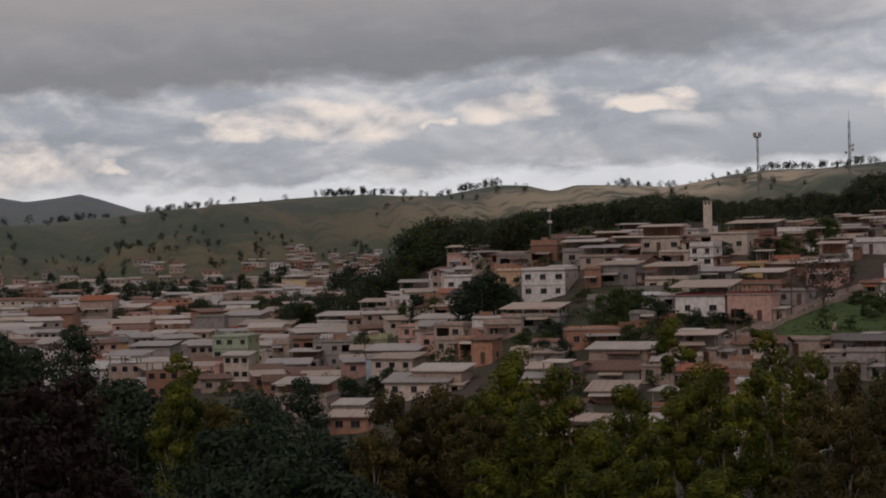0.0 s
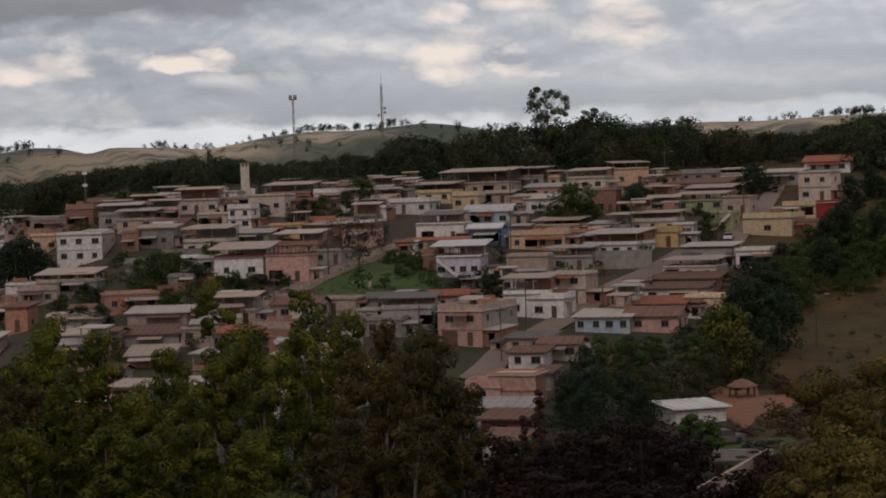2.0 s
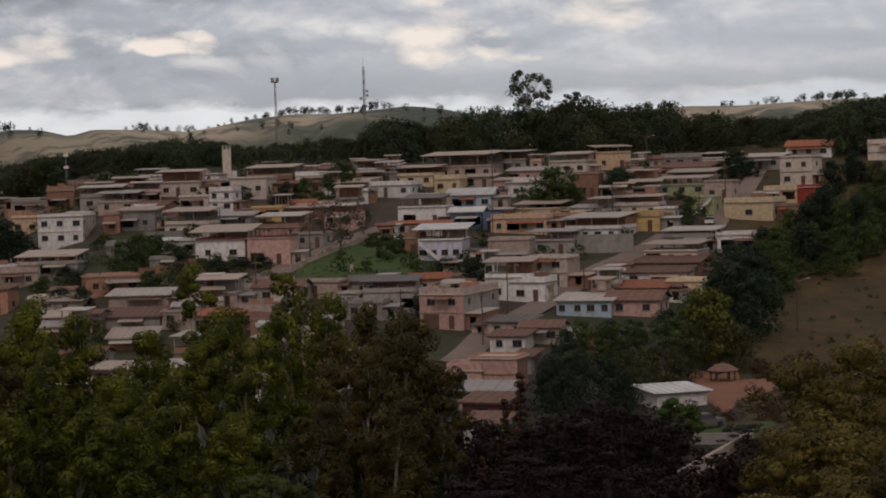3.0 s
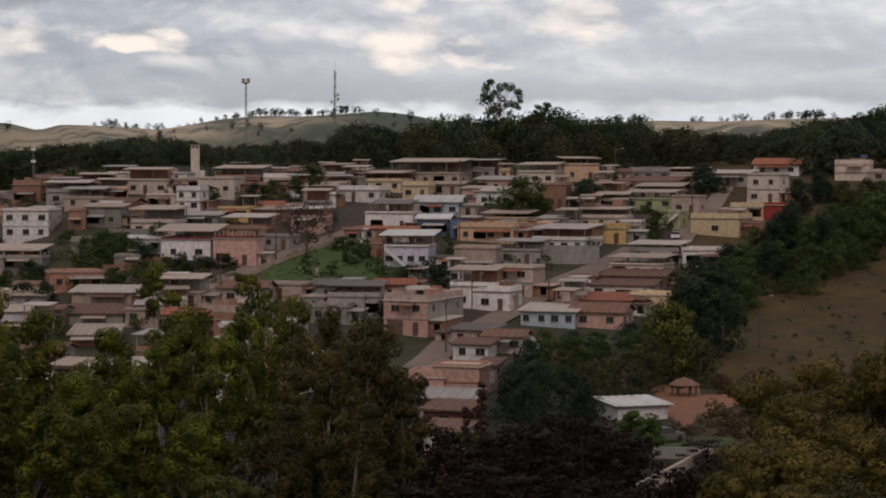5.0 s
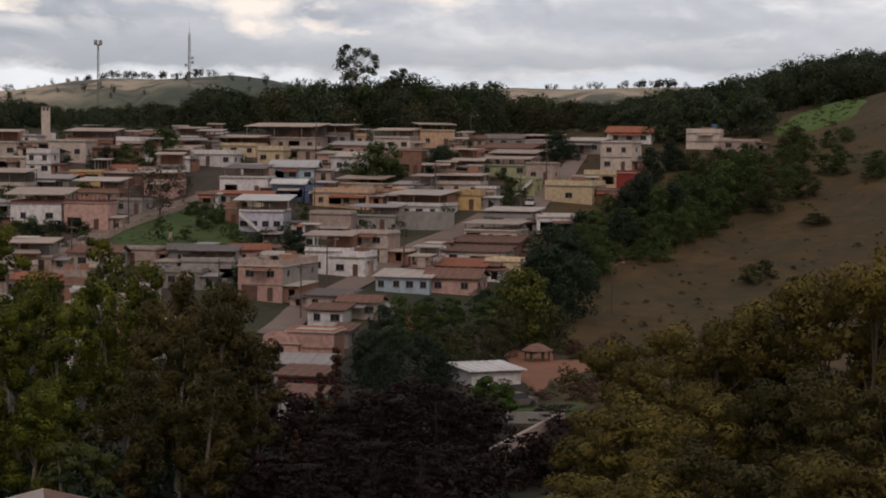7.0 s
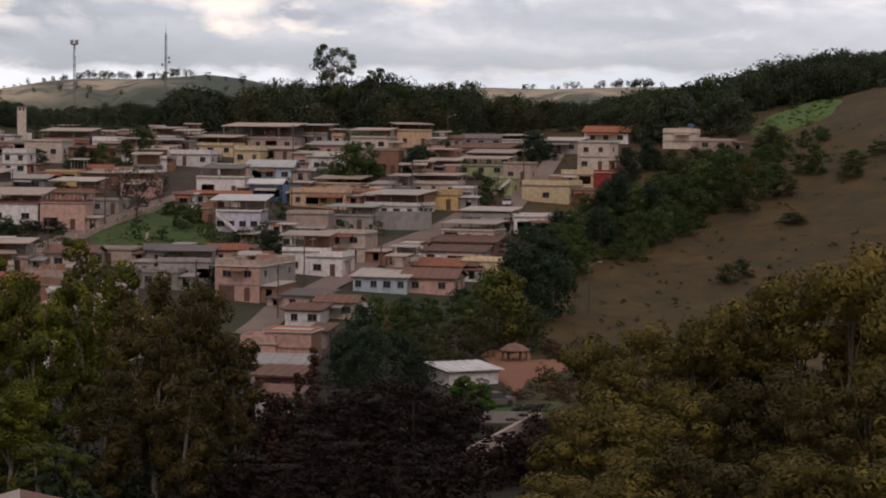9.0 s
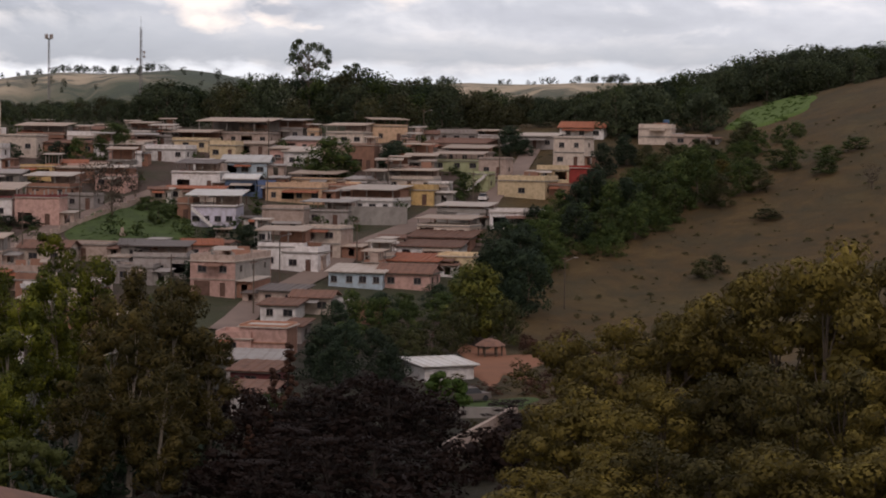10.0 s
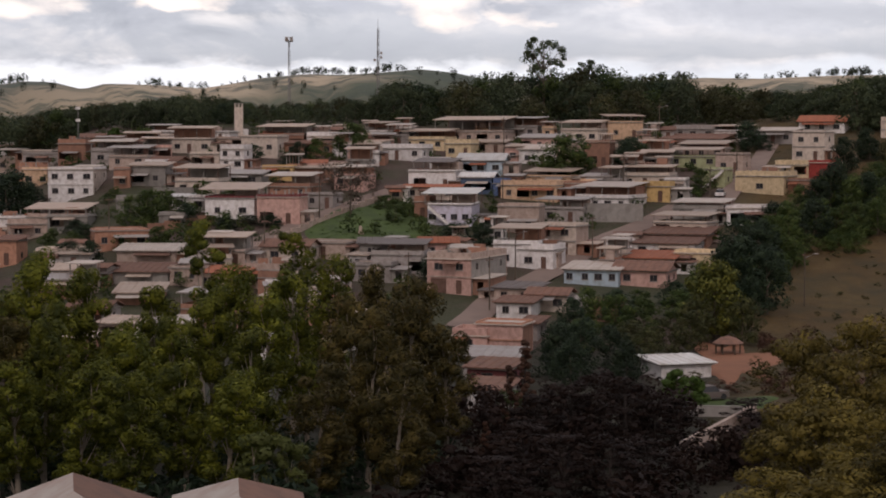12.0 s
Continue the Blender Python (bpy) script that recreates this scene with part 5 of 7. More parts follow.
plant(EUC[27 % len(EUC)], 15.1, 127.1, 0.75, stretch=0.73)
plant(EUC[28 % len(EUC)], 7.2, 127.8, 0.75, stretch=0.74)
plant(EUC[29 % len(EUC)], 3.4, 130.0, 0.75, stretch=0.73)
plant(EUC_BROWN[30 % len(EUC_BROWN)], 24.3, 125.7, 0.75, stretch=0.71)
plant(EUC_LOW[31 % len(EUC_LOW)], 18.5, 116.5, 0.82, stretch=1.00)
plant(EUC_LOW[32 % len(EUC_LOW)], 21.1, 118.1, 0.76, stretch=1.00)
plant(EUC[33 % len(EUC)], 17.6, 124.8, 0.75, stretch=0.71)
plant(EUC[34 % len(EUC)], 11.2, 123.5, 0.75, stretch=0.71)
plant(EUC_BROWN[35 % len(EUC_BROWN)], -5.8, 139.9, 0.75, stretch=0.81)
plant(EUC_BROWN[36 % len(EUC_BROWN)], -4.2, 147.9, 0.75, stretch=0.98)
plant(EUC_BROWN[37 % len(EUC_BROWN)], -1.4, 150.0, 0.75, stretch=1.00)
plant(EUC_BROWN[38 % len(EUC_BROWN)], 1.4, 142.0, 0.75, stretch=0.97)
plant(EUC_THIN[39 % len(EUC_THIN)], -25.3, 168.1, 0.86, stretch=1.00)
plant(EUC[40 % len(EUC)], -24.2, 166.2, 0.75, stretch=0.99)
plant(EUC[41 % len(EUC)], -25.3, 163.0, 0.75, stretch=0.94)
plant(WINE[42 % len(WINE)], -28.5, 116.6, 1.20, stretch=1.00)
plant(WINE[43 % len(WINE)], -26.4, 119.1, 1.21, stretch=1.00)
plant(WINE[44 % len(WINE)], -23.5, 115.6, 1.15, stretch=1.00)
plant(WINE[45 % len(WINE)], -25.5, 107.0, 1.09, stretch=1.00)
plant(WINE[46 % len(WINE)], -22.5, 105.6, 1.01, stretch=1.00)
plant(WINE[47 % len(WINE)], -20.2, 104.1, 0.93, stretch=1.00)
plant(WINE[48 % len(WINE)], -29.6, 112.2, 1.13, stretch=1.00)
plant(DARK[49 % len(DARK)], -32.6, 187.2, 1.16, stretch=1.00)
plant(DARK[50 % len(DARK)], -35.9, 196.8, 1.06, stretch=1.00)
plant(DARK[51 % len(DARK)], -62.4, 252.4, 1.22, stretch=1.00)
plant(DARK[52 % len(DARK)], -60.8, 263.1, 1.15, stretch=1.00)
plant(DARK[53 % len(DARK)], -67.5, 323.0, 1.17, stretch=1.00)
plant(DARK[54 % len(DARK)], -69.6, 271.2, 1.30, stretch=1.03)
plant(DARK[55 % len(DARK)], -18.5, 148.9, 1.03, stretch=1.00)
plant(DARK[56 % len(DARK)], -16.7, 154.1, 1.06, stretch=1.00)
plant(DARK[57 % len(DARK)], -13.8, 149.4, 0.99, stretch=1.00)
plant(DARK[58 % len(DARK)], -11.1, 151.6, 0.97, stretch=1.00)
plant(DARK[59 % len(DARK)], -8.3, 147.8, 0.94, stretch=1.00)
plant(DARK[60 % len(DARK)], -15.7, 131.1, 0.91, stretch=1.00)
plant(DARK[61 % len(DARK)], -13.6, 129.3, 1.00, stretch=1.00)
plant(DARK[62 % len(DARK)], -11.8, 127.5, 0.99, stretch=1.00)
plant(DARK[63 % len(DARK)], -9.0, 127.7, 0.98, stretch=1.00)
plant(DARK[64 % len(DARK)], -6.4, 123.8, 0.95, stretch=1.00)
plant(DARK[65 % len(DARK)], -19.0, 116.5, 0.90, stretch=1.00)
plant(GOLD[66 % len(GOLD)], -21.0, 173.7, 0.75, stretch=0.88)
plant(DARK[67 % len(DARK)], -24.5, 183.4, 0.97, stretch=1.00)
plant(DARK[68 % len(DARK)], -21.0, 188.8, 0.99, stretch=1.00)
plant(DARK[69 % len(DARK)], -19.6, 199.0, 0.92, stretch=1.00)
plant(DARK[70 % len(DARK)], -19.7, 249.2, 0.77, stretch=1.00)
plant(DARK[71 % len(DARK)], -27.5, 188.0, 0.94, stretch=1.00)
plant(WINE_THIN[72 % len(WINE_THIN)], 50.1, 157.2, 0.61, stretch=1.00)
plant(WINE_THIN[73 % len(WINE_THIN)], 47.5, 152.8, 0.49, stretch=1.00)
plant(WINE[74 % len(WINE)], 47.0, 142.4, 0.75, stretch=0.49)
plant(WINE[75 % len(WINE)], 48.6, 139.8, 0.75, stretch=0.61)
plant(WINE[76 % len(WINE)], 51.5, 140.9, 0.75, stretch=0.66)
plant(WINE[77 % len(WINE)], 52.3, 136.3, 0.75, stretch=0.66)
plant(WINE[78 % len(WINE)], 55.2, 137.3, 0.75, stretch=0.57)
plant(WINE[79 % len(WINE)], 41.7, 121.0, 0.75, stretch=0.50)
plant(WINE[80 % len(WINE)], 44.8, 119.9, 0.75, stretch=0.47)
plant(WINE[81 % len(WINE)], 49.6, 124.5, 0.75, stretch=0.39)
plant(WINE[82 % len(WINE)], 40.8, 127.6, 0.75, stretch=0.49)
plant(WINE_THIN[83 % len(WINE_THIN)], 39.1, 132.4, 0.36, stretch=1.00)
plant(WINE[84 % len(WINE)], 57.7, 138.4, 0.75, stretch=0.47)
plant(WINE[85 % len(WINE)], 35.9, 118.7, 0.75, stretch=0.42)
plant(DARK[86 % len(DARK)], 65.8, 194.2, 0.53, stretch=1.00)
plant(DARK[87 % len(DARK)], 70.2, 197.9, 0.55, stretch=1.00)
plant(DARK[88 % len(DARK)], 72.3, 192.9, 0.51, stretch=1.00)
plant(DARK[89 % len(DARK)], 69.9, 182.1, 0.45, stretch=1.00)
plant(DARK[90 % len(DARK)], 64.4, 185.1, 0.45, stretch=1.00)
plant(MID[91 % len(MID)], 82.3, 228.6, 0.57, stretch=1.00)
plant(MID[92 % len(MID)], 84.5, 224.6, 0.56, stretch=1.00)
plant(MID[93 % len(MID)], 86.6, 219.5, 0.60, stretch=1.00)
plant(DARK[94 % len(DARK)], 78.8, 226.7, 0.47, stretch=1.00)
plant(OLIVE[95 % len(OLIVE)], 83.3, 203.6, 0.49, stretch=1.00)
plant(OLIVE[96 % len(OLIVE)], 78.4, 197.0, 0.47, stretch=1.00)
plant(OLIVE[97 % len(OLIVE)], 89.0, 209.9, 0.51, stretch=1.00)
plant(LIMEOLIVE[98 % len(LIMEOLIVE)], 96.7, 219.7, 0.90, stretch=1.00)
plant(OLIVE[99 % len(OLIVE)], 93.1, 216.9, 0.62, stretch=1.00)
plant(OLIVE[100 % len(OLIVE)], 98.6, 215.0, 0.60, stretch=1.00)
plant(OLIVE[101 % len(OLIVE)], 98.6, 222.1, 0.32, stretch=1.00)
plant(OLIVE[102 % len(OLIVE)], 103.7, 223.1, 0.30, stretch=1.00)
plant(DARK[103 % len(DARK)], 109.6, 238.0, 0.89, stretch=1.00)
plant(DARK[104 % len(DARK)], 107.4, 239.0, 0.77, stretch=1.00)
plant(DARK[105 % len(DARK)], 110.8, 233.0, 0.83, stretch=1.00)
plant(LIME[106 % len(LIME)], 69.2, 166.1, 0.56, stretch=1.00)
plant(LIME[107 % len(LIME)], 69.8, 163.8, 0.50, stretch=1.00)
plant(WINE[108 % len(WINE)], 71.7, 154.1, 0.75, stretch=0.26)
plant(WINE[109 % len(WINE)], 65.4, 135.0, 0.75, stretch=0.41)
plant(GOLD[110 % len(GOLD)], 57.7, 114.3, 0.75, stretch=0.96)
plant(GOLD[111 % len(GOLD)], 55.3, 106.5, 0.75, stretch=0.93)
plant(GOLD[112 % len(GOLD)], 63.0, 116.0, 0.75, stretch=1.00)
plant(GOLD[113 % len(GOLD)], 63.2, 111.3, 0.79, stretch=1.00)
plant(GOLD[114 % len(GOLD)], 67.9, 115.5, 0.83, stretch=1.00)
plant(GOLD[115 % len(GOLD)], 71.8, 117.9, 0.88, stretch=1.00)
plant(GOLD[116 % len(GOLD)], 70.8, 111.4, 0.91, stretch=1.00)
plant(GOLD[117 % len(GOLD)], 70.6, 106.8, 1.00, stretch=1.00)
plant(GOLD[118 % len(GOLD)], 70.7, 101.9, 1.10, stretch=1.00)
plant(GOLD[119 % len(GOLD)], 74.8, 103.9, 1.03, stretch=1.00)
plant(GOLD[120 % len(GOLD)], 77.5, 104.3, 1.01, stretch=1.00)
plant(GOLD[121 % len(GOLD)], 75.8, 98.2, 1.00, stretch=1.00)
plant(GOLD[122 % len(GOLD)], 79.7, 100.2, 1.02, stretch=1.00)
plant(GOLD[123 % len(GOLD)], 49.4, 100.5, 0.75, stretch=0.78)
plant(GOLD[124 % len(GOLD)], 49.8, 95.8, 0.75, stretch=0.85)
plant(GOLD[125 % len(GOLD)], 51.0, 93.0, 0.75, stretch=0.80)
plant(GOLD[126 % len(GOLD)], 56.0, 97.0, 0.75, stretch=0.85)
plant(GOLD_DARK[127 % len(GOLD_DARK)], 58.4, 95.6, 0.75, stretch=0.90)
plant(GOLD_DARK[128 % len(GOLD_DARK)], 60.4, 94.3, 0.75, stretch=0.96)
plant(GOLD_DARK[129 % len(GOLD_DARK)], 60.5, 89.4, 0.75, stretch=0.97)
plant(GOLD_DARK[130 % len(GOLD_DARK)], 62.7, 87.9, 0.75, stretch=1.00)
plant(GOLD[131 % len(GOLD)], 63.6, 84.8, 0.77, stretch=1.00)
plant(GOLD[132 % len(GOLD)], 42.2, 88.5, 0.75, stretch=0.61)
plant(GOLD[133 % len(GOLD)], 43.5, 85.6, 0.75, stretch=0.63)
plant(GOLD[134 % len(GOLD)], 46.6, 86.2, 0.75, stretch=0.69)
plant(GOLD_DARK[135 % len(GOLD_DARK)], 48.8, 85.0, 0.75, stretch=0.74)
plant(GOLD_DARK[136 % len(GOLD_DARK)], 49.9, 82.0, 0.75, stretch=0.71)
plant(GOLD[137 % len(GOLD)], 49.7, 77.4, 0.75, stretch=0.74)
plant(GOLD[138 % len(GOLD)], 50.7, 74.3, 0.75, stretch=0.77)
plant(GOLD[139 % len(GOLD)], 52.8, 72.9, 0.75, stretch=0.76)
plant(GOLD[140 % len(GOLD)], 55.7, 73.2, 0.75, stretch=0.80)
plant(DARK[0 % len(DARK)], 121.2, 266.4, 0.63, stretch=0.97)
plant(DARK[1 % len(DARK)], 124.5, 263.6, 0.63, stretch=0.96)
plant(MID[2 % len(MID)], 131.8, 269.1, 0.63, stretch=0.89)
plant(DARK[3 % len(DARK)], 138.6, 273.1, 0.63, stretch=1.00)
plant(MID[4 % len(MID)], 143.7, 275.7, 0.63, stretch=0.72)
plant(MID[5 % len(MID)], 146.3, 273.1, 0.63, stretch=0.92)
plant(MID[6 % len(MID)], 150.5, 273.8, 0.63, stretch=0.93)
plant(DARK[7 % len(DARK)], 149.5, 289.2, 0.80, stretch=1.00)
plant(DARK[8 % len(DARK)], 145.9, 287.8, 0.63, stretch=0.97)
plant(MID[9 % len(MID)], 152.1, 286.3, 0.74, stretch=1.00)
plant(DARK[10 % len(DARK)], 156.6, 287.1, 0.67, stretch=1.00)
plant(MID[11 % len(MID)], 161.4, 287.3, 0.83, stretch=1.00)
plant(MID[12 % len(MID)], 167.2, 289.0, 0.98, stretch=1.00)
plant(MID[13 % len(MID)], 172.5, 289.9, 0.98, stretch=1.00)
plant(MID[14 % len(MID)], 161.9, 281.9, 0.67, stretch=1.00)
plant(MID[15 % len(MID)], 154.8, 278.5, 0.67, stretch=1.00)
plant(OLIVE[16 % len(OLIVE)], 174.0, 284.2, 0.63, stretch=0.99)
plant(MID[17 % len(MID)], 181.4, 289.3, 0.63, stretch=0.91)
plant(OLIVE[18 % len(OLIVE)], 184.9, 287.9, 0.63, stretch=0.61)
plant(DARK[19 % len(DARK)], 168.6, 320.1, 0.61, stretch=1.00)
plant(DARK[20 % len(DARK)], 177.3, 327.9, 0.55, stretch=1.00)
plant(DARK[21 % len(DARK)], 162.4, 311.9, 0.42, stretch=1.00)
plant(OLIVE[22 % len(OLIVE)], 178.8, 321.1, 0.53, stretch=1.00)
plant(OLIVE[23 % len(OLIVE)], 182.5, 318.1, 0.57, stretch=1.00)
plant(OLIVE[24 % len(OLIVE)], 184.9, 312.1, 0.51, stretch=1.00)
plant(OLIVE[25 % len(OLIVE)], 185.5, 307.5, 0.45, stretch=0.83)
plant(GOLD[26 % len(GOLD)], 184.9, 300.2, 0.45, stretch=0.55)
plant(OLIVE[27 % len(OLIVE)], 194.9, 307.8, 0.45, stretch=0.60)
plant(MID[28 % len(MID)], 196.3, 294.7, 0.63, stretch=0.89)
plant(MID[29 % len(MID)], 196.0, 299.2, 0.63, stretch=0.59)
plant(MID[30 % len(MID)], 202.5, 291.4, 0.63, stretch=0.47)
plant(MID[31 % len(MID)], 196.8, 284.0, 0.63, stretch=0.46)
plant(MID[32 % len(MID)], 209.5, 292.0, 0.63, stretch=0.40)
plant(BARE[33 % len(BARE)], 194.7, 266.3, 0.50, stretch=1.00)
plant(OLIVE[34 % len(OLIVE)], 146.7, 244.3, 0.41, stretch=0.76)
plant(OLIVE[35 % len(OLIVE)], 150.0, 245.5, 0.41, stretch=0.73)
plant(OLIVE[36 % len(OLIVE)], 174.4, 269.5, 0.63, stretch=0.32)
plant(MID[37 % len(MID)], 115.1, 335.0, 0.61, stretch=1.00)
plant(MID[38 % len(MID)], 112.8, 336.8, 0.45, stretch=0.97)
plant(MID[39 % len(MID)], 118.3, 333.9, 0.45, stretch=0.94)
plant(DARK[40 % len(DARK)], 130.9, 341.8, 0.47, stretch=1.00)
plant(MID[41 % len(MID)], 135.1, 344.7, 0.45, stretch=0.98)
plant(MID[42 % len(MID)], 150.1, 371.1, 0.45, stretch=0.85)
plant(DARK[43 % len(DARK)], 161.2, 349.2, 0.45, stretch=0.92)
plant(DARK[44 % len(DARK)], 164.1, 348.4, 0.45, stretch=0.69)
plant(MID[45 % len(MID)], 134.8, 313.2, 0.63, stretch=0.75)
plant(MID[46 % len(MID)], 146.6, 365.8, 0.45, stretch=0.68)
plant(DARK[47 % len(DARK)], 72.1, 266.3, 0.45, stretch=0.86)
plant(DARK[48 % len(DARK)], 76.9, 270.2, 0.45, stretch=0.71)
plant(DARK[49 % len(DARK)], 69.0, 264.0, 0.45, stretch=0.82)
plant(DARK[50 % len(DARK)], 80.0, 286.2, 0.45, stretch=0.62)
plant(MID[51 % len(MID)], 73.8, 307.2, 0.45, stretch=0.94)
plant(MID[52 % len(MID)], 77.4, 311.4, 0.45, stretch=0.53)
plant(MID[53 % len(MID)], 74.3, 318.1, 0.45, stretch=0.58)
plant(BARE[54 % len(BARE)], 66.8, 312.8, 1.09, stretch=1.00)
plant(BARE[55 % len(BARE)], 67.3, 330.3, 0.69, stretch=1.00)
plant(BARE[56 % len(BARE)], 74.5, 328.3, 0.60, stretch=1.00)
plant(MID[57 % len(MID)], 70.4, 363.5, 0.52, stretch=1.00)
plant(MID[58 % len(MID)], 75.2, 363.6, 0.55, stretch=1.00)
plant(MID[59 % len(MID)], 79.8, 362.6, 0.61, stretch=1.00)
plant(MID[60 % len(MID)], 89.1, 376.3, 0.45, stretch=0.77)
plant(DARK[61 % len(DARK)], 67.2, 365.4, 0.45, stretch=0.89)
plant(DARK[62 % len(DARK)], 63.8, 359.4, 0.45, stretch=0.66)
plant(DARK[63 % len(DARK)], 58.5, 370.0, 0.45, stretch=0.67)
plant(LIME[64 % len(LIME)], 31.2, 393.4, 0.51, stretch=1.00)
plant(DARK[65 % len(DARK)], 37.7, 378.8, 0.45, stretch=0.80)
plant(MID[66 % len(MID)], 39.8, 376.6, 0.45, stretch=0.83)
plant(MID[67 % len(MID)], 35.0, 317.5, 0.45, stretch=0.95)
plant(MID[68 % len(MID)], 30.6, 313.8, 0.56, stretch=1.00)
plant(MID[69 % len(MID)], 27.6, 312.5, 0.51, stretch=1.00)
plant(DARK[70 % len(DARK)], 37.1, 310.5, 0.45, stretch=0.75)
plant(DARK[71 % len(DARK)], 19.0, 300.5, 0.45, stretch=0.81)
plant(MID[72 % len(MID)], 17.0, 297.9, 0.45, stretch=0.79)
plant(MID[73 % len(MID)], 13.6, 302.1, 0.45, stretch=0.90)
plant(MID[74 % len(MID)], 30.6, 295.0, 0.45, stretch=0.79)
plant(DARK[75 % len(DARK)], 47.7, 308.6, 0.45, stretch=0.37)
plant(DARK[76 % len(DARK)], 51.5, 307.1, 0.45, stretch=0.41)
plant(DARK[77 % len(DARK)], 43.2, 305.0, 0.45, stretch=0.46)
plant(MID[78 % len(MID)], 35.5, 282.6, 0.51, stretch=1.00)
plant(MID[79 % len(MID)], 51.6, 166.0, 0.45, stretch=0.58)
plant(DARK[80 % len(DARK)], 136.8, 285.4, 0.63, stretch=0.57)
plant(DARK[81 % len(DARK)], 134.6, 286.5, 0.63, stretch=0.28)
plant(MID[82 % len(MID)], 135.6, 277.4, 0.63, stretch=0.92)
plant(DARK[83 % len(DARK)], 7.7, 355.9, 0.75, stretch=1.00)
plant(DARK[84 % len(DARK)], 4.5, 369.2, 0.66, stretch=1.00)
plant(DARK[85 % len(DARK)], 11.3, 343.7, 0.61, stretch=1.00)
plant(DARK[86 % len(DARK)], -6.1, 409.7, 0.66, stretch=1.00)
plant(MID[87 % len(MID)], -2.1, 387.4, 0.64, stretch=1.00)
plant(MID[88 % len(MID)], -9.9, 433.7, 0.58, stretch=1.00)
plant(DARK[89 % len(DARK)], 18.0, 309.1, 0.45, stretch=0.65)
plant(DARK[90 % len(DARK)], 15.7, 287.6, 0.45, stretch=0.86)
plant(DARK[91 % len(DARK)], 19.2, 284.7, 0.45, stretch=0.86)
plant(DARK[92 % len(DARK)], -18.4, 453.8, 0.45, stretch=0.68)
plant(DARK[93 % len(DARK)], -95.7, 1054.2, 1.14, stretch=1.00)
plant(DARK[94 % len(DARK)], -102.4, 1020.9, 0.97, stretch=1.00)
plant(DARK[95 % len(DARK)], -43.6, 826.3, 1.45, stretch=1.00)
plant(DARK[96 % len(DARK)], -47.1, 796.9, 1.29, stretch=1.00)
plant(LIME[97 % len(LIME)], 31.3, 392.6, 0.59, stretch=1.00)
plant(MID[98 % len(MID)], 38.0, 380.6, 0.45, stretch=0.91)
plant(DARK[99 % len(DARK)], -188.8, 878.2, 0.97, stretch=1.00)
plant(DARK[100 % len(DARK)], -175.9, 869.8, 1.00, stretch=1.00)
plant(DARK[101 % len(DARK)], -163.0, 860.1, 0.90, stretch=1.00)
plant(DARK[102 % len(DARK)], -144.3, 816.0, 1.00, stretch=1.00)
plant(DARK[103 % len(DARK)], -132.9, 809.9, 0.88, stretch=1.00)
plant(DARK[104 % len(DARK)], -122.2, 807.1, 0.88, stretch=1.00)
plant(DARK[105 % len(DARK)], -127.4, 909.1, 0.87, stretch=1.00)
plant(DARK[106 % len(DARK)], -120.9, 961.0, 0.83, stretch=1.00)
plant(DARK[107 % len(DARK)], -110.2, 974.2, 0.92, stretch=1.00)
plant(DARK[108 % len(DARK)], -203.7, 847.1, 0.59, stretch=1.00)
plant(DARK[109 % len(DARK)], -230.9, 1200.3, 0.66, stretch=1.00)
plant(DARK[110 % len(DARK)], -254.5, 1151.3, 0.64, stretch=1.00)
plant(DARK[111 % len(DARK)], -12.2, 295.6, 0.45, stretch=0.80)
plant(DARK[112 % len(DARK)], -9.7, 307.5, 0.45, stretch=0.74)
plant(DARK[113 % len(DARK)], -16.1, 298.0, 0.45, stretch=0.81)
plant(DARK[114 % len(DARK)], -18.5, 393.4, 0.58, stretch=1.00)
plant(DARK[115 % len(DARK)], -103.7, 492.2, 0.68, stretch=1.00)
plant(DARK[116 % len(DARK)], -66.2, 353.5, 0.45, stretch=0.97)

# larger trees among the houses
for model, x, y, size in ((MID[0], 115.5, 335.9, 1.25), (DARK[1], 131.7, 343.6, 0.8), (MID[1], 138.5, 348.0, 0.62), (DARK[2], 163.6, 355.4, 0.72), (DARK[0], 78.7, 284.6, 0.62), (DARK[1], 84.5, 288.0, 0.5), (DARK[2], 121.8, 260.1, 0.85),
                          (MID[2], 81.1, 376.4, 0.9), (MID[0], 37.7, 387.7, 0.62), (MID[1], 105.6, 245.7, 0.5), (DARK[0], 99.0, 240.0, 0.5), (MID[2], 93.0, 237.0, 0.5), (OLIVE[0], 103.0, 236.0, 0.5), (DARK[1], 88.0, 233.0, 0.6),
                          (OLIVE[1], 110.5, 246.0, 0.62), (DARK[0], 7.5, 345.0, 1.4), (MID[0], 97.0, 232.0, 0.6), (OLIVE[0], 82.0, 212.0, 0.6), (MID[2], 76.0, 214.0, 0.62), (DARK[2], 71.0, 206.0, 0.62),
                          (MID[1], 152.0, 296.0, 0.8), (DARK[2], 161.0, 298.0, 0.6), (MID[0], 168.0, 306.0, 0.7), (OLIVE[1], 176.0, 314.0, 0.8), (MID[2], 186.0, 320.0, 0.7), (OLIVE[0], 193.0, 324.0, 0.6), (OLIVE[1], 201.0, 322.0, 0.6), (MID[1], 190.0, 312.0, 0.6),
                          (DARK[1], 171.0, 298.0, 0.7), (MID[0], 144.0, 282.0, 0.7), (MID[2], 128.0, 262.0, 0.6), (OLIVE[0], 209.0, 330.0, 0.6), (DARK[2], 178.0, 328.0, 0.6)):
    plant(model, x, y, size, stretch=0.66)

plant(LONE[0], 147.4, 446.3, 0.87, turn=40)
plant(LONE[0], 158.0, 442.6, 0.62, turn=160)

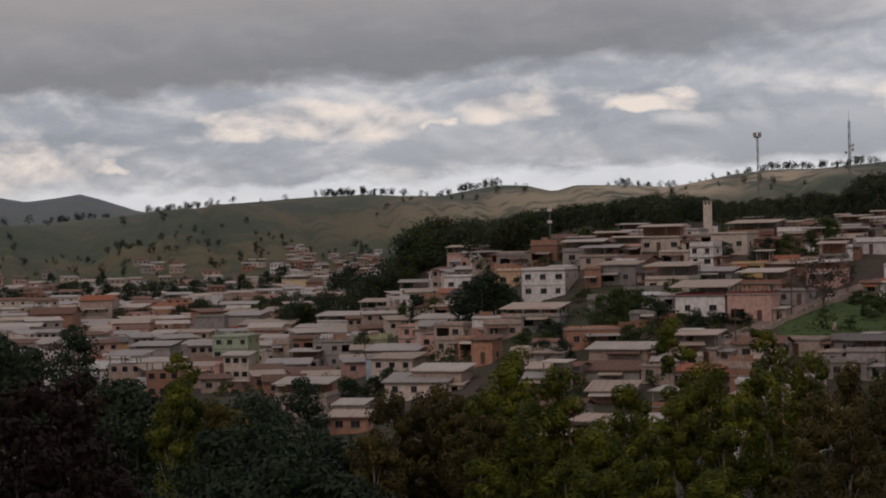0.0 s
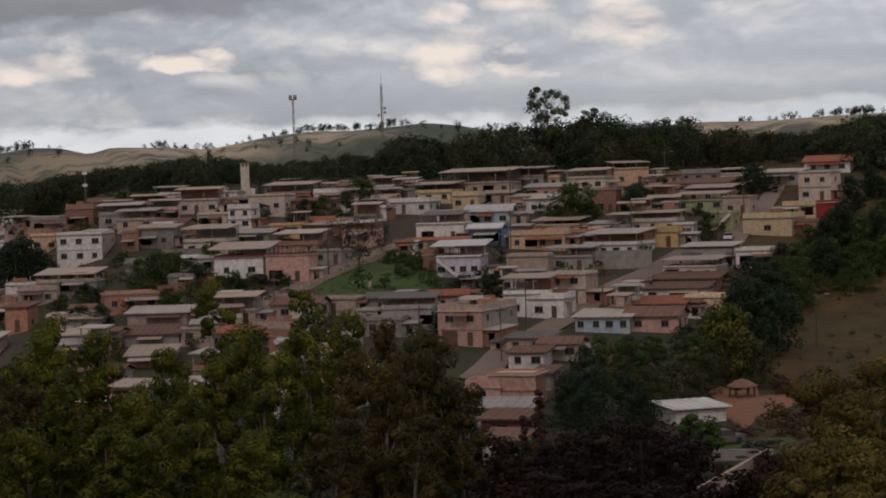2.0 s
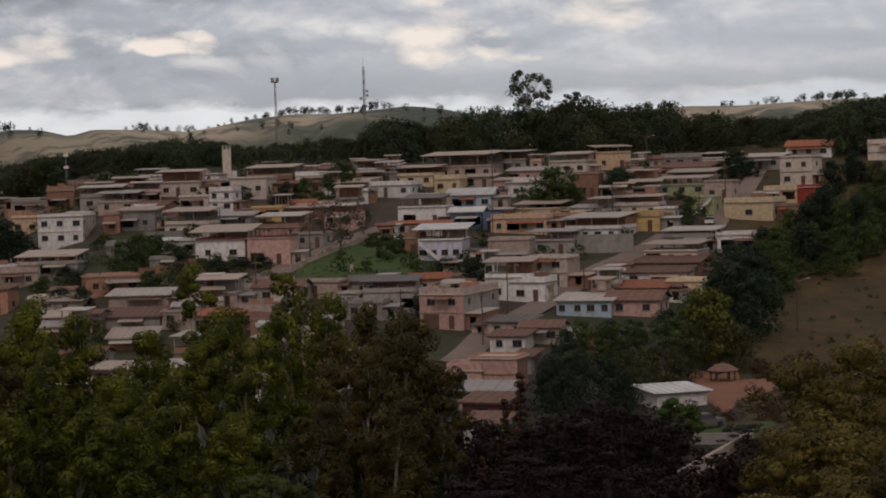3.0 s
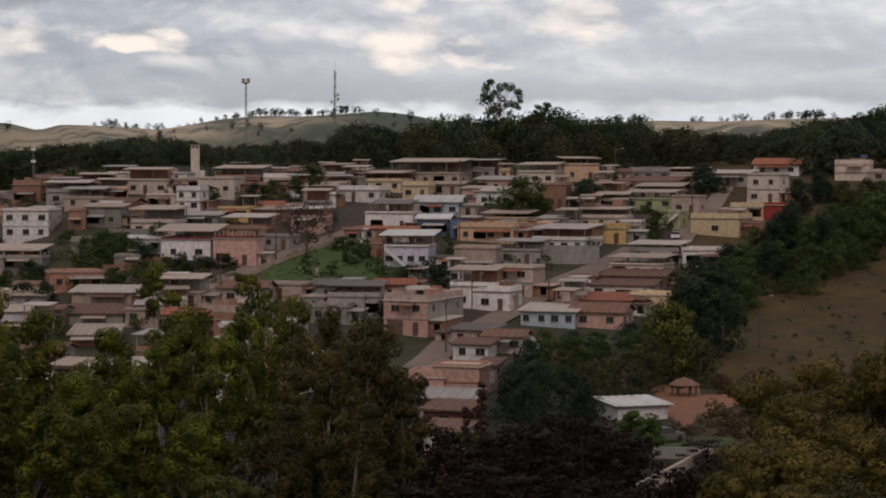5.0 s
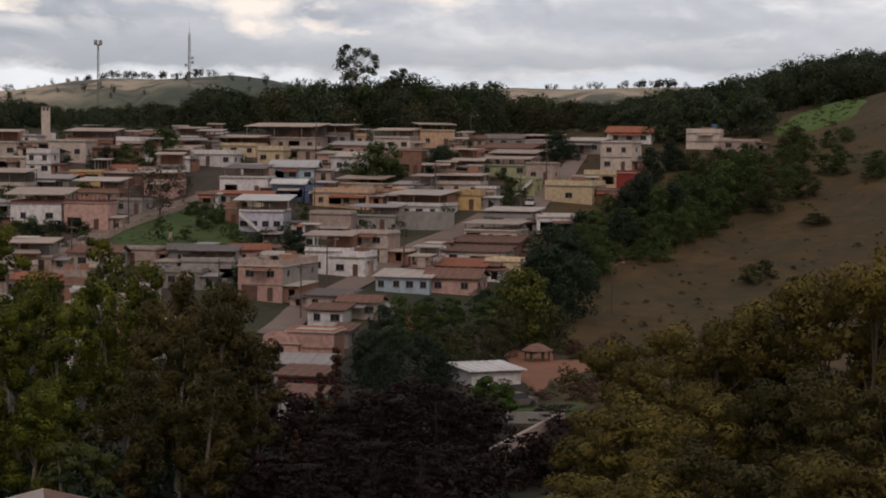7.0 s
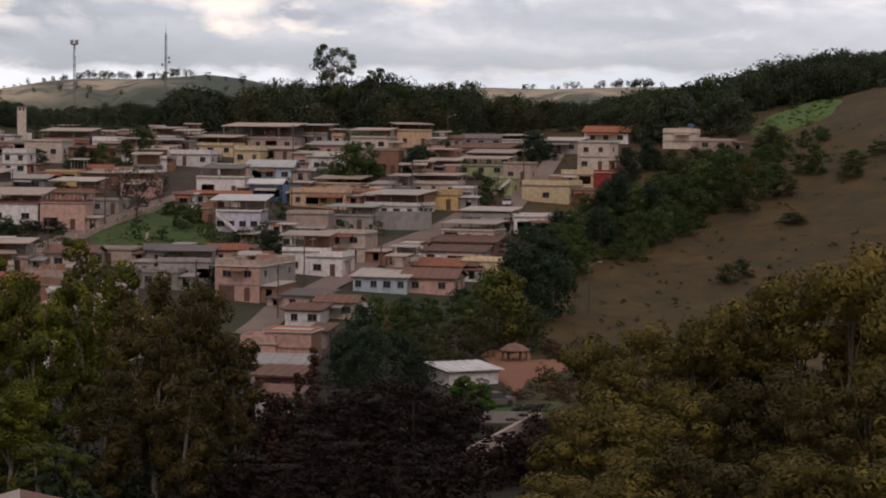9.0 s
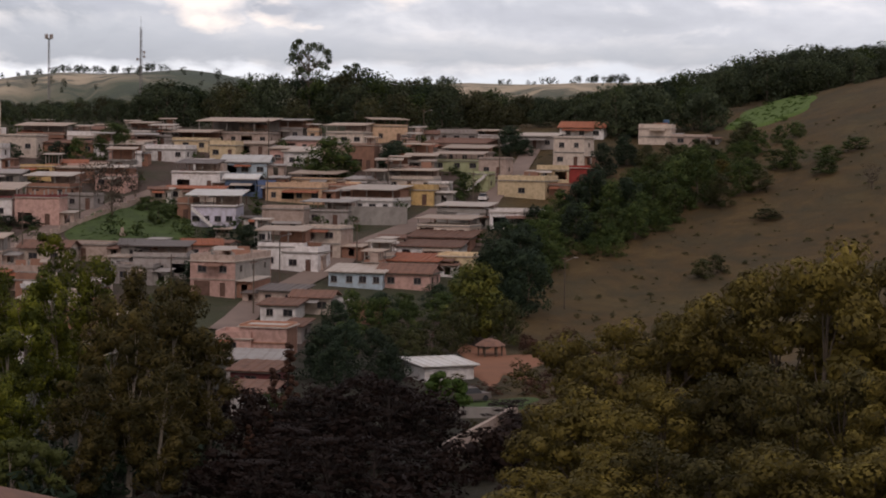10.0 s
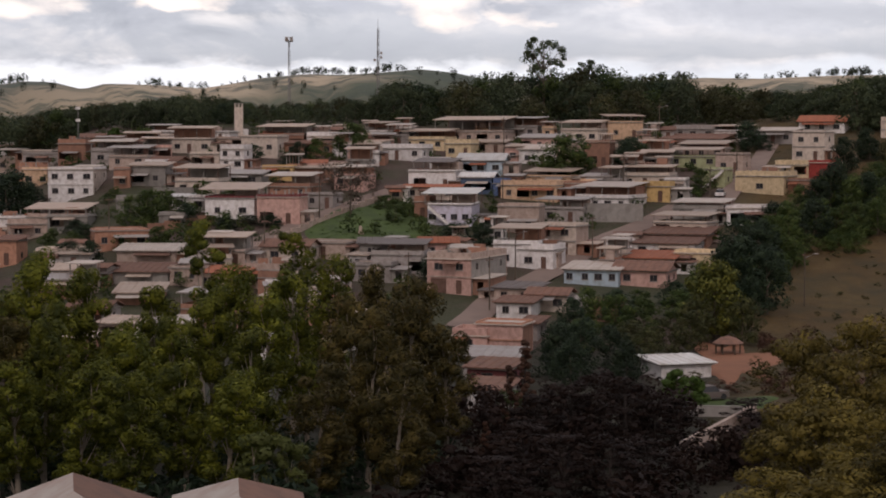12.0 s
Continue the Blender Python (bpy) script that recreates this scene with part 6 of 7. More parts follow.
# the wooded ridge: its near edge tree by tree, the mass behind as one wood
def wood_mass(name, spots, label, leaf="wood"):
    """Trees too many to count, joined: (model, x, y, size, stretch, turn)."""
    verts, faces, normals, n = [], [], [], 0
    for model, x, y, size, stretch, turn in spots:
        z = float(ground_z(x, y))
        for child in model.children:
            me = child.data
            co = np.empty(len(me.vertices) * 3)
            me.vertices.foreach_get("co", co)
            co = co.reshape(-1, 3) * (size, size, size * stretch)
            c, q = math.cos(turn), math.sin(turn)
            co = np.stack([co[:, 0] * c - co[:, 1] * q + x, co[:, 0] * q + co[:, 1] * c + y, co[:, 2] + z], 1)
            verts.append(co)
            nr = CROWN[me.name] if me.name in CROWN else np.array([v.normal for v in me.vertices])
            normals.append(np.stack([nr[:, 0] * c - nr[:, 1] * q, nr[:, 0] * q + nr[:, 1] * c, nr[:, 2]], 1))
            faces += [tuple(i + n for i in f.vertices) for f in me.polygons]
            n += len(co)
    ob = new(name, rounded(mesh_of(name, np.concatenate(verts).tolist(), faces, LEAF[leaf]), np.concatenate(normals)))
    tagged(ob, label, "trees", "", "stuff")


# turn and height of the wood's crest as the viewer sees it
CREST = ((-3.2, -2.6, -1.5, 0, 1.0, 1.6, 2.5, 4.0, 5.4, 6.7, 8.3, 9.3, 10.4, 11.8, 12.7, 13.4, 14.0, 14.5, 15.4, 16.8, 17.6, 19.0, 19.6, 20.3, 21.2, 22.6, 23.7, 24.8, 26.2, 27.3, 28.4, 29.8, 30.8, 32.2, 33.0, 34.0, 35.7, 37.5),
         (-1.0, -0.45, 0.56, 1.04, 1.0, 0.82, 1.15, 1.32, 1.45, 1.6, 1.56, 1.3, 1.42, 1.54, 1.5, 2.1, 2.2, 1.85, 1.96, 2.25, 2.35, 2.28, 2.5, 2.3, 2.28, 2.18, 1.98, 1.85, 1.74, 2.0, 2.2, 2.36, 2.72, 3.05, 3.3, 3.33, 3.5, 3.6))
rng = random.Random(5)
mass, singles, count = [], 0, 0
while count < 540:
    a, r = rng.choice((rng.uniform(-3.0, 41), rng.uniform(-3.0, 41), rng.uniform(25, 37), rng.uniform(-3.2, 10.0))), rng.uniform(385, 560)
    if a < 3:
        r += rng.uniform(20, 75)
    if a > 28 and r > 530:
        continue
    edge_r = 410 + 12 * math.sin(a * 0.55) + (12 if a < 5 else 0)
    if a > 26.5:
        edge_r = 405 if a < 28.3 else 396 if a < 31.0 else 458
    if r < edge_r or (a < 1.5 and r < 545) or (abs(a - 8.5) < 1.3 and r < 422):
        continue
    x, y = polar(a, r)
    if any((x - hx) ** 2 + (y - hy) ** 2 < 49 for hx, hy, _ in TAKEN):
        continue
    room = EYE[2] + r * math.tan(radians(np.interp(a, *CREST))) - float(ground_z(x, y))
    size = min(rng.uniform(1.1, 1.8), room / 9.3 * rng.choice((rng.uniform(0.55, 0.9), rng.uniform(0.88, 1.04))))
    if size < 0.25:
        continue
    olive = 15 < a < 25 and r < 470 and rng.random() < 0.7
    model, stretch = rng.choice(WOODLIGHT if olive else WOOD), rng.uniform(0.85, 1.02)
    if r < edge_r + 30 and singles < 170:
        plant(model, x, y, size, stretch=stretch)
        singles += 1
    else:
        mass.append((model, x, y, size, stretch, rng.uniform(0, 6.28)))
    count += 1
# the tallest row, along the crest
for k in range(100):
    a = -1.2 + 0.385 * k + rng.uniform(-0.15, 0.15)
    r = rng.uniform(585, 610) if a < 1.5 else rng.uniform(478, 505) if a > 31 else rng.uniform(440, 480)
    x, y = polar(a, r)
    room = EYE[2] + r * math.tan(radians(np.interp(a, *CREST))) - float(ground_z(x, y))
    if room > 2:
        mass.append((rng.choice(WOOD), x, y, min(1.9, room / 8.7 * rng.uniform(0.88, 1.06)), 1.0, rng.uniform(0, 6.28)))
# the wooded end of the ridge that dips into the valley, and dark belts between the valley's quarters
for k in range(46):
    x, y = polar(rng.uniform(-5.2, -0.3), rng.uniform(560, 720))
    mass.append((rng.choice(WOOD), x, y, rng.uniform(0.7, 1.2), 1.0, rng.uniform(0, 6.28)))
for k in range(80):
    x, y = polar(rng.uniform(-14.5, -3), rng.choice((rng.uniform(640, 700), rng.uniform(860, 1050))))
    mass.append((rng.choice(WOOD), x, y, rng.uniform(0.55, 1.0), 1.0, rng.uniform(0, 6.28)))
wood_mass("ridge_woods", [q for k, q in enumerate(mass) if k % 5 < 2], "dense dark wood along the ridge behind the town")
wood_mass("ridge_woods", [q for k, q in enumerate(mass) if k % 5 == 2], "olive-tinged trees in the ridge wood", "woodolive")
wood_mass("ridge_woods", [q for k, q in enumerate(mass) if k % 5 == 3], "bluish dark trees in the ridge wood", "dark")
wood_mass("ridge_woods", [q for k, q in enumerate(mass) if k % 5 == 4], "fresher green trees in the ridge wood", "mid")
# scrub on the spur's pasture
scrub = []
for k in range(560):
    x, y = polar(rng.uniform(25.5, 39), rng.uniform(240, 400))
    scrub.append((rng.choice(SHRUB), x, y, rng.uniform(0.06, 0.42) * rng.uniform(0.3, 1.0), rng.uniform(0.35, 0.7), rng.uniform(0, 6.28)))
wood_mass("pasture_scrub", scrub, "low tussocks and scrub dotted over dry pasture", "olive")
# rank grass standing in the field
tufts = []
while len(tufts) < 170:
    u, v = rng.uniform(-1, 1), rng.uniform(-1, 1)
    if u * u + v * v < 0.8:
        tufts.append((rng.choice(SHRUB), 69 + 10.1 * u - 9.7 * v, 305 + 19.0 * u + 5.2 * v, rng.uniform(0.08, 0.3), rng.uniform(0.3, 0.6), rng.uniform(0, 6.28)))
wood_mass("field_tufts", tufts, "rank green tufts standing in the grass field", "lime")
cane = [(rng.choice(SHRUB), 236 + 17 * u - 6.7 * v, 362 + 17 * u + 6.7 * v, rng.uniform(0.2, 0.42), rng.uniform(0.4, 0.8), rng.uniform(0, 6.28)) for u, v in ((rng.uniform(-0.85, 0.85), rng.uniform(-0.75, 0.75)) for k in range(150))]
wood_mass("cane_tufts", cane, "bright green cane standing in the field", "lime")
# undergrowth below the near trees
under = []
for k in range(190):
    x, y = polar(rng.uniform(-14, 15), rng.uniform(100, 175))
    under.append((rng.choice(SHRUB), x, y, rng.uniform(0.6, 1.5), rng.uniform(0.7, 1.0), rng.uniform(0, 6.28)))
wood_mass("undergrowth", under, "dark undergrowth beneath the near eucalyptus trees", "dark")
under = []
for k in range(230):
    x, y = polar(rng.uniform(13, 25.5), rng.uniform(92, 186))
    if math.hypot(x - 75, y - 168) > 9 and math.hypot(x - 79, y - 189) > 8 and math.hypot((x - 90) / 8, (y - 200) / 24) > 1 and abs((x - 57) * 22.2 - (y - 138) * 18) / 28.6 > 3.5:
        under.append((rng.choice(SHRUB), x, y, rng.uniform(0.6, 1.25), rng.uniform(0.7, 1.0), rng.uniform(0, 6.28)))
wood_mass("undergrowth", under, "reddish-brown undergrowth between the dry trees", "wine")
# low growth round the yard and down the foot of the pasture
foot = []
while len(foot) < 170:
    x, y = polar(rng.uniform(22.5, 31), rng.uniform(150, 245))
    u, v = (x - 92) * math.cos(radians(22)) - (y - 206) * math.sin(radians(22)), (x - 92) * math.sin(radians(22)) + (y - 206) * math.cos(radians(22))
    if (u / 5) ** 2 + (v / 22) ** 2 > 1 and math.hypot(x - 79, y - 189) > 6 and math.hypot(x - 75, y - 168) > 7 and rng.random() < 1.3 - math.hypot(x - 92, y - 200) / 75:
        foot.append((rng.choice(SHRUB), x, y, rng.uniform(0.25, 0.85), rng.uniform(0.4, 0.8), rng.uniform(0, 6.28)))
wood_mass("pasture_scrub", foot[:85], "brownish low scrub at the foot of the pasture", "russet")
wood_mass("pasture_scrub", foot[85:], "dull olive scrub at the foot of the pasture", "gold_dark")
# thicket along the spur's foot
thicket = []
for k in range(120):
    t = rng.random()
    a = 24.5 + 9.0 * t + rng.uniform(-1.8, 0.6)
    r = 262 + 105 * t + rng.uniform(-4, 34)
    x, y = polar(a, r)
    if any((x - hx) ** 2 + (y - hy) ** 2 < 60 for hx, hy, _ in TAKEN):
        continue
    thicket.append((rng.choice(WOODLIGHT + MID[:1]), x, y, rng.uniform(0.25, 0.62), rng.uniform(0.7, 1.0), rng.uniform(0, 6.28)))
wood_mass("garden_shrubs", [(rng.choice(SHRUB), 22 + 30 * rng.random(), 296 + 42 * rng.random(), rng.uniform(0.35, 1.0), rng.uniform(0.6, 1.0), rng.uniform(0, 6.28)) for k in range(60)], "dark green garden shrubs on an open slope", "mid")
town = []
for k in range(420):
    a, r = rng.uniform(-14, 25), rng.uniform(262, 430)
    if a < 1 and r < 300:
        continue
    x, y = polar(a, r)
    if not any(math.hypot(x - hx, y - hy) < 0.55 * hw for hx, hy, hw in TAKEN) and min(math.hypot(x - px, y - py) for px, py in STREETS) > 5:
        town.append((rng.choice(SHRUB), x, y, rng.uniform(0.3, 1.0), rng.uniform(0.6, 1.0), rng.uniform(0, 6.28)))
wood_mass("town_shrubs", town, "shrubs and small trees between the houses", "mid")
wood_mass("thicket", thicket, "tangled green and olive thicket at the pasture's edge", "mid")


def hill_trees():
    """Woods and single trees far off on the hills, past counting."""
    g = np.random.default_rng(9)
    verts, faces = [], []
    for k in range(2000):
        a = g.uniform(-15, 40)
        pick = g.uniform()
        r = g.uniform(1850, 2020) if pick < 0.45 else g.uniform(1100, 2050)
        if k > 1880:
            a, r = g.uniform(-14.5, -1.0), g.uniform(1180, 1480)
        elif noise.noise(Vector((r * math.sin(radians(a)) * 0.011, r * 0.006, 3.0))) < (0.16 if pick > 0.45 else 0.02):
            continue
        x, y = polar(a, r)
        z = float(ground_z(x, y))
        h = g.uniform(3.5, 8.5) * (0.7 if r < 1500 else 1.0)
        stem = g.uniform(0.05, 0.4)
        cs = [(x + g.normal() * h * 0.17, y + g.normal() * h * 0.14, z + h * (stem + (1 - stem) * t), h * g.uniform(0.26, 0.42)) for t in np.linspace(0.15, 1, 5)]
        v, f, _ = leaf_cloud(g, cs, 18, h * 0.11)
        n = len(verts)
        verts += v
        faces += [tuple(i + n for i in q) for q in f]
        n = len(verts)
        verts += [(x - 0.22, y, z - 1), (x + 0.22, y, z - 1), (x, y, z + h * 0.8)]
        faces.append((n, n + 1, n + 2))
    tagged(new("hill_woods", mesh_of("hill_woods", verts, faces, LEAF["far"])), "distant scattered trees and copses along far pasture hills", "trees", "", "stuff")


hill_trees()

# ---- roads, field, walls ----
draped("road", MAIN, 4.8, STREET, "worn paved street climbing between the houses", "road", 0.25)
draped("road", LANE, 3.2, STREET, "narrow paved lane climbing beside a grass field", "road", 0.25)
draped("road", RISE, 4.0, STREET, "steep paved street rising to the wood", "road", 0.25)
draped("road", [(107.8, 288), (114, 285), (120, 283), (126, 276)], 4.8, STREET, "paved corner between the streets", "road", 0.27)
patch("grass_field", 69.0, 305.0, 21.5, 11.0, 62, TURF, "lush green grass slope beside the lane", "grass", 0.3, 0.2, 3)
patch("cane_field", 236.0, 362.0, 24.0, 9.5, 45, CANE, "bright green field below the wood", "field", 0.5, 0.25, 4)
patch("dirt_yard", 90.5, 200.0, 4.6, 20.0, -22, DIRT, "bare red earth yard by a farm shed", "dirt", 0.15, 0.55, 6)
patch("lawn", 75.0, 168.0, 7.0, 4.0, 20, TURF, "green lawn in front of the shed", "grass", 0.15, 0.3, 7)


def wall_run(name, line, height, thick, mat, label, piece=3.0):
    """A low wall that follows the land, in bays with a coping."""
    ob = thing(name, pose(0, 0, 0), label, "wall", "", "structure")
    for (xa, ya), (xb, yb) in zip(line, line[1:]):
        L = math.hypot(xb - xa, yb - ya)
        n = max(1, round(L / piece))
        for i in range(n):
            mx, my = xa + (xb - xa) * (i + 0.5) / n, ya + (yb - ya) * (i + 0.5) / n
            bm = bmesh.new()
            block(bm, -L / n / 2, -thick / 2, -1.5, L / n / 2, thick / 2, height)
            block(bm, -L / n / 2, -thick / 2 - 0.05, height, L / n / 2, thick / 2 + 0.05, height + 0.1)
            bmesh.ops.remove_doubles(bm, verts=bm.verts, dist=0.06)
            p = part("wall_bay", bm, mat, ob)
            p.matrix_basis = pose(mx, my, float(ground_z(mx, my)), 0, 0, math.degrees(math.atan2(yb - ya, xb - xa)))


wall_run("lane_wall", [(40.5, 283.0), (46.5, 290.8), (57.5, 304.7), (69.8, 319.7), (75.5, 326.8)], 0.9, 0.25, PAINT["tan"], "weathered plastered wall along the lane")
wall_run("retaining_wall", [(104.8, 301.5), (116.6, 296.5)], 3.2, 0.4, CONCRETE, "tall grey retaining wall below a white house")
wall_run("ramp_wall", [(57.0, 138.0), (66.0, 149.0), (75.0, 160.2)], 1.3, 0.3, PAINT["tan"], "pale low wall beside a ramp")
wall_run("yard_wall", [(75.0, 160.2), (68.0, 163.0)], 1.0, 0.3, CONCRETE, "grey low wall closing the yard")
wall_run("yard_wall", [(104.0, 268.0), (112.0, 262.0)], 1.8, 0.2, PAINT["grey"], "grey block wall by the street")
wall_run("garden_wall", [(30.0, 306.0), (42.0, 312.0)], 1.4, 0.2, BRICK, "raw brick garden wall on the slope")
wall_run("garden_wall", [(34.0, 336.0), (48.0, 334.0)], 1.5, 0.2, CONCRETE, "rough grey garden wall on the slope")
wall_run("garden_wall", [(36.0, 352.0), (47.0, 346.0)], 2.0, 0.2, BRICK, "raw brick terrace wall on the slope")

# ---- towers, masts, poles ----
def water_tower(x, y, w, h, z):
    ob = thing("concrete_tower", pose(x, y, z, 0, 0, -8), "slender pale concrete tower with a slotted crown", "tower")
    bm = bmesh.new()
    prism(bm, [(-w / 2, -w / 2), (w / 2, -w / 2), (w / 2, w / 2), (-w / 2, w / 2)], -3, h * 0.88)
    part("shaft", bm, PAINT["cream"], ob)
    for s in (-1, 0, 1):
        bm = bmesh.new()
        block(bm, s * w * 0.40 - 0.2, -w / 2, h * 0.88, s * w * 0.40 + 0.2, w / 2, h - 0.25)
        part("pier", bm, PAINT["cream"], ob)
    bm = bmesh.new()
    block(bm, -w / 2 - 0.15, -w / 2 - 0.15, h - 0.25, w / 2 + 0.15, w / 2 + 0.15, h)
    part("cap", bm, CONCRETE, ob)
    bm = bmesh.new()
    block(bm, w / 2 + 0.05, -0.6, 0.4, w / 2 + 1.2, 0.6, 2.3)
    part("tank_box", bm, PAINT["white"], ob)


water_tower(60.4, 404.5, 1.95, 8.2, 41.6)


def radio_mast(x, y, top, wide, head, label):
    z = float(ground_z(x, y))
    h = top - z
    ob = thing("radio_mast", pose(x, y, z), label, "mast", "radio masts")
    legs = circle(wide, 3)
    n = max(6, round(h / 6))
    for px, py in legs:
        bm = bmesh.new()
        limb(bm, (px, py, -2), (px * 0.45, py * 0.45, h), 0.28, 0.16, 5)
        part("leg", bm, METAL, ob)
    bm = bmesh.new()
    for i in range(n):
        k0, k1 = 1 - 0.55 * i / n, 1 - 0.55 * (i + 1) / n
        for j in range(3):
            a, b = legs[j], legs[(j + 1) % 3]
            limb(bm, (a[0] * k0, a[1] * k0, h * i / n), (b[0] * k1, b[1] * k1, h * (i + 1) / n), 0.10, 0.10, 4)
            limb(bm, (a[0] * k1, a[1] * k1, h * (i + 1) / n), (b[0] * k1, b[1] * k1, h * (i + 1) / n), 0.10, 0.10, 4)
    part("bracing", bm, METAL, ob)
    if head == "crown":
        bm = bmesh.new()
        prism(bm, circle(1.2, 10), h - 1.2, h - 0.8, circle(2.4, 10))
        part("platform", bm, METAL, ob)
        for px, py in circle(2.4, 6):
            bm = bmesh.new()
            block(bm, px - 0.35, py - 0.35, h - 0.8, px + 0.35, py + 0.35, h + 2.4)
            part("antenna", bm, PAINT["grey"], ob)
    else:
        for k, (zz, s) in enumerate(((h * 0.80, 1), (h * 0.78, -1), (h * 0.83, 1))):
            bm = bmesh.new()
            limb(bm, (0, 0, zz), (s * 2.2, 0, zz), 0.12, 0.12, 5)
            prism(bm, circle(0.7, 10, s * 2.2, 0), zz - 0.8, zz + 0.8)
            part("antenna", bm, PAINT["grey"], ob)
        bm = bmesh.new()
        limb(bm, (0, 0, h), (0, 0, h + 7), 0.14, 0.06, 5)
        part("whip", bm, METAL, ob)


radio_mast(215.7, 1210.9, 112.5, 1.3, "crown", "tall steel mast with a ring of antennas")
radio_mast(257.6, 1120.8, 115.5, 1.4, "arms", "tall lattice radio mast with side antennas")


def street_pole(x, y, h, label, lamp=True, turn=0.0):
    ob = thing("utility_pole", pose(x, y, float(ground_z(x, y)), 0, 0, turn), label, "pole", "utility poles")
    bm = bmesh.new()
    limb(bm, (0, 0, -1), (0, 0, h), 0.13, 0.08, 8)
    part("post", bm, BARK, ob)
    bm = bmesh.new()
    block(bm, -0.9, -0.06, h - 0.55, 0.9, 0.06, h - 0.42)
    part("crossarm", bm, RUST, ob)
    if lamp:
        bm = bmesh.new()
        limb(bm, (0, 0, h - 0.9), (0, -1.5, h - 0.3), 0.04, 0.04, 5)
        arm = part("lamp_arm", bm, METAL, ob)
        bm = bmesh.new()
        block(bm, -0.12, -2.1, h - 0.38, 0.12, -1.5, h - 0.22)
        part("lamp_head", bm, PAINT["grey"], arm)


street_pole(118.6, 237.1, 8.0, "lamp post standing in the dry pasture", True, 90)
for px, py, hh in ((72.5, 244.0, 8.0), (82.0, 262.0, 8.0), (97.5, 270.0, 8.0), (46.0, 281.0, 8.5), (60.5, 309.5, 8.0), (131.0, 300.0, 8.0), (148.0, 326.0, 8.0), (121.0, 318.0, 8.0), (23.0, 300.0, 8.0), (-16.0, 355.0, 9.0), (-2.0, 380.0, 9.0), (110.0, 360.0, 8.5), (150.0, 372.0, 8.0), (97.0, 318.0, 8.0), (62.0, 250.0, 8.0)):
    street_pole(px, py, hh, "dark weathered utility pole beside the houses", hh < 8.4, 40)

ant = thing("roof_antenna", pose(23.6, 391.0, 39.6), "thin lattice antenna on a brick house", "antenna")
bm = bmesh.new()
for q in range(3):
    px, py = circle(0.18, 3)[q]
    limb(bm, (px, py, 0), (px * 0.5, py * 0.5, 8.6), 0.06, 0.04, 4)
part("pole", bm, METAL, ant)
for zz in (5.6, 8.2):
    bm = bmesh.new()
    block(bm, -0.5, -0.2, zz, 0.5, 0.2, zz + 0.6)
    part("panel", bm, PAINT["white"], ant)

cross = thing("roadside_cross", pose(53.0, 286.0, float(ground_z(53, 286))), "pale wooden cross by the lane", "cross")
bm = bmesh.new()
block(bm, -0.12, -0.12, -0.5, 0.12, 0.12, 3.0)
part("upright", bm, PAINT["cream"], cross)
bm = bmesh.new()
block(bm, -0.8, -0.13, 1.95, 0.8, 0.13, 2.2)
part("crossbar", bm, PAINT["cream"], cross)
shrine = thing("stone_post", pose(65.4, 298.0, float(ground_z(65.4, 298))), "small pale stone post in the grass field", "post")
bm = bmesh.new()
block(bm, -0.5, -0.4, -0.4, 0.5, 0.4, 0.5)
prism(bm, [(-0.32, -0.3), (0.32, -0.3), (0.32, 0.3), (-0.32, 0.3)], 0.5, 1.7, [(-0.2, -0.2), (0.2, -0.2), (0.2, 0.2), (-0.2, 0.2)])
part("block", bm, PAINT["tan"], shrine)

# ---- yard by the farm shed ----
gz = thing("gazebo", pose(92.6, 206.0, float(ground_z(92.6, 206)), 0, 0, -20), "small round thatched gazebo on red earth", "gazebo")
for px, py in circle(1.5, 6):
    bm = bmesh.new()
    block(bm, px - 0.09, py - 0.09, -0.3, px + 0.09, py + 0.09, 1.5)
    part("post", bm, BARK, gz)
bm = bmesh.new()
prism(bm, circle(2.0, 14), 1.5, 2.15, circle(1.0, 14))
part("roof", bm, SHEET["brown"], gz)
bm = bmesh.new()
prism(bm, circle(1.0, 14), 2.15, 2.4, circle(0.15, 14))
part("roof_cap", bm, SHEET["brown"], gz)


def parked_car(x, y, turn, mat, label):
    ob = thing("car", pose(x, y, float(ground_z(x, y)) + 0.28, 0, 0, turn), label, "car", "parked cars")
    bm = bmesh.new()
    prism(bm, [(-2.0, -0.82), (2.0, -0.82), (2.0, 0.82), (-2.0, 0.82)], 0.25, 0.85, [(-1.9, -0.78), (1.9, -0.78), (1.9, 0.78), (-1.9, 0.78)])
    part("body", bm, mat, ob)
    bm = bmesh.new()
    prism(bm, [(-1.5, -0.75), (0.9, -0.75), (0.9, 0.75), (-1.5, 0.75)], 0.85, 1.4, [(-1.1, -0.6), (0.4, -0.6), (0.4, 0.6), (-1.1, 0.6)])
    part("cabin", bm, GLASS, ob)
    bm = bmesh.new()
    block(bm, -1.1, -0.6, 1.4, 0.4, 0.6, 1.45)
    part("car_roof", bm, mat, ob)
    for px in (-1.25, 1.25):
        for py in (-0.8, 0.8):
            bm = bmesh.new()
            prism(bm, circle(0.31, 12), -0.1, 0.1)
            bmesh.ops.rotate(bm, verts=bm.verts, cent=(0, 0, 0), matrix=Matrix.Rotation(math.pi / 2, 3, "X"))
            bmesh.ops.translate(bm, verts=bm.verts, vec=(px, py, 0.31))
            part("wheel", bm, GLASS, ob)


parked_car(74.8, 171.0, 10, SHEET["dark"], "small dark car parked on the lawn")
parked_car(101.0, 280.0, 55, PAINT["wine"], "dark red car parked on the street")
parked_car(137.0, 309.0, 60, PAINT["white"], "white car parked on the steep street")
parked_car(128.5, 311.0, 20, PAINT["grey"], "silver-grey car parked beside a house")

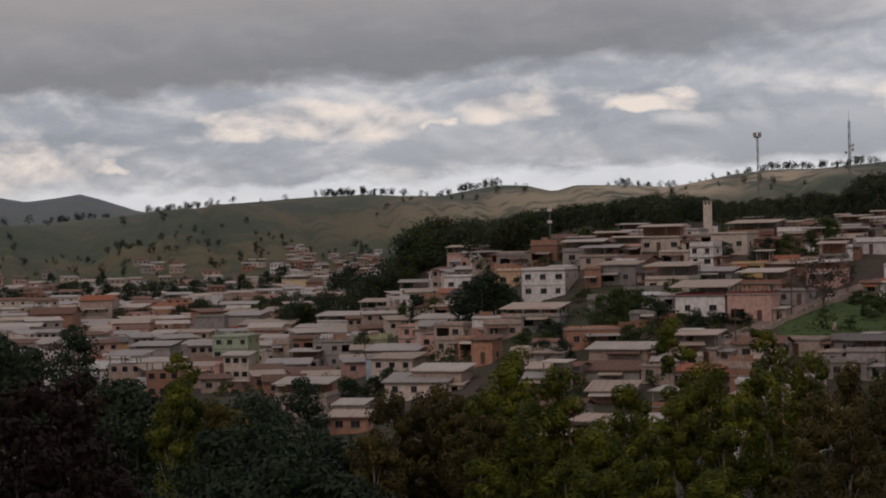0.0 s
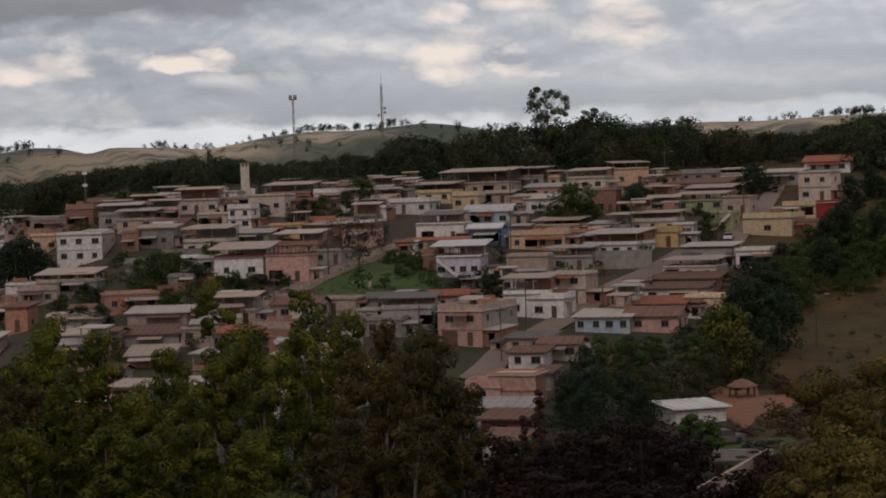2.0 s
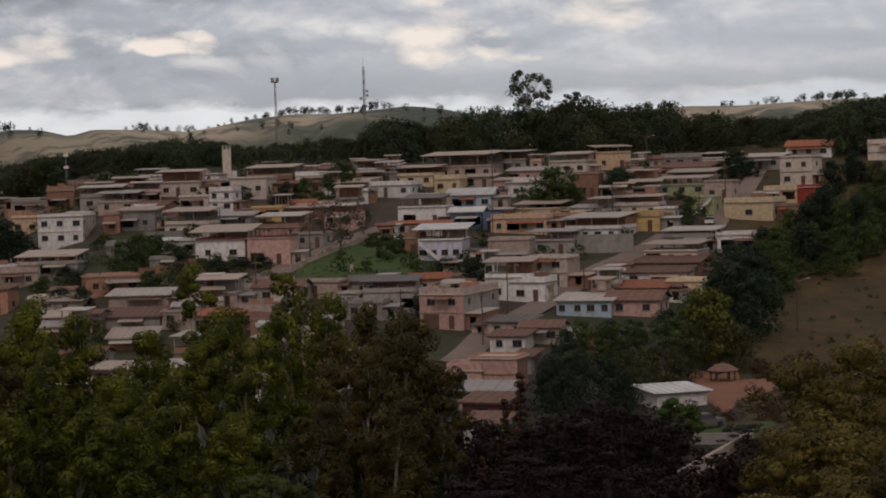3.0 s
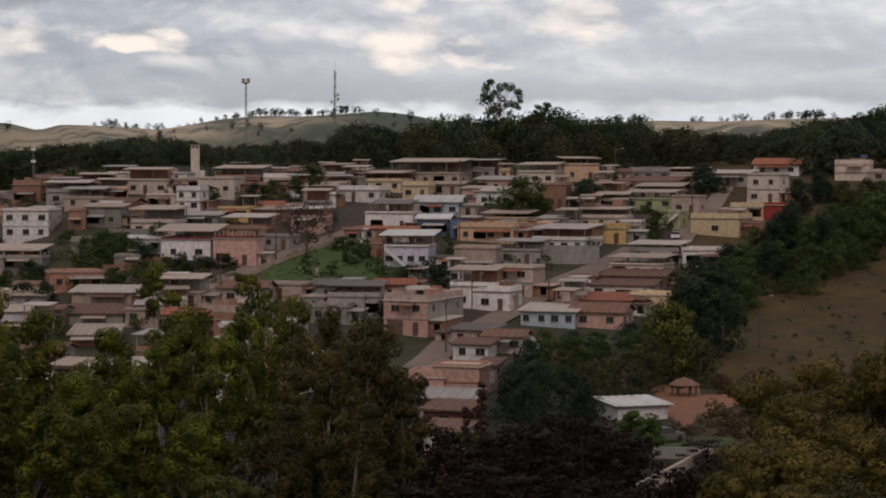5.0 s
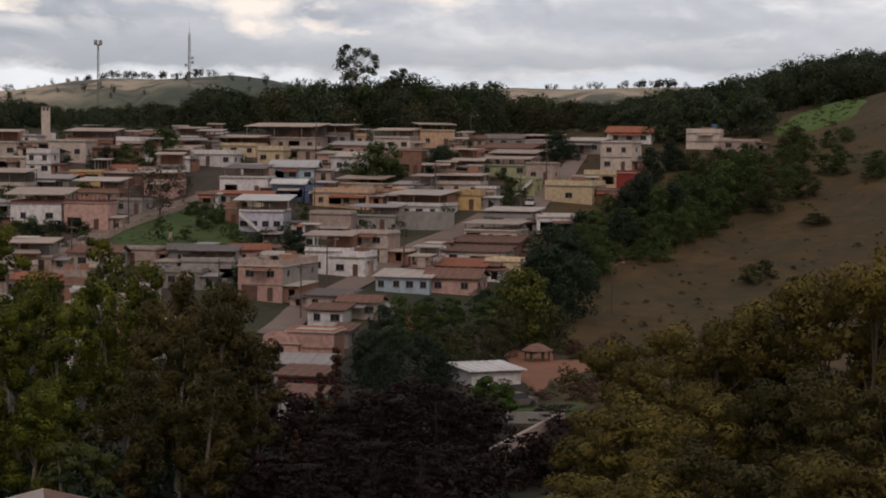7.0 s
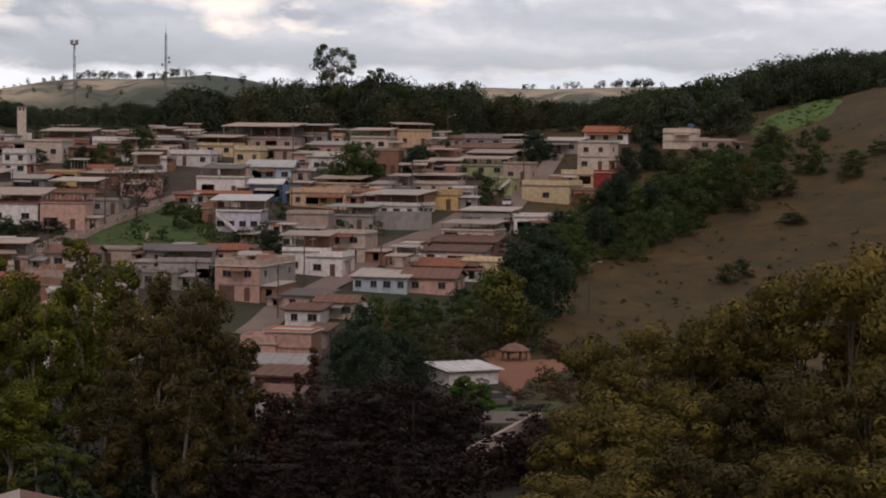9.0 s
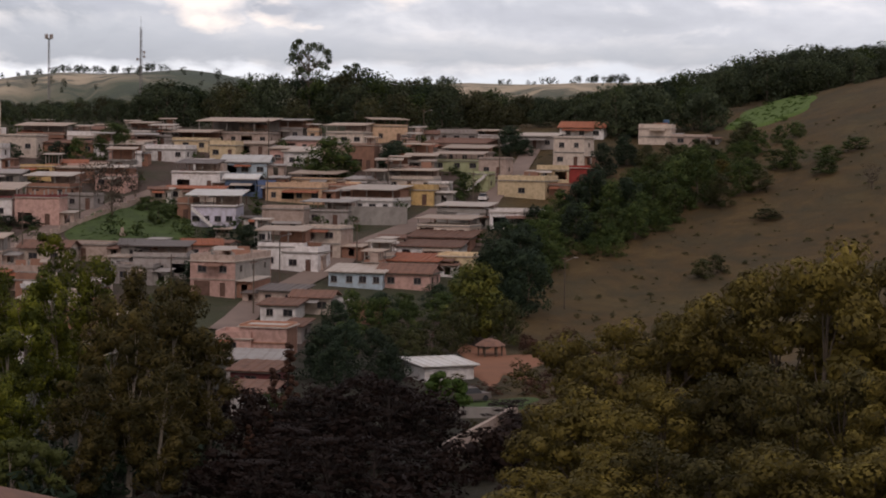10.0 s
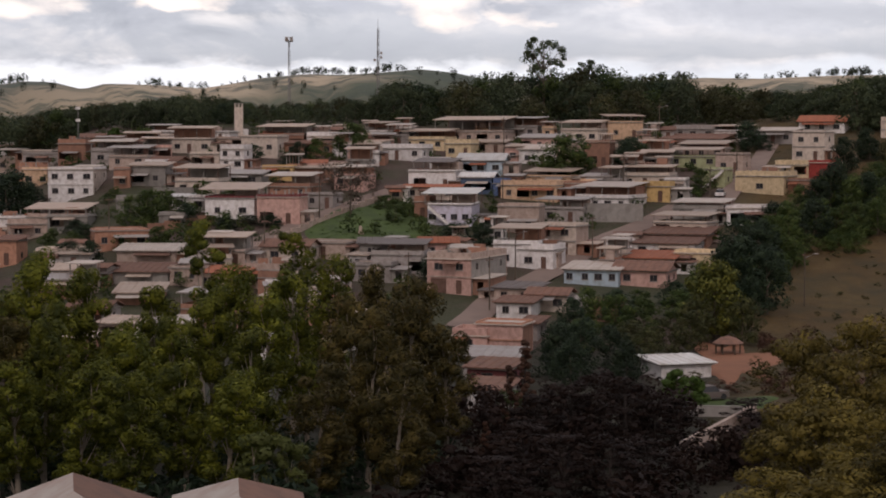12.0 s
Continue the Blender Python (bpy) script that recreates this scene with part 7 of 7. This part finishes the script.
# ---- the roof just below the viewer ----
def hipped(x, y, w, d, eave, rise, turn, mat, label):
    g = float(ground_z(x, y))
    ob = thing("near_house", pose(x, y, g, 0, 0, turn), label, "house")
    bm = bmesh.new()
    block(bm, -w / 2 + 0.4, -d / 2 + 0.4, -2, w / 2 - 0.4, d / 2 - 0.4, eave - g)
    part("wall", bm, PAINT["tan"], ob)
    e = eave - g
    peak = [(0, -d * 0.18, e + rise), (0, d * 0.18, e + rise)]
    cor = [(-w / 2, -d / 2, e), (w / 2, -d / 2, e), (w / 2, d / 2, e), (-w / 2, d / 2, e)]
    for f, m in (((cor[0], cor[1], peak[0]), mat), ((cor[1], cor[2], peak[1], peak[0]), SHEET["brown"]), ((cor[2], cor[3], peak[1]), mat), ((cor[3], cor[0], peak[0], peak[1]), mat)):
        bm = bmesh.new()
        a = [bm.verts.new(c) for c in f]
        b = [bm.verts.new((c[0], c[1], c[2] - 0.12)) for c in f]
        bm.faces.new(a), bm.faces.new(b[::-1])
        for i in range(len(f)):
            bm.faces.new((a[i], b[i], b[(i + 1) % len(f)], a[(i + 1) % len(f)]))
        part("roof_slope", bm, m, ob)


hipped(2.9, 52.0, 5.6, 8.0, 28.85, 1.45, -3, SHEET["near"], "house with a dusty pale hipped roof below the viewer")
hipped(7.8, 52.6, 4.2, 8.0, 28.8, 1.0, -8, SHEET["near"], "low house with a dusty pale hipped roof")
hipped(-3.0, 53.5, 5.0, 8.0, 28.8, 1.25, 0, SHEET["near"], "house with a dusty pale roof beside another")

# ---- the rest of the town, between the houses above ----
def away(p, line):
    best = 1e9
    for a, b in zip(line, line[1:]):
        ab, ap = Vector((b[0] - a[0], b[1] - a[1])), Vector((p[0] - a[0], p[1] - a[1]))
        t = max(0.0, min(1.0, ab.dot(ap) / ab.length_squared))
        best = min(best, (ap - ab * t).length)
    return best


SURVEYED = len(TAKEN)
WORDS = {"flat": "with a flat slab roof", "canopy": "with a sheet roof on posts", "gable": "with a tiled gable roof", "shed": "with a sloping sheet roof"}
SOME = ["tan", "tan", "cream", "white", "pink", "brick", "brick", "grey", "concrete", "cream", "peach", "white"]


def fill(count, a0, a1, r0, r1, gap, small=1.0, seed=1):
    rng = random.Random(seed)
    done = tries = 0
    while done < count and tries < count * 40:
        tries += 1
        a, r = rng.uniform(a0, a1), math.sqrt(rng.uniform(r0 * r0, r1 * r1))
        x, y = polar(a, r)
        w = rng.uniform(6, 11) * small
        if any(math.hypot(x - hx, y - hy) < gap * (w + hw) / 2 for hx, hy, hw in TAKEN) or (a > 15 and r < (292 if small > 0.4 else 247)) or (a > 20.5 and r < 262):
            continue
        if any(math.hypot(hx, hy) - 24 < r < math.hypot(hx, hy) - 1 and abs(hx * y - hy * x) / r < 0.42 * (w + hw) for hx, hy, hw in TAKEN[:SURVEYED]):
            continue
        if min(away((x, y), MAIN), away((x, y), LANE), away((x, y), RISE)) < (6.0 if small > 0.4 else 4.2) or math.hypot(x - 69, y - 304) < 20 or math.hypot((x - 35) / 16, (y - 322) / 16) < 1 or math.hypot((x - 46) / 18, (y - 300) / 16) < 1:
            continue
        wall, roof = rng.choice(SOME), rng.choice(("canopy", "canopy", "shed", "flat", "shed", "gable"))
        cover = rng.choice(("tan", "pale", "grey", "brown", "tan", "dark", "red")) if roof != "canopy" else rng.choice(("tan", "pale", "grey", "tan"))
        if roof == "gable":
            cover = rng.choice(("brown", "red", "brown"))
        floors = 1
        house(x, y, w, min(9.0, w * 0.85), (2.4 if small > 0.5 else 2.25) * floors, wall, roof, rng.uniform(-28, 4), floors, cover, rng.uniform(1.0, 2.0),
              label=f"{wall} {'shed' if small < 0.5 else 'house'} {WORDS[roof]}", drop=3.0)
        done += 1


def far_quarter(name, count, a0, a1, r0, r1, label, seed):
    """Houses far down the valley, past counting: walls with window recesses and sheet roofs in one mesh."""
    rng = random.Random(seed)
    mats = [PAINT[k] for k in ("tan", "cream", "white", "brick", "pink", "grey")] + [SHEET[k] for k in ("pale", "brown", "tan", "grey")] + [GLASS]
    verts, faces, index = [], [], []

    def quad(m, pts):
        n = len(verts)
        verts.extend(tuple(p) for p in pts)
        faces.append(tuple(range(n, n + len(pts))))
        index.append(m)

    def box(m, T, x0, y0, z0, x1, y1, z1):
        c = [T @ Vector(v) for v in ((x0, y0, z0), (x1, y0, z0), (x1, y1, z0), (x0, y1, z0), (x0, y0, z1), (x1, y0, z1), (x1, y1, z1), (x0, y1, z1))]
        for f in ((4, 5, 6, 7), (0, 1, 5, 4), (1, 2, 6, 5), (2, 3, 7, 6), (3, 0, 4, 7)):
            quad(m, [c[i] for i in f])

    spots = []
    tries = 0
    while len(spots) < count and tries < count * 30:
        tries += 1
        a, r = rng.uniform(a0, a1), math.sqrt(rng.uniform(r0 * r0, r1 * r1))
        x, y = polar(a, r)
        if any(abs(x - p) + abs(y - q) < (15 if r0 > 500 else 11) for p, q in spots) or any(math.hypot(x - hx, y - hy) < (12 if r0 > 500 else 8.5) for hx, hy, _ in TAKEN):
            continue
        spots.append((x, y))
        w, d, h = rng.uniform(7, 13), rng.uniform(6, 9), rng.choice((2.8, 2.8, 3.2, 5.6))
        if r0 < 500:
            w, d, h = w * 0.75, d * 0.8, rng.choice((2.6, 2.6, 2.8, 5.2))
        if r0 > 1150:
            w, d, h = w * 0.65, d * 0.7, 2.8
        T = pose(x, y, float(ground_z(x, y)), 0, 0, math.degrees(math.atan2(-x, y)) + rng.uniform(-25, 25))
        m = rng.randrange(6)
        box(m, T, -w / 2, -d / 2, -3, w / 2, d / 2, h)
        for f in range(1 if h < 4 else 2):
            for b in range(3):
                cx = -w / 2 + w * (b + 0.5) / 3
                box(10, T, cx - 0.55, -d / 2 - 0.05, f * 2.8 + 1.0, cx + 0.55, -d / 2 + 0.02, f * 2.8 + 2.0)
        rm, lift = 6 + rng.randrange(4), rng.choice((0.0, 0.0, 1.6))
        if lift:
            for px in (-w / 2 + 0.2, 0, w / 2 - 0.2):
                box(5, T, px - 0.1, -d / 2 + 0.1, h, px + 0.1, -d / 2 + 0.3, h + lift)
                box(5, T, px - 0.1, d / 2 - 0.3, h, px + 0.1, d / 2 - 0.1, h + lift + 0.4)
        o = 0.5
        lo, hi = h + lift, h + lift + d * 0.12
        top = [T @ Vector(v) for v in ((-w / 2 - o, -d / 2 - o, lo + 0.02), (w / 2 + o, -d / 2 - o, lo + 0.02), (w / 2 + o, d / 2 + o, hi), (-w / 2 - o, d / 2 + o, hi))]
        up = [p + Vector((0, 0, 0.18)) for p in top]
        quad(rm, up), quad(rm, top[::-1])
        for i in range(4):
            quad(rm, (top[i], top[(i + 1) % 4], up[(i + 1) % 4], up[i]))
    me = mesh_of(name, verts, faces, mats[0])
    for q in mats[1:]:
        me.materials.append(q)
    me.polygons.foreach_set("material_index", index)
    tagged(new(name, me), label, "houses", "", "stuff")


fill(40, 2.5, 24.5, 268, 400, 0.70, 0.72, 1)
fill(22, -14.5, 1.5, 310, 420, 0.72, 0.9, 2)
fill(16, 3.5, 13.5, 222, 286, 0.5, 0.6, 9)
fill(40, 2.0, 23.5, 255, 405, 0.42, 0.42, 6)
fill(62, 9.5, 23.8, 247, 400, 0.34, 0.36, 12)
far_quarter("valley_quarter", 95, -14.5, 1.5, 330, 525, "close-set low plastered houses on the valley floor", 7)
far_quarter("valley_quarter", 130, -14.9, -2.0, 525, 870, "far quarter of low plastered houses in the valley", 3)
far_quarter("valley_quarter", 90, -14.9, -3.5, 900, 1250, "distant houses spread along the valley floor", 4)
far_quarter("hillside_quarter", 75, -5.0, -2.0, 1190, 1390, "distant pale houses on a hillside", 5)
